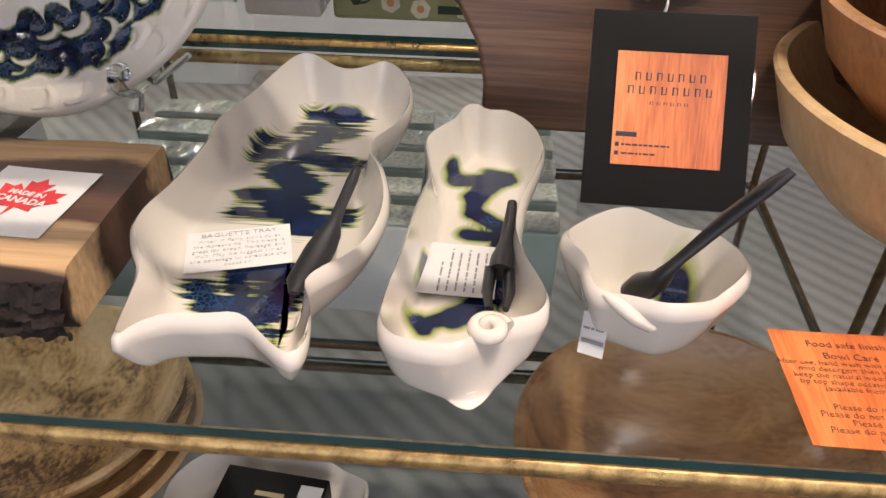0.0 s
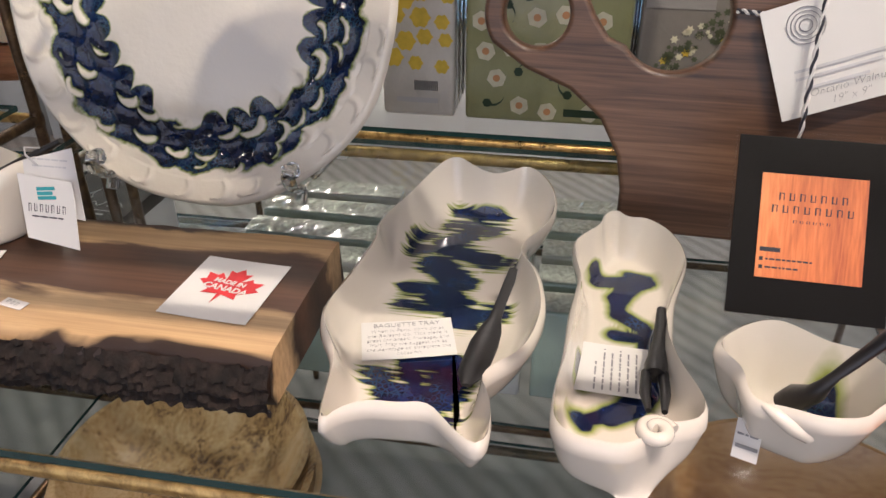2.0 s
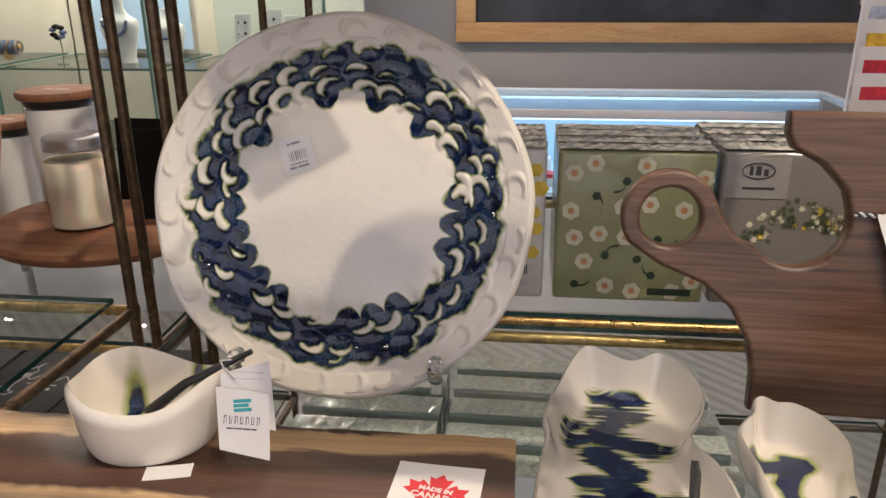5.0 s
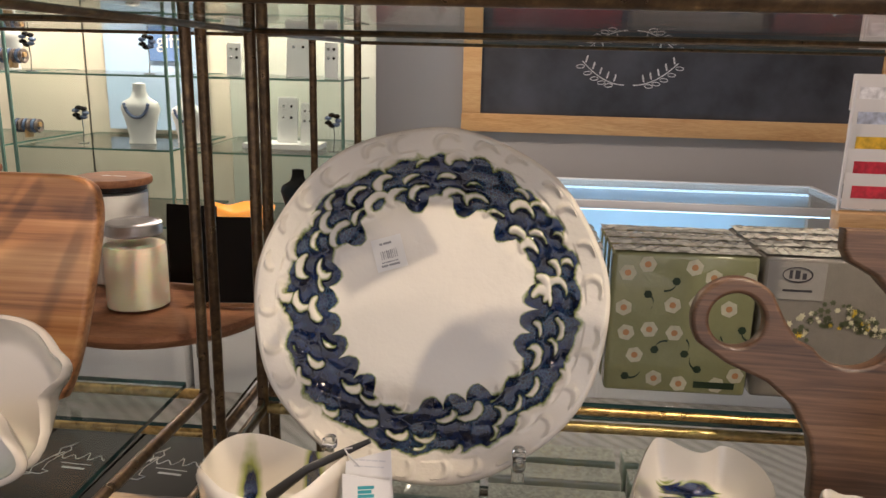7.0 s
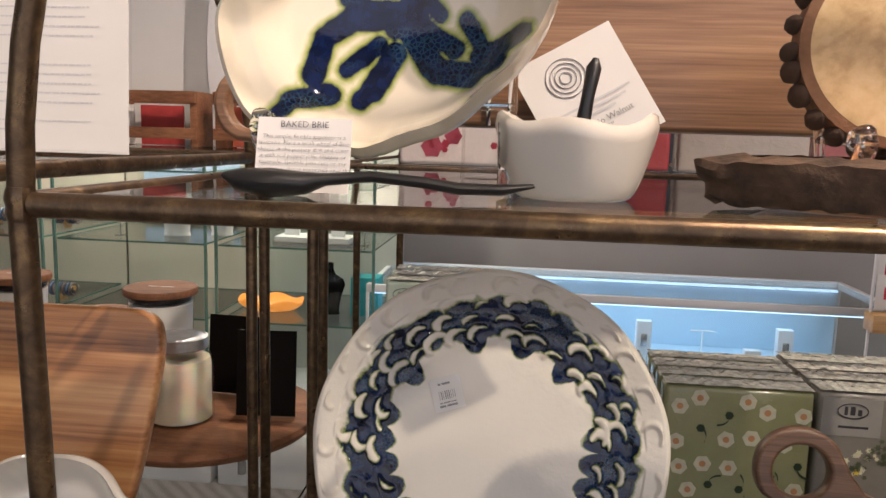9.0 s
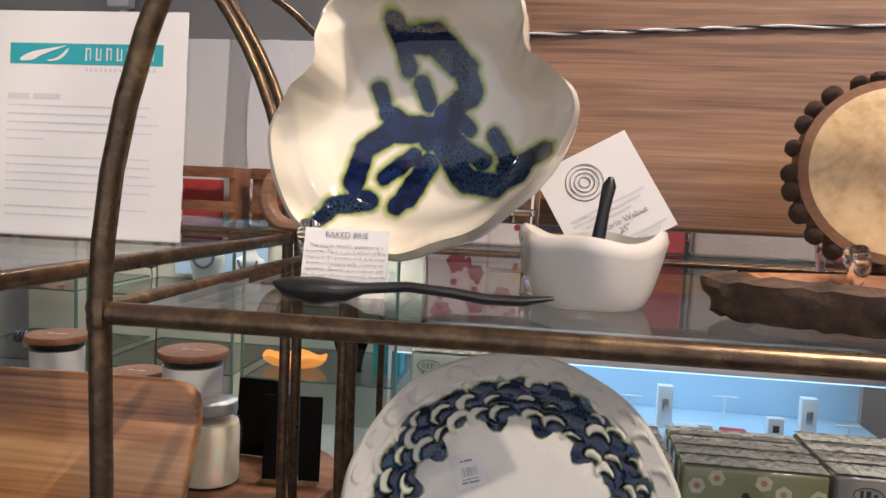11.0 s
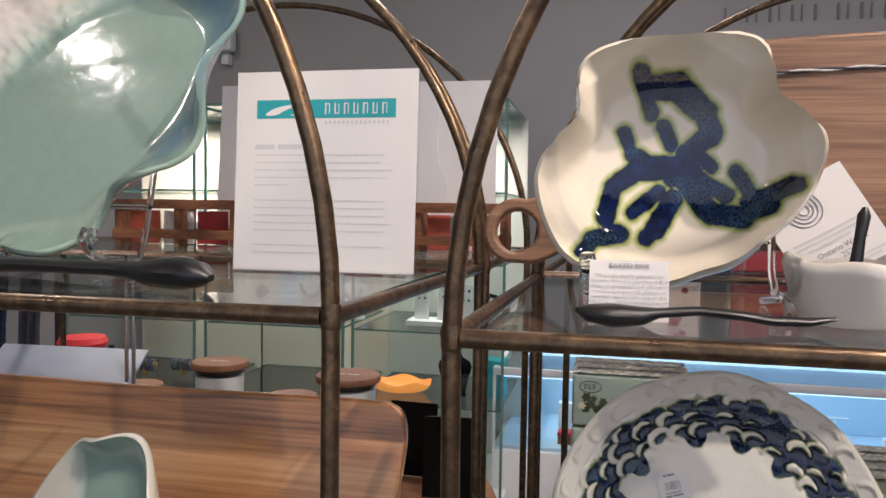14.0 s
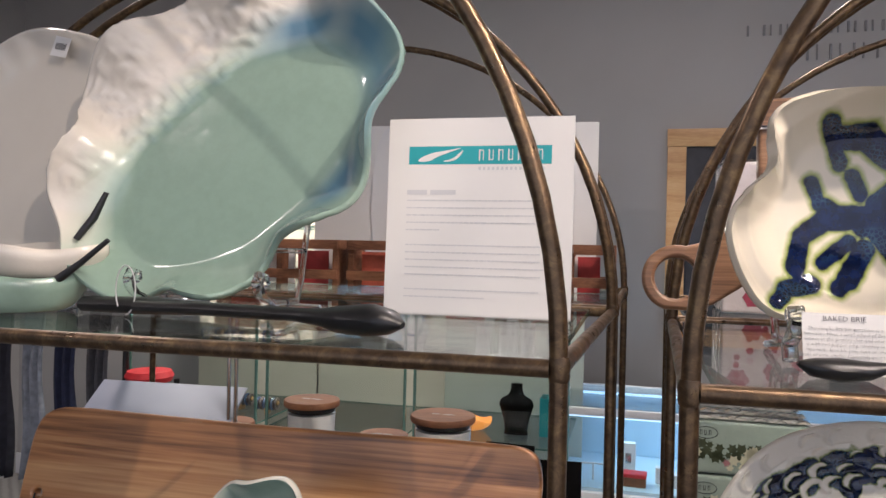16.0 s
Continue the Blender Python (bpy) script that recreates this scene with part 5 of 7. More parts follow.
def plat_relief(x, y):
    s = -0.7 * x + 0.7 * y
    r = math.hypot(x, y)
    if s < 0.085 or r > 0.205:
        return 0.0
    return 0.006 * abs(noise.noise(Vector((x * 55 + 30 * y, y * 70, 2)))) + 0.003 * abs(noise.noise(Vector((x * 110, y * 120, 6))))


def plat_paint(x, y, z):
    u, v = (x - 0.012) * ca + (y + 0.012) * sa, -(x - 0.012) * sa + (y + 0.012) * ca
    floor = (math.hypot(u / 0.168, v / 0.102) - 1) * 0.11
    return min(floor, -0.62 * x + 0.70 * y + 0.02) - 0.012


pl = vessel("platter", lambda a: (plat_rim(a) * math.cos(a), plat_rim(a) * math.sin(a), 0.048 + 0.016 * math.sin(8 * a + 1)), plat_base, M_SEA, 0.006, plat_paint, plat_relief, n=240, floor_rings=20, wall_rings=34, bow=0.8, lift=1.3, m=lean(-1.140, 0.520, UPPER_B + 0.190, 16))


def glaze_sheen_at(x, y):
    """How blue the wall beside the floor is, on one side: run glaze plus a painted window reflection."""
    u, v = (x - 0.012) * ca + (y + 0.012) * sa, -(x - 0.012) * sa + (y + 0.012) * ca
    edge = math.hypot(u / 0.168, v / 0.102) - 1
    side = max(0.0, min(1.0, (x * 0.9 + y * 0.25 - 0.03) / 0.06))
    streak = 0.5 + 0.9 * noise.noise(Vector((x * 16, y * 16, 3)))
    return max(0.0, min(1.0, 1.2 - abs(edge - 0.22) / 0.22)) * side * max(0.0, min(1.0, streak + 0.35))


pl.data.attributes["glaze"].data.foreach_set("value", [plat_paint(*v.co) for v in pl.data.vertices])
glaze_sheen = pl.data.attributes.new("glaze_sheen", "FLOAT", "POINT")
glaze_sheen.data.foreach_set("value", [glaze_sheen_at(v.co.x, v.co.y) for v in pl.data.vertices])
tagged(pl, "large wavy oval platter in white and sea-green glaze", "platter")
easel("clear acrylic easel under the wavy platter", pose(-1.12, 0.428, UPPER_B), 0.15, 0.12, 0.13, 0.068)
st = card("price_label", "small white price sticker with barcode on the platter", 0.028, 0.030, lean(-1.140, 0.520, UPPER_B + 0.190, 16) @ pose(0.010, 0.182, 0.052, -35, 0, 10))
bars([(-0.009 + k * 0.0021, 0.0, 0.0011, 0.010) for k in range(9)], M_INK, st, pose(0, 0, 0.0006), "barcode")

p2 = vessel("dinner_plate", lambda a: (0.180 * (1 + 0.012 * math.sin(8 * a)) * math.cos(a), 0.180 * (1 + 0.012 * math.sin(8 * a)) * math.sin(a), 0.028), lambda a: (0.115 * math.cos(a), 0.115 * math.sin(a)), M_PLAINCLAY, 0.006, None, lambda x, y: 0.0015 * math.sin(math.atan2(y, x) * 24) * max(0, math.hypot(x, y) - 0.13) / 0.04 if math.hypot(x, y) < 0.178 else 0, n=160, floor_rings=8, wall_rings=14, m=lean(-1.520, 0.640, UPPER_B + 0.205, 10))
tagged(p2, "large plain white stoneware plate standing upright in shade", "plate")
easel("clear acrylic easel under the plain plate", pose(-1.52, 0.585, UPPER_B), 0.16, 0.12, 0.12)
st = card("price_label", "small white price sticker with barcode on the plain plate", 0.028, 0.030, lean(-1.520, 0.640, UPPER_B + 0.205, 10) @ pose(0.030, 0.150, 0.030, 0, 0, -12))
bars([(-0.009 + k * 0.0021, 0.0, 0.0011, 0.010) for k in range(9)], M_INK, st, pose(0, 0, 0.0006), "barcode")


def sea_bowl(name, label_text, x, y, z, rx, ry, h, mat_paint, lobes=3, ph=0.0):
    ob = vessel(name, lambda a: (rx * (1 + 0.06 * math.sin(lobes * a + ph)) * math.cos(a), ry * (1 + 0.06 * math.sin(lobes * a + ph)) * math.sin(a), h * (1 + 0.1 * math.sin(lobes * a + ph))), lambda a: (rx * 0.7 * math.cos(a), ry * 0.7 * math.sin(a)), M_SEA, 0.005, mat_paint, n=90, floor_rings=5, wall_rings=10, m=pose(x, y, z))
    at = ob.data.attributes["glaze"]
    at.data.foreach_set("value", [mat_paint(0, 0, 0)] * len(ob.data.vertices))
    return tagged(ob, label_text, "bowl", "small glazed bowls")


sea_bowl("dip_bowl", "small sea-green stoneware bowl on the glass shelf", -1.372, 0.415, UPPER_B, 0.098, 0.07, 0.042, lambda x, y, z: -0.03)
sea_bowl("dip_bowl", "small white stoneware bowl stacked on a green one", -1.372, 0.440, UPPER_B + 0.036, 0.105, 0.07, 0.036, lambda x, y, z: 0.2, 4, 1)
spoon("dip_spreader", "black wooden spreader resting across the stacked bowls", [(-1.290, 0.40, 0.030), (-1.255, 0.405, 0.055), (-1.225, 0.41, 0.080)], [0.006, 0.004, 0.003], pose(0, 0, UPPER_B), 0.8)
spoon("dip_spreader", "black wooden spreader resting across the stacked bowls", [(-1.30, 0.45, 0.080), (-1.285, 0.46, 0.105), (-1.272, 0.465, 0.135)], [0.004, 0.005, 0.003], pose(0, 0, UPPER_B), 0.8)
spoon("serving_spoon", "long black-stained wooden serving spoon on the shelf", [(-1.155, 0.365, 0.010), (-1.08, 0.362, 0.011), (-0.98, 0.358, 0.010), (-0.955, 0.356, 0.009), (-0.935, 0.354, 0.008), (-0.905, 0.350, 0.009), (-0.885, 0.347, 0.008), (-0.873, 0.345, 0.006)], [0.0095, 0.0105, 0.0105, 0.013, 0.020, 0.024, 0.018, 0.005], pose(0, 0, UPPER_B + 0.005), 0.62)
spoon("serving_fork", "long black-stained wooden serving fork on the shelf", [(-1.26, 0.42, 0.010), (-1.18, 0.418, 0.011), (-1.10, 0.415, 0.010), (-1.07, 0.413, 0.010), (-1.03, 0.410, 0.010)], [0.014, 0.016, 0.010, 0.006, 0.004], pose(0, 0, UPPER_B), 0.6)
tube_ob = tube("cord_loop", [(-1.195 + 0.012 * math.sin(k * 0.32), 0.40, UPPER_B + 0.002 + 0.026 * (1 - math.cos(k * 0.32))) for k in range(18)], 0.0008, M_WIRE, seg=6)
tagged(tube_ob, "thin white cord loop hanging from a tag", "cord")

ps = thing("paper_sign", "white printed paper with teal banner in a clear holder", "sign", lean(-0.8525, 0.556, UPPER_B + 0.115, 3))
slab("sheet", [[(-0.108, -0.113), (0.108, -0.113), (0.108, 0.114), (-0.108, 0.114)]], 0.0006, M_PAPER, ps, "", 0.0001)
slab("acrylic_sleeve", [[(-0.109, -0.114), (0.109, -0.114), (0.109, 0.1165), (-0.109, 0.1165)]], 0.0018, M_ACRYLIC, ps, "clear acrylic sleeve", 0.0003, pose(0, 0, -0.003))
box("holder_foot", -0.109, 0.109, -0.113, -0.111, -0.05, 0.035, M_ACRYLIC, ps, "clear acrylic foot", 0.0003)
bars([(-0.083, 0.071, 0.166, 0.021)], M_TEAL, ps, pose(0, 0, 0.0006), "banner")
swoosh = [(-0.076, 0.0635), (-0.06, 0.073), (-0.035, 0.077), (-0.018, 0.0800), (-0.03, 0.076), (-0.05, 0.069), (-0.058, 0.0635)]
slab("logo_shape", [smooth_loop(swoosh, 2)], 0.0002, M_PAPER, ps, "", 0.00001, pose(0, 0, 0.0010))
slab("logo_shape", [smooth_loop([(-0.044, 0.0640), (-0.03, 0.0665), (-0.016, 0.0800), (-0.024, 0.0665), (-0.036, 0.0630)], 2)], 0.0002, M_PAPER, ps, "", 0.00001, pose(0, 0, 0.0010))
bars(strokes(0.000, 0.071, 0.0112, 0.013, 7), M_PAPER, ps, pose(0, 0, 0.0010), "logo_shape")
bars([(0.000 + k * 0.0052, 0.0555, 0.0026, 0.0035) for k in range(15)], M_GREYINK, ps, pose(0, 0, 0.0006), "logo_shape")
bars([(-0.084, 0.028, 0.024, 0.0055), (-0.056, 0.028, 0.030, 0.0055)], M_GREYINK, ps, pose(0, 0, 0.0006))
rnd = random.Random(5)
lines = [0.0185, 0.010, 0.0015, -0.007, -0.0155, -0.033, -0.0415, -0.050, -0.0585, -0.067, -0.084, -0.0925]
out = []
for k, y in enumerate(lines):
    out += words(-0.084, y, (0.165 - rnd.uniform(0, 0.012)) if k not in (4, 11) else (0.04 if k == 4 else 0.095), 0.0015, rnd, 3)
bars(out, M_GREYINK, ps, pose(0, 0, 0.0006))

# acacia board leaning on the second stand's middle shelf
SHELF_B = 0.850 + PIPE + 0.0004 + GLASS_T
ab = thing("cutting_board", "long rounded acacia cutting board leaning upright with leather loop", "board", lean(-1.178, 0.640, SHELF_B + 0.0015, 13))
out = smooth_loop([(-0.375, 0.0), (0.345, 0.0), (0.372, 0.06), (0.390, 0.20), (0.392, 0.245), (0.380, 0.277), (0.32, 0.280), (0.0, 0.276), (-0.30, 0.280), (-0.36, 0.278), (-0.388, 0.255), (-0.395, 0.20), (-0.40, 0.06)], 3)
slab("plank", [out, circle(-0.365, 0.150, 0.007, 20)], 0.020, M_ACACIA, ab, "", 0.005)
tube("leather_loop", [(-0.365 - 0.05 * u + 0.014 * math.sin(u * 3.1), 0.150 - 0.075 * u, 0.0135) for u in (k / 14 for k in range(15))], 0.0016, M_BLACKWOOD, ab, "dark leather cord", 6)


def leaning_dish(name, label_text, m, rx, ry, ph, sea):
    ob = vessel(name, lambda a: (rx * (1 + 0.07 * math.sin(4 * a + ph)) * math.cos(a), ry * (1 + 0.07 * math.sin(5 * a + ph)) * math.sin(a), 0.038 + 0.008 * math.sin(5 * a)), lambda a: (rx * 0.7 * math.cos(a), ry * 0.7 * math.sin(a)), M_SEA, 0.006, sea, n=120, floor_rings=8, wall_rings=14, m=m)
    return tagged(ob, label_text, "dish")


fold_rim = radial([(-90, 0.075), (-42, 0.081), (-15, 0.064), (6, 0.062), (21, 0.097), (35, 0.086), (60, 0.082), (95, 0.079), (140, 0.090), (180, 0.095), (230, 0.085)], 2)
fd = vessel("oval_dish", lambda a: (fold_rim(a) * math.cos(a), fold_rim(a) * math.sin(a), 0.036 + 0.008 * math.sin(4 * a)), lambda a: (0.055 * math.cos(a), 0.048 * math.sin(a)), M_SEA, 0.006, lambda x, y, z: 0.06 + y + x * 0.3, n=200, floor_rings=8, wall_rings=16, m=lean(-0.838, 0.560, SHELF_B + 0.064, 24))
tagged(fd, "white stoneware dish with a pinched corner leaning upright", "dish")
leaning_dish("oval_dish", "wavy white stoneware dish leaning before another dish", lean(-0.835, 0.490, SHELF_B + 0.040, 32), 0.075, 0.044, 1.9, lambda x, y, z: 0.03 + y)
leaning_dish("oval_dish", "wavy sea-green stoneware dish standing upright", lean(-1.090, 0.505, SHELF_B + 0.128, 12), 0.080, 0.135, 2.6, lambda x, y, z: -0.04 + max(0, -x - 0.02) * 2)

# ---- stand behind the second: candles and card racks ----
SHELF_E = 0.772 + PIPE + 0.0004 + GLASS_T
M_LIDWOOD = wood("lid_wood", (0.13, 0.05, 0.025), (0.25, 0.105, 0.05), (0.34, 0.16, 0.08), (2, 10, 10), 4.0, 0.7, coat=0.0)
tt = thing("footed_tray", "round dark wooden tray on short metal feet", "tray", pose(-0.930, 1.130, SHELF_E))
lathe("tray_top", [(0, 0.040), (0.190, 0.040), (0.197, 0.046), (0.200, 0.054), (0.197, 0.0625), (0.190, 0.064), (0, 0.064)], M_LIDWOOD, tt, "", 72)
for k in range(4):
    a = radians(45 + 90 * k)
    tube("foot", [(0.15 * math.cos(a), 0.15 * math.sin(a), 0.0), (0.15 * math.cos(a), 0.15 * math.sin(a), 0.02), (0.15 * math.cos(a), 0.15 * math.sin(a), 0.041)], 0.007, M_STEEL, tt, "grey metal foot")
TRAY = SHELF_E + 0.0645


def mason_jar(x, y, z, s=1.0):
    root = thing("candle_jar", "clear mason jar candle with cream wax and metal lid", "candle", pose(x, y, z))
    lathe("jar", [(0, 0), (0.043 * s, 0), (0.047 * s, 0.006), (0.047 * s, 0.098), (0.043 * s, 0.115), (0.037 * s, 0.122), (0.037 * s, 0.134), (0.034 * s, 0.134), (0.034 * s, 0.122), (0.044 * s, 0.098), (0.044 * s, 0.006), (0, 0.004)], M_JAR, root, "clear glass jar", 40)
    lathe("wax", [(0, 0.005), (0.0435 * s, 0.0055), (0.0436 * s, 0.098), (0.0415 * s, 0.110), (0, 0.111)], M_CREAMWAX, root, "cream wax fill", 40)
    lathe("lid", [(0.030 * s, 0.128), (0.0395 * s, 0.128), (0.0405 * s, 0.131), (0.0395 * s, 0.134), (0.0405 * s, 0.138), (0.0395 * s, 0.142), (0.0398 * s, 0.147), (0.036 * s, 0.149), (0.0355 * s, 0.147), (0, 0.1475)], M_ZINC, root, "ribbed zinc screw lid", 40)
    return root


def lidded_candle(x, y, z, r, h, label_text):
    root = thing("candle", label_text, "candle", pose(x, y, z), "wood-lidded candles")
    lathe("tumbler", [(0, 0), (r * 0.84, 0), (r * 0.88, 0.004), (r, h), (r - 0.003, h), (r * 0.86, 0.006), (0, 0.006)], M_ACRYLIC, root, "clear glass tumbler", 36)
    lathe("wax", [(0, 0.0065), (r * 0.855, 0.0065), (r * 0.955, h - 0.016), (0, h - 0.016)], M_WHITEPLASTIC, root, "white wax fill", 36)
    lathe("gasket", [(0, h - 0.012), (r * 0.92, h - 0.012), (r * 0.955, h - 0.006), (r * 0.93, h), (0, h)], M_BLACKWOOD, root, "dark seal under the lid", 36)
    lathe("lid", [(0, h + 0.0003), (r * 1.10, h + 0.0003), (r * 1.12, h + 0.004), (r * 1.12, h + 0.010), (r * 1.09, h + 0.013), (0, h + 0.013)], M_LIDWOOD, root, "round wooden lid", 40)
    bars([(-r * 0.4, 0.0, r * 0.3, 0.004), (0, 0.0, r * 0.4, 0.004)], M_PAPER, root, pose(0, 0, h + 0.0134))
    return root


mason_jar(-0.952, 1.080, TRAY, 1.16)
lidded_candle(-1.052, 1.215, TRAY, 0.060, 0.188, "white candle in a glass with a wooden lid")
r_box = thing("riser", "low dark wooden riser under the candles", "riser", pose(-1.35, 1.22, SHELF_E))
box("block", -0.10, 0.10, -0.05, 0.07, 0, 0.1100, M_LIDWOOD, r_box, "", 0.003)
lidded_candle(-1.350, 1.230, SHELF_E + 0.1105, 0.054, 0.150, "white candle in a glass with a wooden lid")
lidded_candle(-1.195, 1.260, SHELF_E, 0.048, 0.190, "short white candle in a glass with a wooden lid")
lidded_candle(-1.53, 1.20, SHELF_E, 0.048, 0.205, "short white candle in a glass with a wooden lid")
bc = thing("black_sign", "upright black card in a clear stand on the tray", "sign", lean(-0.815, 1.115, TRAY, 6, 6))
slab("panel", [[(-0.052, 0.001), (0.052, 0.001), (0.052, 0.152), (-0.052, 0.152)]], 0.002, M_BLACKCARD, bc, "", 0.0003)
box("acrylic_foot", -0.053, 0.053, 0.0, 0.002, -0.02, 0.045, M_ACRYLIC, bc, "clear acrylic foot", 0.0003)
bc2 = thing("black_sign", "upright black card behind the candle jar", "sign", lean(-0.915, 1.215, TRAY, 6, -4))
slab("panel", [[(-0.05, 0.001), (0.05, 0.001), (0.05, 0.150), (-0.05, 0.150)]], 0.002, M_BLACKCARD, bc2, "", 0.0003)
M_SILVER = paint("pale_blue_laminate", (0.30, 0.33, 0.42), 0.35, 0.05, 4)
sv = thing("acrylic_tilt_sign", "pale tilted sign board behind the acacia board", "sign", lean(-1.58, 0.98, 1.035, 55, 4))
slab("panel", [[(-0.16, 0.0), (0.16, 0.0), (0.16, 0.12), (-0.16, 0.12)]], 0.004, M_SILVER, sv, "", 0.001)
box("support", -0.14, 0.14, -0.02, 0.0, -0.245, -0.002, M_ACRYLIC, sv, "clear acrylic support", 0.001)
for px_ in (-1.43, -1.415):
    pole = tube("chrome_pole", [(px_, 1.02, SHELF_E), (px_, 1.02, 1.0), (px_, 1.02, 1.313)], 0.004, M_STEEL)
    tagged(pole, "thin chrome pole of a display rack", "pole")

# black gift boxes on the lowest shelf behind
SCRIPT = M_PAPER
for k, (bxx, byy, rz) in enumerate(((-0.945, 1.100, -2), (-1.128, 1.098, -1), (-1.312, 1.095, 1))):
    gb = thing("gift_box", "white gift box with a black lid and silver script", "box", pose(bxx, byy, LOW, 0, 0, rz), "black lidded gift boxes")
    box("tray", -0.086, 0.086, -0.148, 0.148, 0, 0.085, M_WHITEPLASTIC, gb, "white carton base", 0.002)
    box("lid", -0.0895, 0.0895, -0.152, 0.152, 0.0852, 0.115, M_BLACKCARD, gb, "black carton lid", 0.002)
    tube("script_mark", [(-0.030 + 0.098 * u, 0.016 + 0.010 * math.sin(u * 24) * (1.6 if u < 0.15 or 0.55 < u < 0.7 else 0.7) + 0.004 * u, 0.1155) for u in (q / 60 for q in range(61))], 0.0011, SCRIPT, gb, seg=4)
    bars([(-0.008, -0.004, 0.062, 0.0025), (0.004, -0.018, 0.045, 0.006)], M_GREYINK, gb, pose(0, 0, 0.1154, 0, 0, -3))
    flame = [(-0.062, -0.070), (-0.052, -0.058), (-0.040, -0.055), (-0.048, -0.030), (-0.040, 0.000), (-0.030, 0.030), (-0.036, 0.048), (-0.024, 0.062), (-0.016, 0.078), (-0.022, 0.060), (-0.014, 0.045), (-0.022, 0.026), (-0.030, -0.010), (-0.026, -0.036), (-0.012, -0.040), (-0.022, -0.052), (-0.050, -0.050)]
    tube("script_mark", [(x, y * 0.9, 0.1155) for x, y in flame], 0.0012, SCRIPT, gb, seg=4)

# card racks and white folders on the top shelf behind
for k, (cx, w) in enumerate(((-1.36, 0.26), (-1.06, 0.30), (-0.795, 0.17))):
    rk = thing("card_rack", "low slatted wooden card rack on the shelf", "rack", pose(cx, 1.10, UPPER_B), "wooden card racks")
    for z in (0.012, 0.070):
        box("slat", -w / 2, w / 2, -0.04, -0.032, z, z + 0.018, M_LIDWOOD, rk, "", 0.001)
        box("slat", -w / 2, w / 2, 0.032, 0.04, z, z + 0.018, M_LIDWOOD, rk, "", 0.001)
    for sx in (-w / 2, 0, w / 2 - 0.012):
        box("upright", sx, sx + 0.012, -0.031, 0.031, 0, 0.088, M_LIDWOOD, rk, "", 0.001)
    for q, colr in enumerate(((0.55, 0.12, 0.07), (0.70, 0.70, 0.70), (0.45, 0.05, 0.05))):
        x0_ = -w / 2 + 0.02 + q * (w - 0.05) / 3
        cd = tagged(box("greeting_card", cx + x0_, cx + x0_ + w / 4, 1.092 + q * 0.006, 1.095 + q * 0.006, UPPER_B + 0.001, UPPER_B + 0.066, paint("card_print", colr, 0.55, 0.3, 30), bevel=0.0005), "small printed greeting card in the wooden rack", "card", "greeting cards")
for cx, w in ((-1.135, 0.40), (-0.87, 0.24)):
    wf = thing("white_folder", "tall white card folder standing behind the paper", "folder", lean(cx, 1.185, UPPER_B, 5))
    slab("cover", [[(-w / 2, 0), (w / 2, 0), (w / 2, 0.33), (-w / 2, 0.33)]], 0.003, M_WHITEPLASTIC, wf, "", 0.0005)
    slab("flap", [smooth_loop([(-0.02, 0.0), (0.04, 0.0), (0.05, 0.14), (0.02, 0.17), (0.03, 0.33), (-0.05, 0.33), (-0.06, 0.12)], 2)], 0.002, M_WHITE, wf, "cut paper flap", 0.0003, pose(-0.02, 0, 0.004))


# ---- stand behind the first: paper napkins ----
def napkin_material(name, colour):
    m = paint(name, colour, 0.16, 0.06, 40, coat=0.6, bumps=0.0)
    n, l = m.node_tree.nodes, m.node_tree.links
    bump(n, l, n["Principled BSDF"], noise_tex(n, l, coords(n, l, (1, 1, 1)), 60, 4, 0.6, 1.2), 0.25, 0.004)
    return m


M_NAP_GREEN = napkin_material("sage_paper_in_cellophane", (0.31, 0.32, 0.165))
M_NAP_WHITE = napkin_material("white_paper_in_cellophane", (0.66, 0.64, 0.60))
M_NAP_GREY = napkin_material("grey_wood_print_in_cellophane", (0.22, 0.205, 0.185))
M_NAP_PINK = napkin_material("pale_pink_paper_in_cellophane", (0.72, 0.66, 0.66))
M_NAP_SEA = napkin_material("pale_green_paper_in_cellophane", (0.38, 0.46, 0.40))
M_PETAL, M_HEART, M_STEM = paint("petal_print", (0.62, 0.60, 0.44), 0.5, 0.1, 80), paint("orange_print", (0.55, 0.27, 0.12), 0.5), paint("dark_green_print", (0.02, 0.045, 0.02), 0.5)
M_NAP_HEAD = napkin_material("pale_grey_header_in_cellophane", (0.30, 0.29, 0.28))
M_ROSE = paint("dusty_rose_print", (0.42, 0.20, 0.22), 0.5, 0.3, 60)
M_SPRIG = paint("olive_leaf_print", (0.07, 0.085, 0.045), 0.5, 0.3, 60)
M_LEMON = paint("lemon_print", (0.72, 0.52, 0.06), 0.5, 0.15, 60)


def flat_discs(items, n=14):
    verts, faces = [], []
    for x, z, r, wob in items:
        k = len(verts)
        verts += [(x + r * (1 + wob * math.cos(6 * 2 * math.pi * j / n)) * math.cos(2 * math.pi * j / n), 0, z + r * (1 + wob * math.cos(6 * 2 * math.pi * j / n)) * math.sin(2 * math.pi * j / n)) for j in range(n)]
        faces.append(tuple(range(k, k + n)))
    return verts, faces


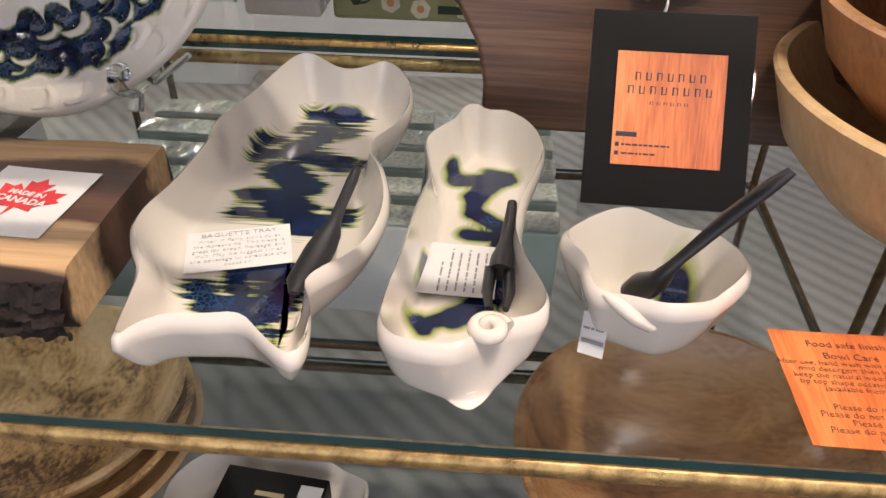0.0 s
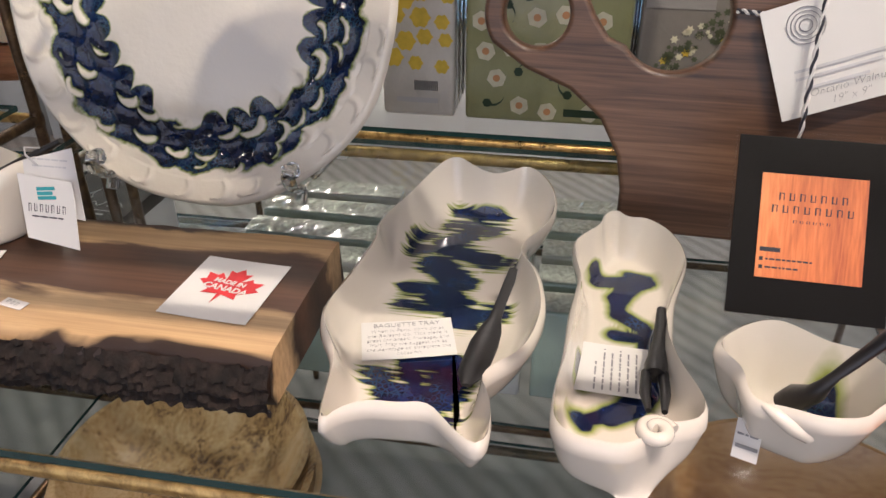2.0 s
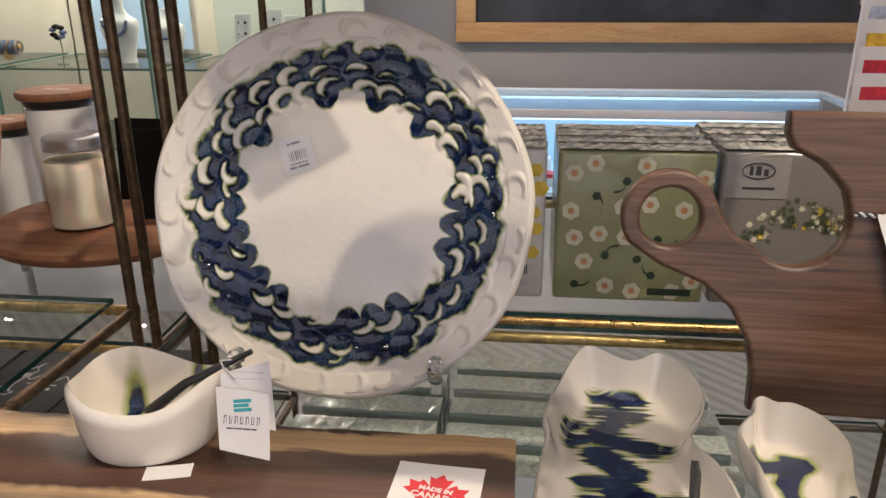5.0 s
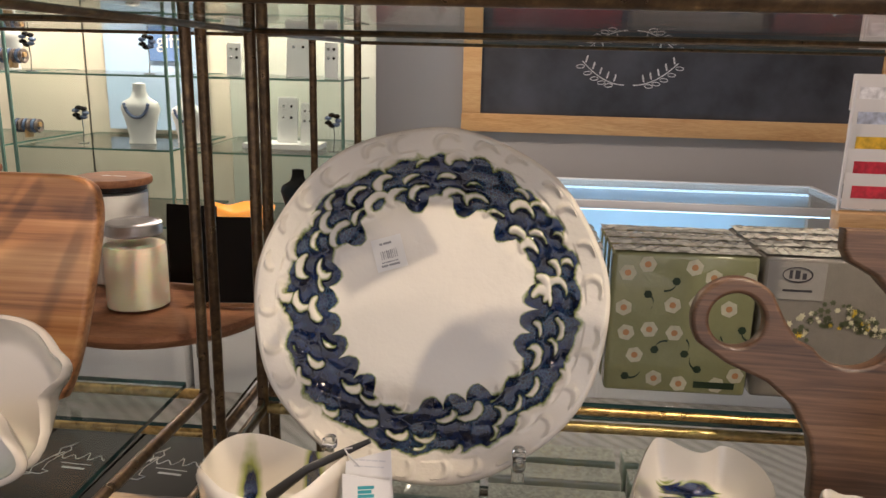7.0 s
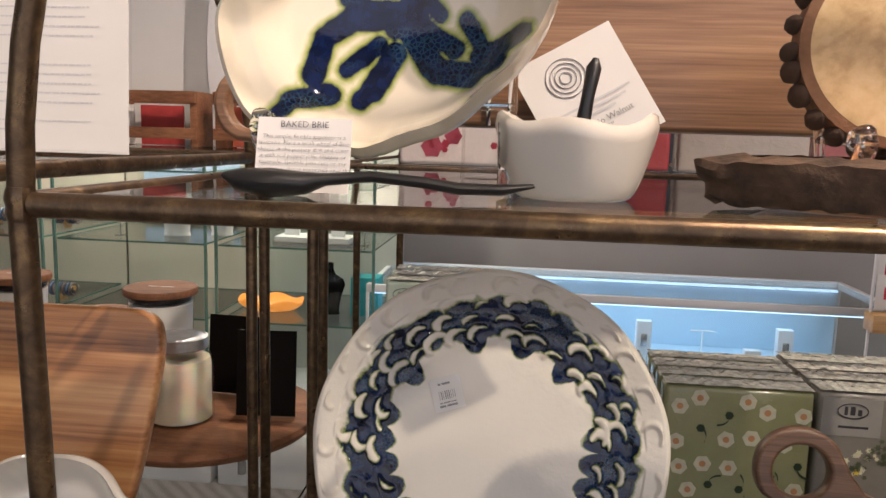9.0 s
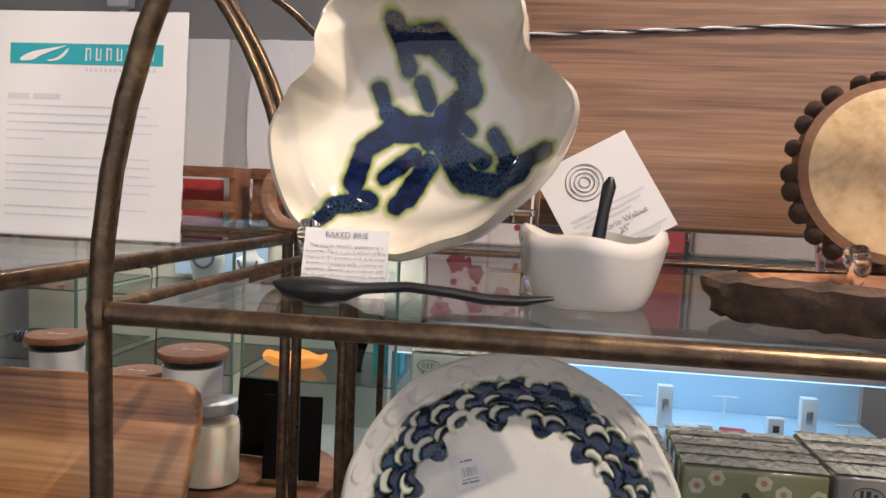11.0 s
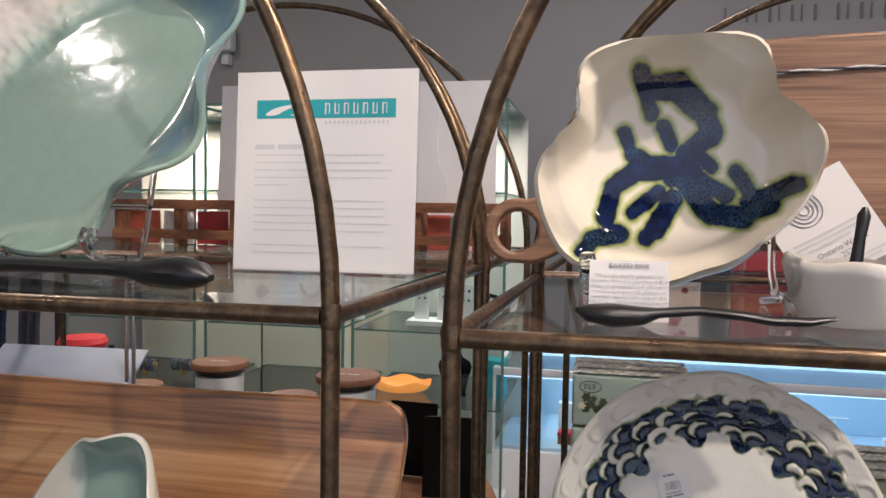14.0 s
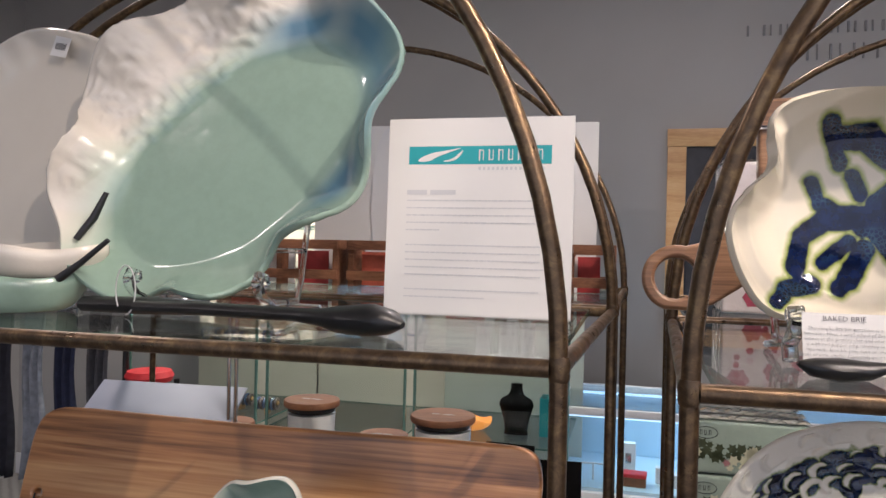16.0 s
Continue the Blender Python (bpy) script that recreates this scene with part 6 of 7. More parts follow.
def napkin_pack(label_text, x0, w, h, y, thick, z, mat, style="", seed=0, crown=True):
    root = thing("napkin_pack", label_text, "napkins", pose(x0 + w / 2, y, z, random.Random(seed).uniform(-1.5, 0.5), 0, random.Random(seed + 1).uniform(-1.2, 1.2)), "packs of paper napkins")
    bm = box_bm(-w / 2, w / 2, 0, thick, 0, h, 0.006, 3)
    part("folded_napkin", bm, mat, root)
    rnd = random.Random(seed)
    if crown:
        verts, faces, n, m = [], [], 26, 4
        for k in range(n + 1):
            for j in range(m):
                verts.append((-w / 2 + w * k / n, thick * j / (m - 1), h + 0.0022 + 0.0028 * rnd.random() * (1 if 0 < j < m - 1 else 0.4)))
        for k in range(n):
            for j in range(m - 1):
                a = k * m + j
                faces.append((a, a + m, a + m + 1, a + 1))
        raw("wrapper_fold", verts, faces, M_FILM_GLINT, root, "crinkled wrapper top painted pale for its highlights", False)
    if style == "daisy":
        spots, tries = [], 0
        while len(spots) < 34 and tries < 3000:
            tries += 1
            p = (rnd.uniform(-w / 2 + 0.012, w / 2 - 0.012), rnd.uniform(0.012, h - 0.012))
            if all(math.hypot(p[0] - q[0], p[1] - q[1]) > 0.026 for q in spots):
                spots.append(p)
        pale = [p for k, p in enumerate(spots) if k % 3]
        pv, pf = flat_discs([(0, 0, 0.0105, 0.08)], 18)
        hv, hf = flat_discs([(0, 0, 0.0042, 0)], 12)
        for x, z_ in pale:
            fl = raw("flower_print", pv, [q[::-1] for q in pf], M_PETAL, root, "", False, pose(x, -0.0006, z_, 0, rnd.uniform(0, 60), 0))
            raw("flower_heart", hv, [q[::-1] for q in hf], M_HEART, fl, "", False, pose(0, -0.0003, 0))
        sv_, sf_ = flat_discs([(0, 0, 0.0052, 0.1)], 14)
        for x, z_ in [p for p in spots if p not in pale]:
            raw("bud_print", sv_, [q[::-1] for q in sf_], M_STEM, root, "", False, pose(x, -0.0008, z_))
        for x, z_ in [p for p in spots if p not in pale]:
            sg, a0, v, f = rnd.choice((-1, 1)), rnd.uniform(0, 6.28), [], []
            for q in range(8):
                u = q / 7
                cx_, cz_ = x + sg * 0.020 * u * math.cos(a0 + u), z_ + 0.020 * u * math.sin(a0 + u)
                v += [(cx_, -0.0008, cz_ - 0.0014), (cx_ + 0.0006, -0.0008, cz_ + 0.0014)]
                if q:
                    f.append((len(v) - 4, len(v) - 2, len(v) - 1, len(v) - 3))
            raw("stem_print", v, f, M_STEM, root, "", False)
        bars([(-0.062 + w / 2 - 0.005, 0.014, 0.052, 0.009)], M_STEM, root, pose(0, -0.0010, 0, 90, 0, 0))
    if style == "lemon":
        its = [(-w / 2 + 0.016 + 0.027 * (k % 3) + 0.010 * (k // 3 % 2) + rnd.uniform(-0.005, 0.005), 0.066 + 0.025 * (k // 3) + rnd.uniform(-0.006, 0.006), rnd.uniform(0.007, 0.0115), 0.14) for k in range(15)]
        v, f = flat_discs([i for i in its if abs(i[0]) < w / 2 - 0.006 and i[1] < h - 0.012], 16)
        raw("lemon_print", [(a * 1.0, -0.0007, c) for a, _, c in v], [q[::-1] for q in f], M_LEMON, root, "", False)
        bars([(-0.004 + k * 0.0024, 0.038, 0.0013, 0.012) for k in range(12)], M_INK, root, pose(0.0, -0.0009, 0, 90, 0, 0), "barcode")
        bars([(-0.026, 0.020, 0.05, 0.006)], M_GREYINK, root, pose(0, -0.0008, 0, 90, 0, 0))
    if style == "meadow":
        slab("header", [[(-w / 2 + 0.004, 0.135), (-w / 2 + 0.075, 0.135), (-w / 2 + 0.075, h - 0.006), (-w / 2 + 0.004, h - 0.006)]], 0.0006, M_NAP_HEAD, root, "pale grey header label", 0.0001, pose(0, -0.0006, 0, 90, 0, 0))
        tube("logo_shape", [(-w / 2 + 0.040 + 0.018 * math.cos(a * 0.3), -0.0016, 0.168 + 0.0095 * math.sin(a * 0.3)) for a in range(21)], 0.0007, M_INK, root, seg=4, closed=True)
        bars([(-w / 2 + 0.030, 0.168, 0.004, 0.011), (-w / 2 + 0.037, 0.168, 0.006, 0.011), (-w / 2 + 0.046, 0.166, 0.005, 0.008), (-w / 2 + 0.024, 0.147, 0.036, 0.003)], M_INK, root, pose(0, -0.0012, 0, 90, 0, 0), "logo_shape")
        for nm, mat_, cnt, rr in (("leaf_print", M_SPRIG, 80, 0.0042), ("blossom_print", M_PETAL, 44, 0.0038), ("yellow_print", M_LEMON, 9, 0.0040)):
            its = []
            for _ in range(cnt):
                t = rnd.random()
                its.append((-w / 2 + 0.02 + (w - 0.03) * t, 0.085 + 0.05 * math.sin(t * 3) * rnd.uniform(0.3, 1) - 0.05 * rnd.random() * (t < 0.3), rr * rnd.uniform(0.5, 1), 0.35))
            v, f = flat_discs(its, 18)
            tagged(raw(nm, [(a, -0.0006 - 0.0003 * (mat_ is not M_STEM), c) for a, _, c in v], [q[::-1] for q in f], mat_, root, "", False), kind="stuff")
    if style == "sprig":
        tube("logo_shape", [(-w / 2 + 0.030 + 0.018 * math.cos(a * 0.3), -0.0014, h - 0.020 + 0.0095 * math.sin(a * 0.3)) for a in range(21)], 0.0006, M_INK, root, seg=4, closed=True)
        bars(strokes(-w / 2 + 0.020, h - 0.020, 0.0070, 0.0085, 3), M_INK, root, pose(0, -0.0012, 0, 90, 0, 0), "logo_shape")
        for nm, mat_, cnt, rr in (("leaf_print", M_SPRIG, 34, 0.0085), ("blossom_print", M_PETAL, 14, 0.0090), ("rose_print", M_ROSE, 4, 0.0100)):
            v, f = flat_discs([(rnd.uniform(-w / 2 + 0.015, w / 2 - 0.015), rnd.uniform(0.012, h - 0.038), rr * rnd.uniform(0.5, 1), 0.3) for _ in range(cnt)], 18)
            tagged(raw(nm, [(a, -0.0006 - 0.0003 * (mat_ is not M_SPRIG), c) for a, _, c in v], [q[::-1] for q in f], mat_, root, "", False), kind="stuff")
    if style == "floral":
        for nm, colr, cnt, rr in (("rose_print", (0.36, 0.06, 0.10), 7, 0.015), ("sprig_print", (0.35, 0.03, 0.06), 22, 0.005)):
            v, f = flat_discs([(rnd.uniform(-w / 2 + 0.02, w / 2 - 0.02), rnd.uniform(0.02, h - 0.06), rr * rnd.uniform(0.7, 1.1), 0.12) for _ in range(cnt)], 18)
            tagged(raw(nm, [(a, -0.0006, c) for a, _, c in v], [q[::-1] for q in f], paint(nm, colr, 0.5, 0.3, 50), root, "", False), kind="stuff")
        tube("logo_shape", [(0.018 * math.cos(a * 0.3), -0.0016, h - 0.03 + 0.0095 * math.sin(a * 0.3)) for a in range(21)], 0.0007, M_INK, root, seg=4, closed=True)
    return root


# opaque pale paint stands in for the highlights on the wrappers' crinkled tops
M_FILM_GLINT = paint("crinkled_film_highlights", (0.52, 0.52, 0.47), 0.12, 0.35, 160, coat=0.8, bumps=0.4, grain=90)
NZ = SHELF + 0.0005
for k in range(4):
    napkin_pack("sage green napkins with white daisies in clear wrap", -0.193, 0.182, 0.188, 0.832 + 0.040 * k, 0.036, NZ, M_NAP_GREEN, "daisy" if k == 0 else "", 10 + k)
for k in range(4):
    napkin_pack("white napkins with yellow lemons in clear wrap", -0.292, 0.086, 0.190, 0.832 + 0.036 * k, 0.033, NZ, M_NAP_WHITE, "lemon" if k == 0 else "", 20 + k)
for k in range(4):
    napkin_pack("grey wood-print napkins with meadow flowers in clear wrap", -0.004, 0.172, 0.190, 0.834 + 0.045 * k, 0.041, NZ, M_NAP_GREY, "meadow" if k == 0 else "", 30 + k)
for tier in range(3):
    for k in range(3):
        napkin_pack("pale green flowered napkins in clear wrap, stacked in tiers", -0.588, 0.190, 0.0870, 1.015 + 0.050 * k, 0.044, NZ + 0.0905 * tier, M_NAP_SEA if k % 2 == 0 else M_NAP_WHITE, "sprig" if k == 0 else "", 140 + tier * 3 + k, tier == 2)
for k in range(3):
    napkin_pack("pale pink napkins with red roses in clear wrap", -0.552, 0.150, 0.225, 0.900 + 0.045 * k, 0.040, UPPER + 0.0005, M_NAP_PINK, "floral" if k == 0 else "", 50 + k)
for k in range(4):
    napkin_pack("red and white printed napkins in clear wrap", -0.36 + 0.175 * k, 0.165, 0.165, 0.905, 0.040, UPPER + 0.0005, napkin_material("red_print_wrap", ((0.30, 0.05, 0.06), (0.34, 0.31, 0.30), (0.26, 0.07, 0.07), (0.22, 0.22, 0.25))[k]), "", 60 + k)
# rows of packs standing on the lowest shelves
for k in range(5):
    for q in range(3):
        napkin_pack("pale green napkins in clear wrap on the lowest shelf", -0.585 + 0.245 * q, 0.23 if q < 2 else 0.18, 0.155, 0.850 + 0.075 * k, 0.050, LOW, (M_NAP_SEA, M_NAP_WHITE, M_NAP_SEA)[(k + q) % 3], "", 80 + k * 3 + q)


# ---- back of the shop: lit counter, chalkboard, cabinets ----
M_CASEMETAL = paint("white_metal_frame", (0.72, 0.74, 0.76), 0.3, 0.03, 6)
M_CASEBACK = paint("pale_blue_lining", (0.50, 0.68, 0.80), 0.6, 0.04, 3)
M_LED, n_, l_, b_ = material("cool_strip_glow")
b_.inputs["Emission Color"].default_value, b_.inputs["Emission Strength"].default_value = (0.45, 0.75, 1.0, 1), 3.0


def showcase(x0, x1, y0, y1, z_top):
    root = thing("glass_showcase", "white glass-topped display counter lit cool inside", "showcase", pose((x0 + x1) / 2, (y0 + y1) / 2, 0))
    hx, hy = (x1 - x0) / 2, (y1 - y0) / 2
    box("plinth", -hx, hx, -hy, hy, 0, 0.46, M_WHITE, root, "white laminate base", 0.004)
    box("deck", -hx + 0.02, hx - 0.02, -hy + 0.02, hy - 0.02, 0.461, 0.475, M_CASEBACK, root, "pale blue display floor", 0.002)
    box("back_panel", -hx + 0.02, hx - 0.02, hy - 0.03, hy - 0.012, 0.4755, z_top - 0.03, M_CASEBACK, root, "pale blue back", 0.002)
    for sx in (-1, 1):
        for sy in (-1, 1):
            box("corner_post", sx * hx - 0.012 * (sx > 0) - 0.0 * sx, sx * hx + 0.012 * (sx < 0), sy * hy - 0.012 * (sy > 0), sy * hy + 0.012 * (sy < 0), 0.4605, z_top - 0.0305, M_CASEMETAL, root, "", 0.001)
    for sy in (-1, 1):
        box("top_rail", -hx, hx, sy * hy - 0.02 * (sy > 0), sy * hy + 0.02 * (sy < 0), z_top - 0.03, z_top, M_CASEMETAL, root, "", 0.002)
        box("side_rail", sy * hx - 0.02 * (sy > 0), sy * hx + 0.02 * (sy < 0), -hy + 0.0205, hy - 0.0205, z_top - 0.03, z_top, M_CASEMETAL, root, "", 0.002)
    box("top_pane", -hx + 0.021, hx - 0.021, -hy + 0.021, hy - 0.021, z_top - 0.012, z_top - 0.004, M_GLASS, root, "clear glass top", 0)
    box("front_pane", -hx + 0.013, hx - 0.013, -hy + 0.002, -hy + 0.007, 0.4765, z_top - 0.031, M_GLASS, root, "clear glass front", 0)
    box("light_strip", -hx + 0.03, hx - 0.03, hy - 0.055, hy - 0.035, z_top - 0.038, z_top - 0.0305, M_LED, root, "cool strip light", 0)
    box("light_strip", -hx + 0.03, hx - 0.03, -hy + 0.022, -hy + 0.034, z_top - 0.038, z_top - 0.0305, M_LED, root, "cool strip light", 0)
    return root


CX0, CX1, CY0, CY1, CZ = -0.96, 0.99, 2.66, 3.22, 0.785
showcase(CX0, CX1, CY0, CY1, CZ)
area_lamp("showcase_light", ((CX0 + CX1) / 2, (CY0 + CY1) / 2, CZ - 0.045), ((CX0 + CX1) / 2, (CY0 + CY1) / 2, 0), 1.7, 4.0, (0.38, 0.70, 1.0), 0.3)
rnd = random.Random(31)
for k in range(13):
    jx, jy = CX0 + 0.14 + k * 0.135, rnd.uniform(CY0 + 0.12, CY1 - 0.14)
    jb = thing("jewellery_stand", "small white jewellery stand in the lit counter", "stand", pose(jx, jy, 0.4755), "jewellery stands")
    hh = rnd.uniform(0.05, 0.17)
    if k % 3:
        box("block", -0.03, 0.03, -0.02, 0.02, 0, hh, M_WHITEPLASTIC, jb, "", 0.004)
        box("trinket", -0.012, 0.012, -0.0235, -0.0205, hh * 0.4, hh * 0.7, M_STEEL if k % 2 else M_WALNUT, jb, "small metal pendant", 0.001)
    else:
        tube("stem", [(0, 0, 0), (0, 0, hh / 2), (0, 0, hh)], 0.004, M_WHITEPLASTIC, jb)
        tube("arm", [(-0.05, 0, hh), (0, 0, hh + 0.002), (0.05, 0, hh)], 0.004, M_WHITEPLASTIC, jb)

for k in range(7):
    bx_ = CX0 + 0.30 + k * 0.17
    tb = thing("trinket_box", "small patterned gift box on the counter's floor", "box", pose(bx_, CY0 + 0.10 + 0.03 * (k % 2), 0.4755, 0, 0, 4 * (k % 3) - 4), "small boxes in the counter")
    box("carton", -0.045, 0.045, -0.03, 0.03, 0, 0.035, M_WHITEPLASTIC if k % 2 else M_LIDWOOD, tb, "", 0.002)
    box("lid", -0.047, 0.047, -0.032, 0.032, 0.0352, 0.05, M_RED if k % 3 == 0 else M_WHITEPLASTIC, tb, "shallow box lid", 0.002)

# chalkboard in a pine frame
M_CHALKBOARD = paint("chalkboard", (0.036, 0.039, 0.048), 0.7, 0.6, 4, bumps=0.05)
M_CHALK = paint("white_chalk", (0.55, 0.55, 0.55), 0.9, 0.3, 90)
cb = thing("chalkboard", "large chalkboard in a pine frame with a chalk wreath", "chalkboard", pose(0.415, Y1 - 0.002, 0.958))
box("slate", -0.87, 0.87, -0.020, 0, 0.08, 0.93, M_CHALKBOARD, cb, "dark dusty writing surface", 0.001)
for z0 in (0.0, 0.925):
    box("frame_rail", -0.955, 0.955, -0.034, -0.0, z0, z0 + 0.083, M_PINE, cb, "knotty pine rail", 0.003)
for s in (-1, 1):
    box("frame_stile", s * 0.911 - 0.042, s * 0.911 + 0.042, -0.033, -0.0, 0.0835, 0.9245, M_PINE, cb, "knotty pine stile", 0.003, pose(0, 0, 0))
for s in (-1, 1):
    tube("chalk_sprig", [(-0.21 + s * (0.02 + 0.19 * u), -0.0215, 0.225 + 0.10 * u * u) for u in (k / 12 for k in range(13))], 0.003, M_CHALK, cb, seg=4)
    for k in range(5):
        u = 0.25 + 0.17 * k
        x_, z_ = -0.21 + s * (0.02 + 0.19 * u), 0.225 + 0.10 * u * u
        for side in (-1, 1):
            a0 = radians(50 + side * 55)
            tube("chalk_leaf", [(x_ + s * (0.021 + 0.018 * math.cos(q * 0.7)) * math.cos(a0), -0.0215, z_ + side * 0.008 + (0.021 + 0.018 * math.cos(q * 0.7)) * math.sin(a0) * 0.8 + 0.008 * math.sin(q * 0.7)) for q in range(9)], 0.0018, M_CHALK, cb, seg=4, closed=True)

# letters on the wall above, as plain bars
wl = thing("wall_lettering", "two lines of dark raised letters on the grey wall", "lettering", pose(0.0, Y1 - 0.001, 0))
M_DARKLET = paint("dark_grey_letters", (0.19, 0.19, 0.195), 0.5)
rnd = random.Random(12)
for count, at, pitch, z0, h in ((13, -0.04, 0.095, 2.27, 0.070), (18, -0.20, 0.070, 2.39, 0.048)):
    for k in range(count):
        x = at + pitch * k
        box("letter", x, x + 0.010, -0.008, 0, z0, z0 + h, M_DARKLET, wl, "", 0.001)
        if k % 4:
            box("letter", x + pitch * 0.42, x + pitch * 0.42 + 0.007, -0.008, 0, z0, z0 + h * rnd.choice((0.6, 1.0, 1.0)), M_DARKLET, wl, "", 0.001)

# security camera
sc = thing("security_camera", "small white security camera with a black lens", "camera", pose(-2.50, Y1 - 0.001, 2.20))
box("bracket", -0.02, 0.02, -0.05, 0, -0.06, 0.0, M_WHITEPLASTIC, sc, "", 0.005)
box("housing", -0.06, 0.06, -0.10, -0.03, 0.0, 0.13, M_WHITEPLASTIC, sc, "", 0.02)
box("lens_face", -0.028, 0.028, -0.104, -0.0985, 0.06, 0.122, M_BLACKCARD, sc, "black lens face", 0.002)

# rack of greeting cards at the counter's end
cr = thing("card_display", "white wire rack with rows of printed greeting cards", "rack", pose(0.86, 2.42, 0.0))
for s in (-0.10, 0.26):
    tube("wire_post", [(s, 0.0, 0.0), (s, 0.0, 0.7), (s, 0.0, 1.24)], 0.005, M_WHITEPLASTIC, cr)
box("wooden_ledge", -0.11, 0.27, -0.05, 0.02, 0.765, 0.825, M_PINE, cr, "pale wooden ledge", 0.003)
for k, colr in enumerate(((0.60, 0.03, 0.05), (0.55, 0.02, 0.04), (0.70, 0.42, 0.03), (0.45, 0.50, 0.60), (0.75, 0.75, 0.75))):
    z0 = 0.835 + 0.078 * k
    cd = part("greeting_card", box_bm(-0.095, 0.255, -0.012 + 0.012 * k, -0.009 + 0.012 * k, z0, z0 + 0.115, 0.0005), M_PAPER, cr, "white printed card")
    box("card_picture", -0.07, 0.23, -0.0135 + 0.012 * k, -0.0122 + 0.012 * k, z0 + 0.035, z0 + 0.075, paint("picture_print", colr, 0.5, 0.35, 40), cd, "coloured printed picture", 0)


# glass cabinets with jewellery at the back left
def cabinet(x0, x1, y0, y1, h, levels, label_text, lining):
    root = thing("glass_cabinet", label_text, "cabinet", pose((x0 + x1) / 2, (y0 + y1) / 2, 0), "tall glass cabinets")
    hx, hy = (x1 - x0) / 2, (y1 - y0) / 2
    box("plinth", -hx, hx, -hy, hy, 0, 0.30, M_WHITE, root, "white base", 0.003)
    box("top", -hx, hx, -hy, hy, h, h + 0.012, M_GLASS_GREEN, root, "green-edged glass top", 0.002)
    box("back", -hx - 0.0145, hx + 0.0145, hy - 0.012, hy - 0.002, 0.3005, h - 0.001, lining, root, "lined back", 0.001)
    for sx in (-1, 1):
        for sy in (-1, 1):
            box("glass_corner", sx * hx - 0.010 * (sx > 0), sx * hx + 0.010 * (sx < 0), sy * hy - 0.010 * (sy > 0), sy * hy + 0.010 * (sy < 0), 0.3005, h - 0.001, M_GLASS_GREEN, root, "", 0.001)
    box("front_pane", -hx + 0.011, hx - 0.011, -hy + 0.002, -hy + 0.006, 0.3005, h - 0.001, M_GLASS, root, "clear glass front", 0)
    for z in levels:
        bm = box_bm(-hx + 0.012, hx - 0.012, -hy + 0.010, hy - 0.014, z, z + 0.007)
        for f in bm.faces:
            f.material_index = 0 if abs(f.normal.z) > 0.5 else 1
        part("shelf", bm, [M_GLASS, M_GLASS_GREEN], root, "green-edged glass shelf", False)
    # added fill under the top to brighten the shelves; no fitting is modelled
    area_lamp("cabinet_fill", ((x0 + x1) / 2, (y0 + y1) / 2, h - 0.03), ((x0 + x1) / 2, (y0 + y1) / 2, 0), 0.07, 15, (1.0, 0.88, 0.72))
    return root


M_GLASS_GREEN = paint("green_glass_edge", (0.10, 0.20, 0.17), 0.12, 0.15, 20)
M_LINING = paint("warm_linen_lining", (0.58, 0.53, 0.44), 0.8, 0.05, 6)
M_LINING_GREEN = paint("pale_green_lining", (0.44, 0.47, 0.42), 0.8, 0.05, 6)
M_BLUECLOTH = paint("light_blue_cloth", (0.40, 0.55, 0.75), 0.8, 0.08, 5, bumps=0.2)
LV = (0.64, 0.925, 1.19, 1.46)
cabinet(-1.50, -0.90, 2.52, 3.10, 1.80, LV, "tall glass cabinet with pale jewellery stands on glass shelves", M_LINING_GREEN)
cabinet(-2.13, -1.53, 2.52, 3.10, 1.80, LV, "tall glass cabinet with blue cloth and necklace busts", M_LINING)
cabinet(-2.78, -2.17, 2.52, 3.10, 1.80, LV, "tall glass cabinet with bracelets and small ornaments", M_LINING)


def bust(x, y, z, s, mat, beads, label_text):
    root = thing("necklace_bust", label_text, "bust", pose(x, y, z), "necklace busts")
    prof = [(0.055, 0.0), (0.050, 0.02), (0.062, 0.08), (0.078, 0.13), (0.070, 0.155), (0.036, 0.175), (0.026, 0.20), (0.026, 0.225), (0.0, 0.23)]
    verts, faces, n = [], [], 32
    for r, z_ in prof:
        verts += [(s * r * math.cos(2 * math.pi * k / n), s * r * 0.45 * math.sin(2 * math.pi * k / n), s * z_) for k in range(n)]
    for k in range(len(prof) - 1):
        for j in range(n):
            faces.append((k * n + j, k * n + (j + 1) % n, (k + 1) * n + (j + 1) % n, (k + 1) * n + j))
    faces.append(tuple(range(n))[::-1])
    raw("form", verts, faces, mat, root)
    if beads:
        for k in range(15):
            a = math.pi * (0.08 + 0.84 * k / 14)
            bx_, bz_ = s * 0.048 * math.cos(a), s * (0.165 - 0.065 * math.sin(a))
            lathe("bead", [(0, -0.007), (0.006, -0.004), (0.0075, 0), (0.006, 0.004), (0, 0.007)], beads, root, "", 10, pose(bx_, -s * 0.036, bz_) @ Matrix.Diagonal((s, s, s, 1)))
    return root


M_BEAD = paint("blue_grey_beads", (0.10, 0.14, 0.24), 0.25, 0.4, 60)
bust(-1.735, 2.72, 0.933, 1.0, M_WHITEPLASTIC, M_BEAD, "white necklace bust with a blue bead necklace")
bust(-1.575, 2.78, 0.933, 0.85, M_WHITEPLASTIC, M_BEAD, "white necklace bust with a blue bead necklace")
bust(-2.30, 2.80, 1.198, 0.9, M_WHITEPLASTIC, None, "plain white necklace bust")
bust(-1.125, 2.72, 0.648, 0.9, M_BLACKCARD, None, "black velvet necklace bust")
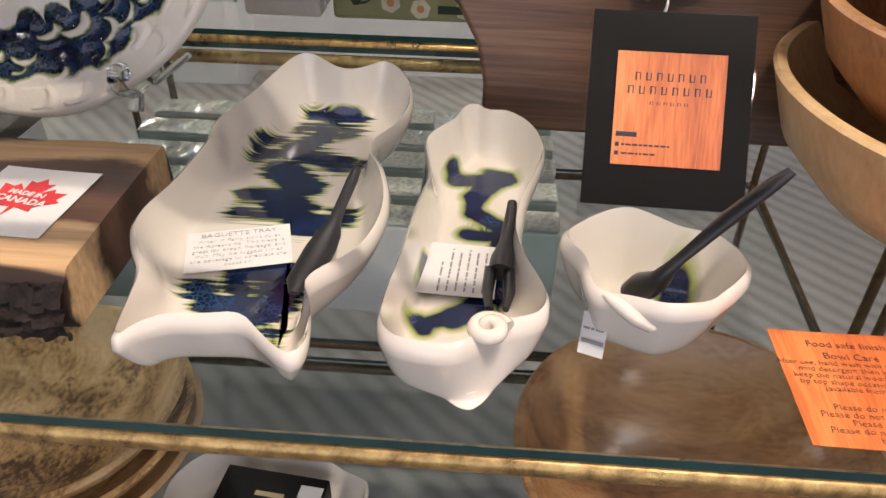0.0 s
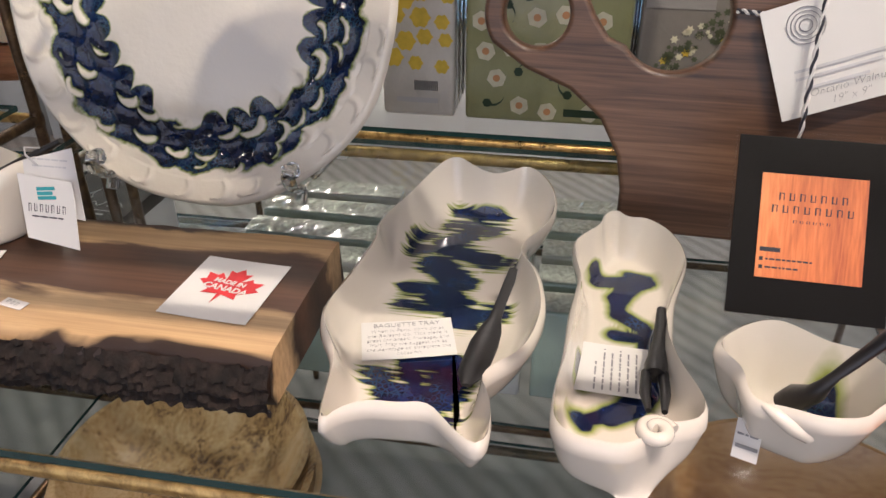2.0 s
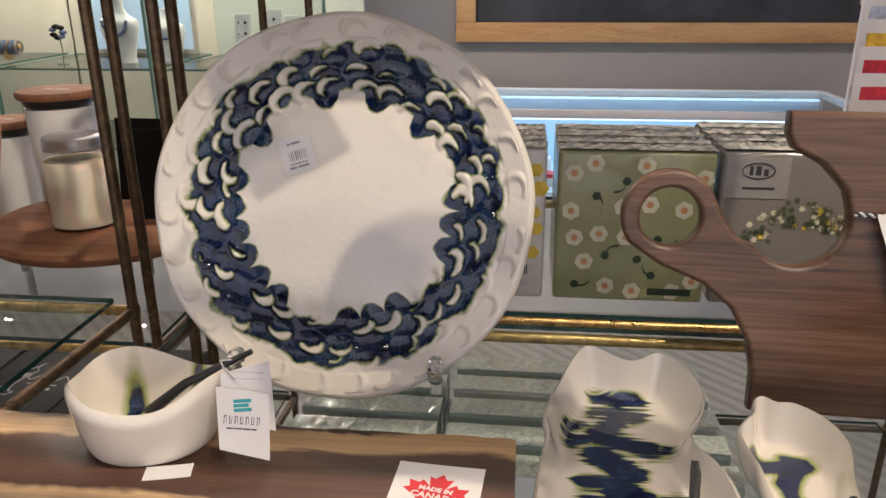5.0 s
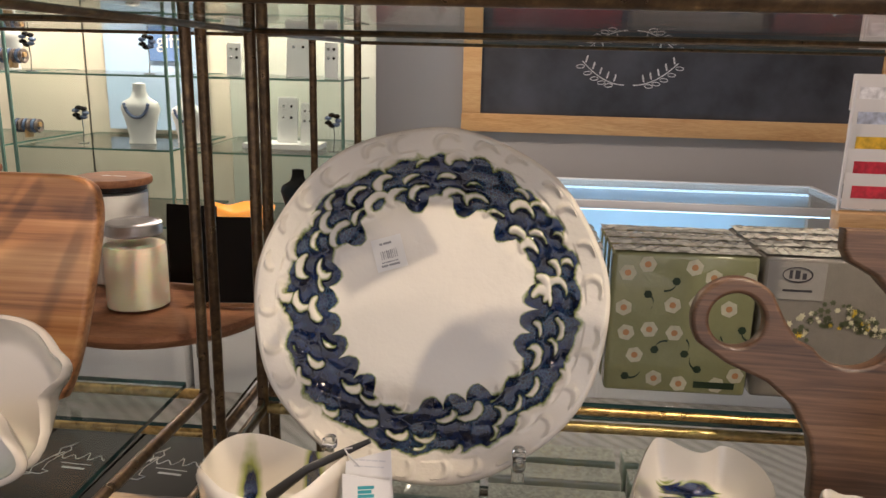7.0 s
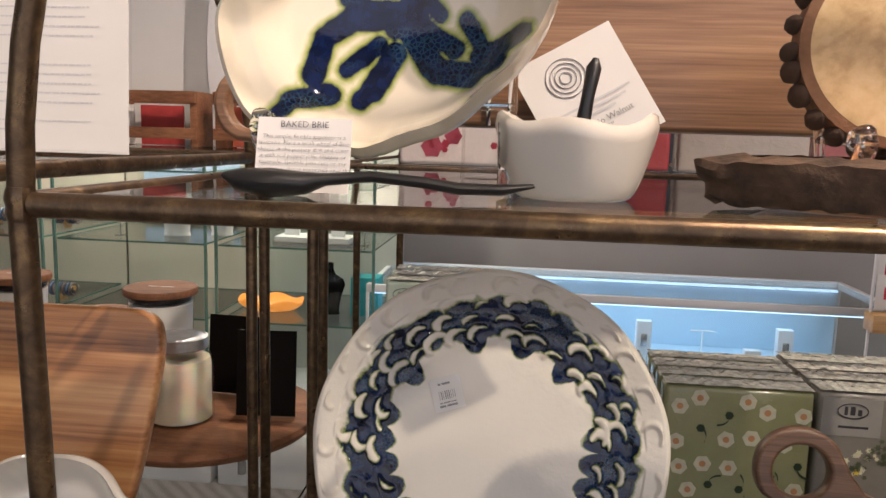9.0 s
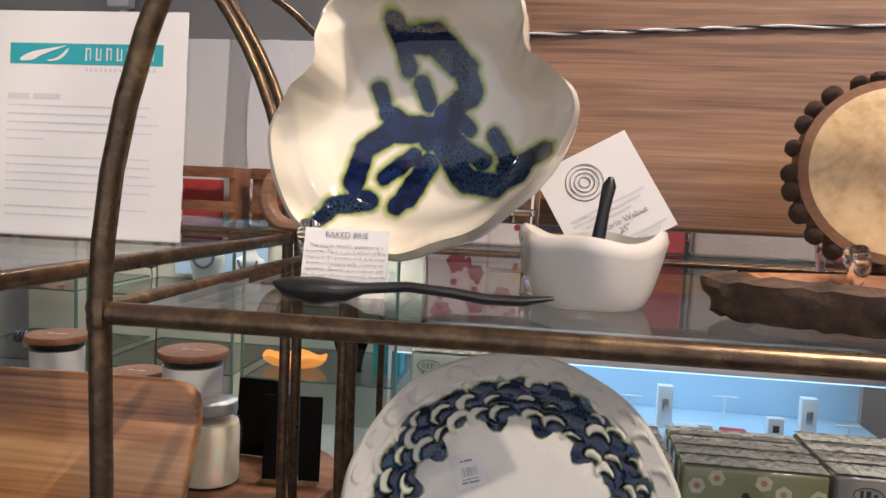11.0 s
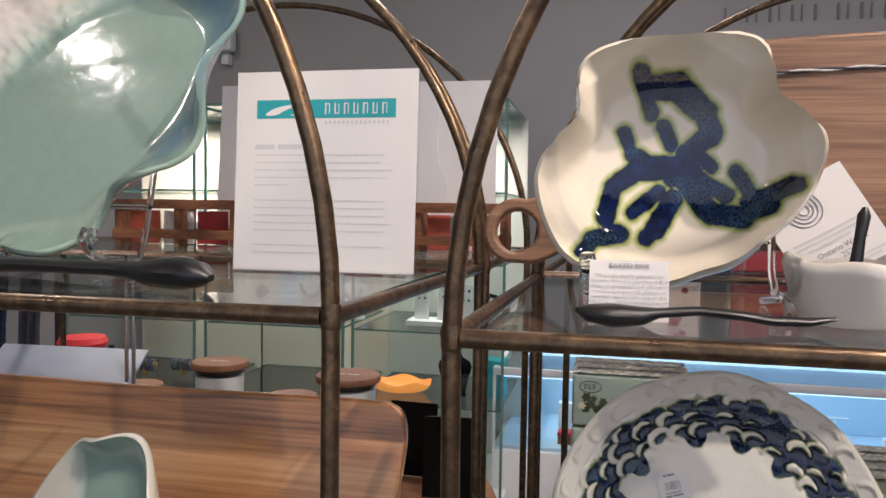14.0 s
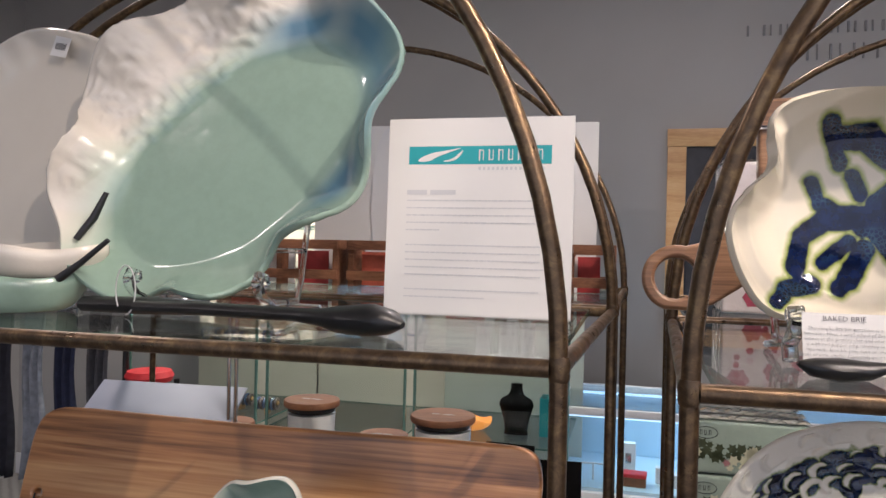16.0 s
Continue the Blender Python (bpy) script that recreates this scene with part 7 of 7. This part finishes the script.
tb = tagged(box("teal_box", -1.03, -0.92, 2.70, 2.80, 0.648, 0.80, paint("teal_card", (0.01, 0.36, 0.40), 0.5, 0.05, 8), bevel=0.003), "plain teal gift box on a glass shelf", "box")
cloth = thing("blue_banner", "light blue cloth banner with white lettering in the cabinet", "banner", pose(-1.83, 3.06, 0))
slab("cloth", [[(-0.22, 0.95), (0.22, 0.95), (0.22, 1.78), (-0.22, 1.78)]], 0.004, M_BLUECLOTH, cloth, "", 0.001, pose(0, 0.01, 0, 90, 0, 0))
slab("panel", [[(-0.02, 1.24), (0.16, 1.24), (0.16, 1.70), (-0.02, 1.70)]], 0.004, paint("mid_blue_panel", (0.10, 0.20, 0.42), 0.7, 0.1, 5), cloth, "darker blue panel", 0.001, pose(0, 0.0, 0, 90, 0, 0))
lettering("beautiful\ngift", 0.085, M_PAPER, cloth, pose(0.07, -0.004, 1.36, 90, 0, 0), "CENTER", 0.9)
rnd = random.Random(9)
for x_, z_, w_, h_ in ((-1.267, 0.9535, 0.060, 0.155), (-1.163, 0.9535, 0.078, 0.170), (-1.085, 0.9535, 0.055, 0.150), (-1.36, 1.1975, 0.055, 0.12), (-1.26, 1.1975, 0.060, 0.17), (-1.115, 1.1975, 0.090, 0.20), (-0.99, 1.1975, 0.05, 0.13), (-1.30, 1.4675, 0.07, 0.15), (-1.12, 1.4675, 0.07, 0.15)):
    es = thing("earring_stand", "small white earring card standing on a glass shelf", "stand", lean(x_, 2.72, z_, 8, rnd.uniform(-8, 8)), "earring stands")
    slab("card", [[(-w_ / 2, 0), (w_ / 2, 0), (w_ / 2, h_), (-w_ / 2, h_)]], 0.010, M_WHITEPLASTIC, es, "", 0.002)
    for q in range(2):
        for e in (-1, 1):
            lathe("earring", [(0, -0.003), (0.004, -0.002), (0.0055, 0), (0.004, 0.002), (0, 0.003)], (M_BEAD, M_STEEL, M_BLACKCARD)[(q + len(es.children)) % 3], es, "", 10, pose(e * w_ * 0.2, h_ * (0.55 + 0.25 * q), 0.008))
plinth = tagged(box("display_plinth", -1.32, -1.03, 2.66, 2.80, 0.9325, 0.953, M_WHITEPLASTIC, bevel=0.003), "low white display plinth on a glass shelf", "plinth")
for x_, z_ in ((-2.12, 1.1975), (-1.94, 0.9325), (-1.66, 1.1975), (-0.97, 0.9325)):
    br = thing("flower_brooch", "dark bead flower brooch on a thin wire stand", "brooch", pose(x_, 2.66, z_), "flower brooches")
    tube("wire", [(0, 0, 0), (0.004, 0, 0.05), (0, 0, 0.105)], 0.002, M_STEEL, br, seg=6)
    lathe("foot", [(0, 0), (0.02, 0), (0.02, 0.003), (0, 0.004)], M_STEEL, br, "", 14)
    for q in range(7):
        a = q * 0.9
        lathe("petal", [(0, -0.010), (0.012, -0.005), (0.014, 0.0), (0.010, 0.006), (0, 0.009)], M_BLACKCARD if q % 3 else M_BEAD, br, "", 10, pose(0.020 * math.cos(a), -0.006, 0.115 + 0.020 * math.sin(a)))
M_MIX = paint("mixed_beads", (0.16, 0.12, 0.11), 0.4, 0.6, 90)
for k in range(9):
    x_, z_ = -2.50 + 0.15 * (k % 3), (0.648, 0.933, 1.198)[k // 3]
    bg = thing("bracelet_bar", "row of mixed bead bracelets on a small bar", "bracelets", pose(x_, 2.68 + 0.05 * (k % 2), z_ + 0.008), "bead bracelets")
    tube("bar", [(-0.05, 0, 0.05), (0, 0, 0.05), (0.05, 0, 0.05)], 0.01, M_PINE, bg)
    box("stand", -0.006, 0.006, -0.02, 0.02, 0, 0.0405, M_PINE, bg, "", 0.001)
    for q in range(6):
        rr = 0.022
        tube("bracelet", [(-0.043 + 0.017 * q, rr * math.cos(w_ * 0.42), 0.045 + rr * math.sin(w_ * 0.42)) for w_ in range(15)], 0.0065, M_MIX if q % 2 else M_BEAD, bg, seg=6, closed=True)
# salt-lamp-like amber dish
M_AMBER, n_, l_, b_ = material("lit_amber_dish")
b_.inputs["Base Color"].default_value = (0.80, 0.30, 0.06, 1)
b_.inputs["Emission Color"].default_value, b_.inputs["Emission Strength"].default_value = (1.0, 0.36, 0.06, 1), 0.8
b_.inputs["Roughness"].default_value = 0.3
am = vessel("amber_dish", lambda a: (0.13 * math.cos(a), 0.08 * math.sin(a), 0.045 + 0.008 * math.sin(5 * a)), lambda a: (0.06 * math.cos(a), 0.04 * math.sin(a)), M_AMBER, 0.006, None, n=60, floor_rings=4, wall_rings=8, m=pose(-1.36, 2.74, 0.648))
tagged(am, "glowing amber glass dish on a glass shelf", "dish")

# clothes rail with dark garments far left
cl = thing("clothes_rack", "dark metal clothes rail with hanging scarves", "rack", pose(-2.9, 2.2, 0))
for s in (-0.35, 0.35):
    tube("rack_post", [(s, 0, 0), (s, 0, 0.6), (s, 0, 1.32)], 0.012, M_BLACKWOOD, cl)
tube("rack_bar", [(-0.35, 0, 1.32), (0, 0, 1.325), (0.35, 0, 1.32)], 0.012, M_BLACKWOOD, cl)
for k, colr in enumerate(((0.02, 0.02, 0.03), (0.22, 0.24, 0.28), (0.015, 0.02, 0.05), (0.06, 0.06, 0.07))):
    verts, faces, n = [], [], 14
    for j in range(n + 1):
        for q in range(9):
            verts.append((-0.28 + 0.15 * k + 0.11 * (q / 8) + 0.01 * math.sin(j * 0.7), 0.018 * math.sin(q * 2.2 + j * 0.15), 1.305 - 0.062 * j))
    for j in range(n):
        for q in range(8):
            a = j * 9 + q
            faces.append((a, a + 9, a + 10, a + 1))
    ob = raw("scarf", verts, faces, paint("scarf_cloth", colr, 0.9, 0.3, 30, bumps=0.3), None, "", True, pose(-2.9, 2.2, 0))
    ob.modifiers.new("thick", "SOLIDIFY").thickness = 0.006
    tagged(ob, "dark scarf hanging from the clothes rail", "scarf", "hanging scarves")
rl = thing("stool", "red-topped stool with black legs", "stool", pose(-2.46, 2.22, 0))
lathe("seat", [(0, 0.86), (0.08, 0.86), (0.09, 0.88), (0.08, 0.90), (0, 0.905)], M_RED, rl, "red padded seat")
for k in range(4):
    a = radians(45 + 90 * k)
    tube("leg", [(0.10 * math.cos(a), 0.10 * math.sin(a), 0.861), (0.13 * math.cos(a), 0.13 * math.sin(a), 0.4), (0.16 * math.cos(a), 0.16 * math.sin(a), 0.0)], 0.011, M_BLACKWOOD, rl)
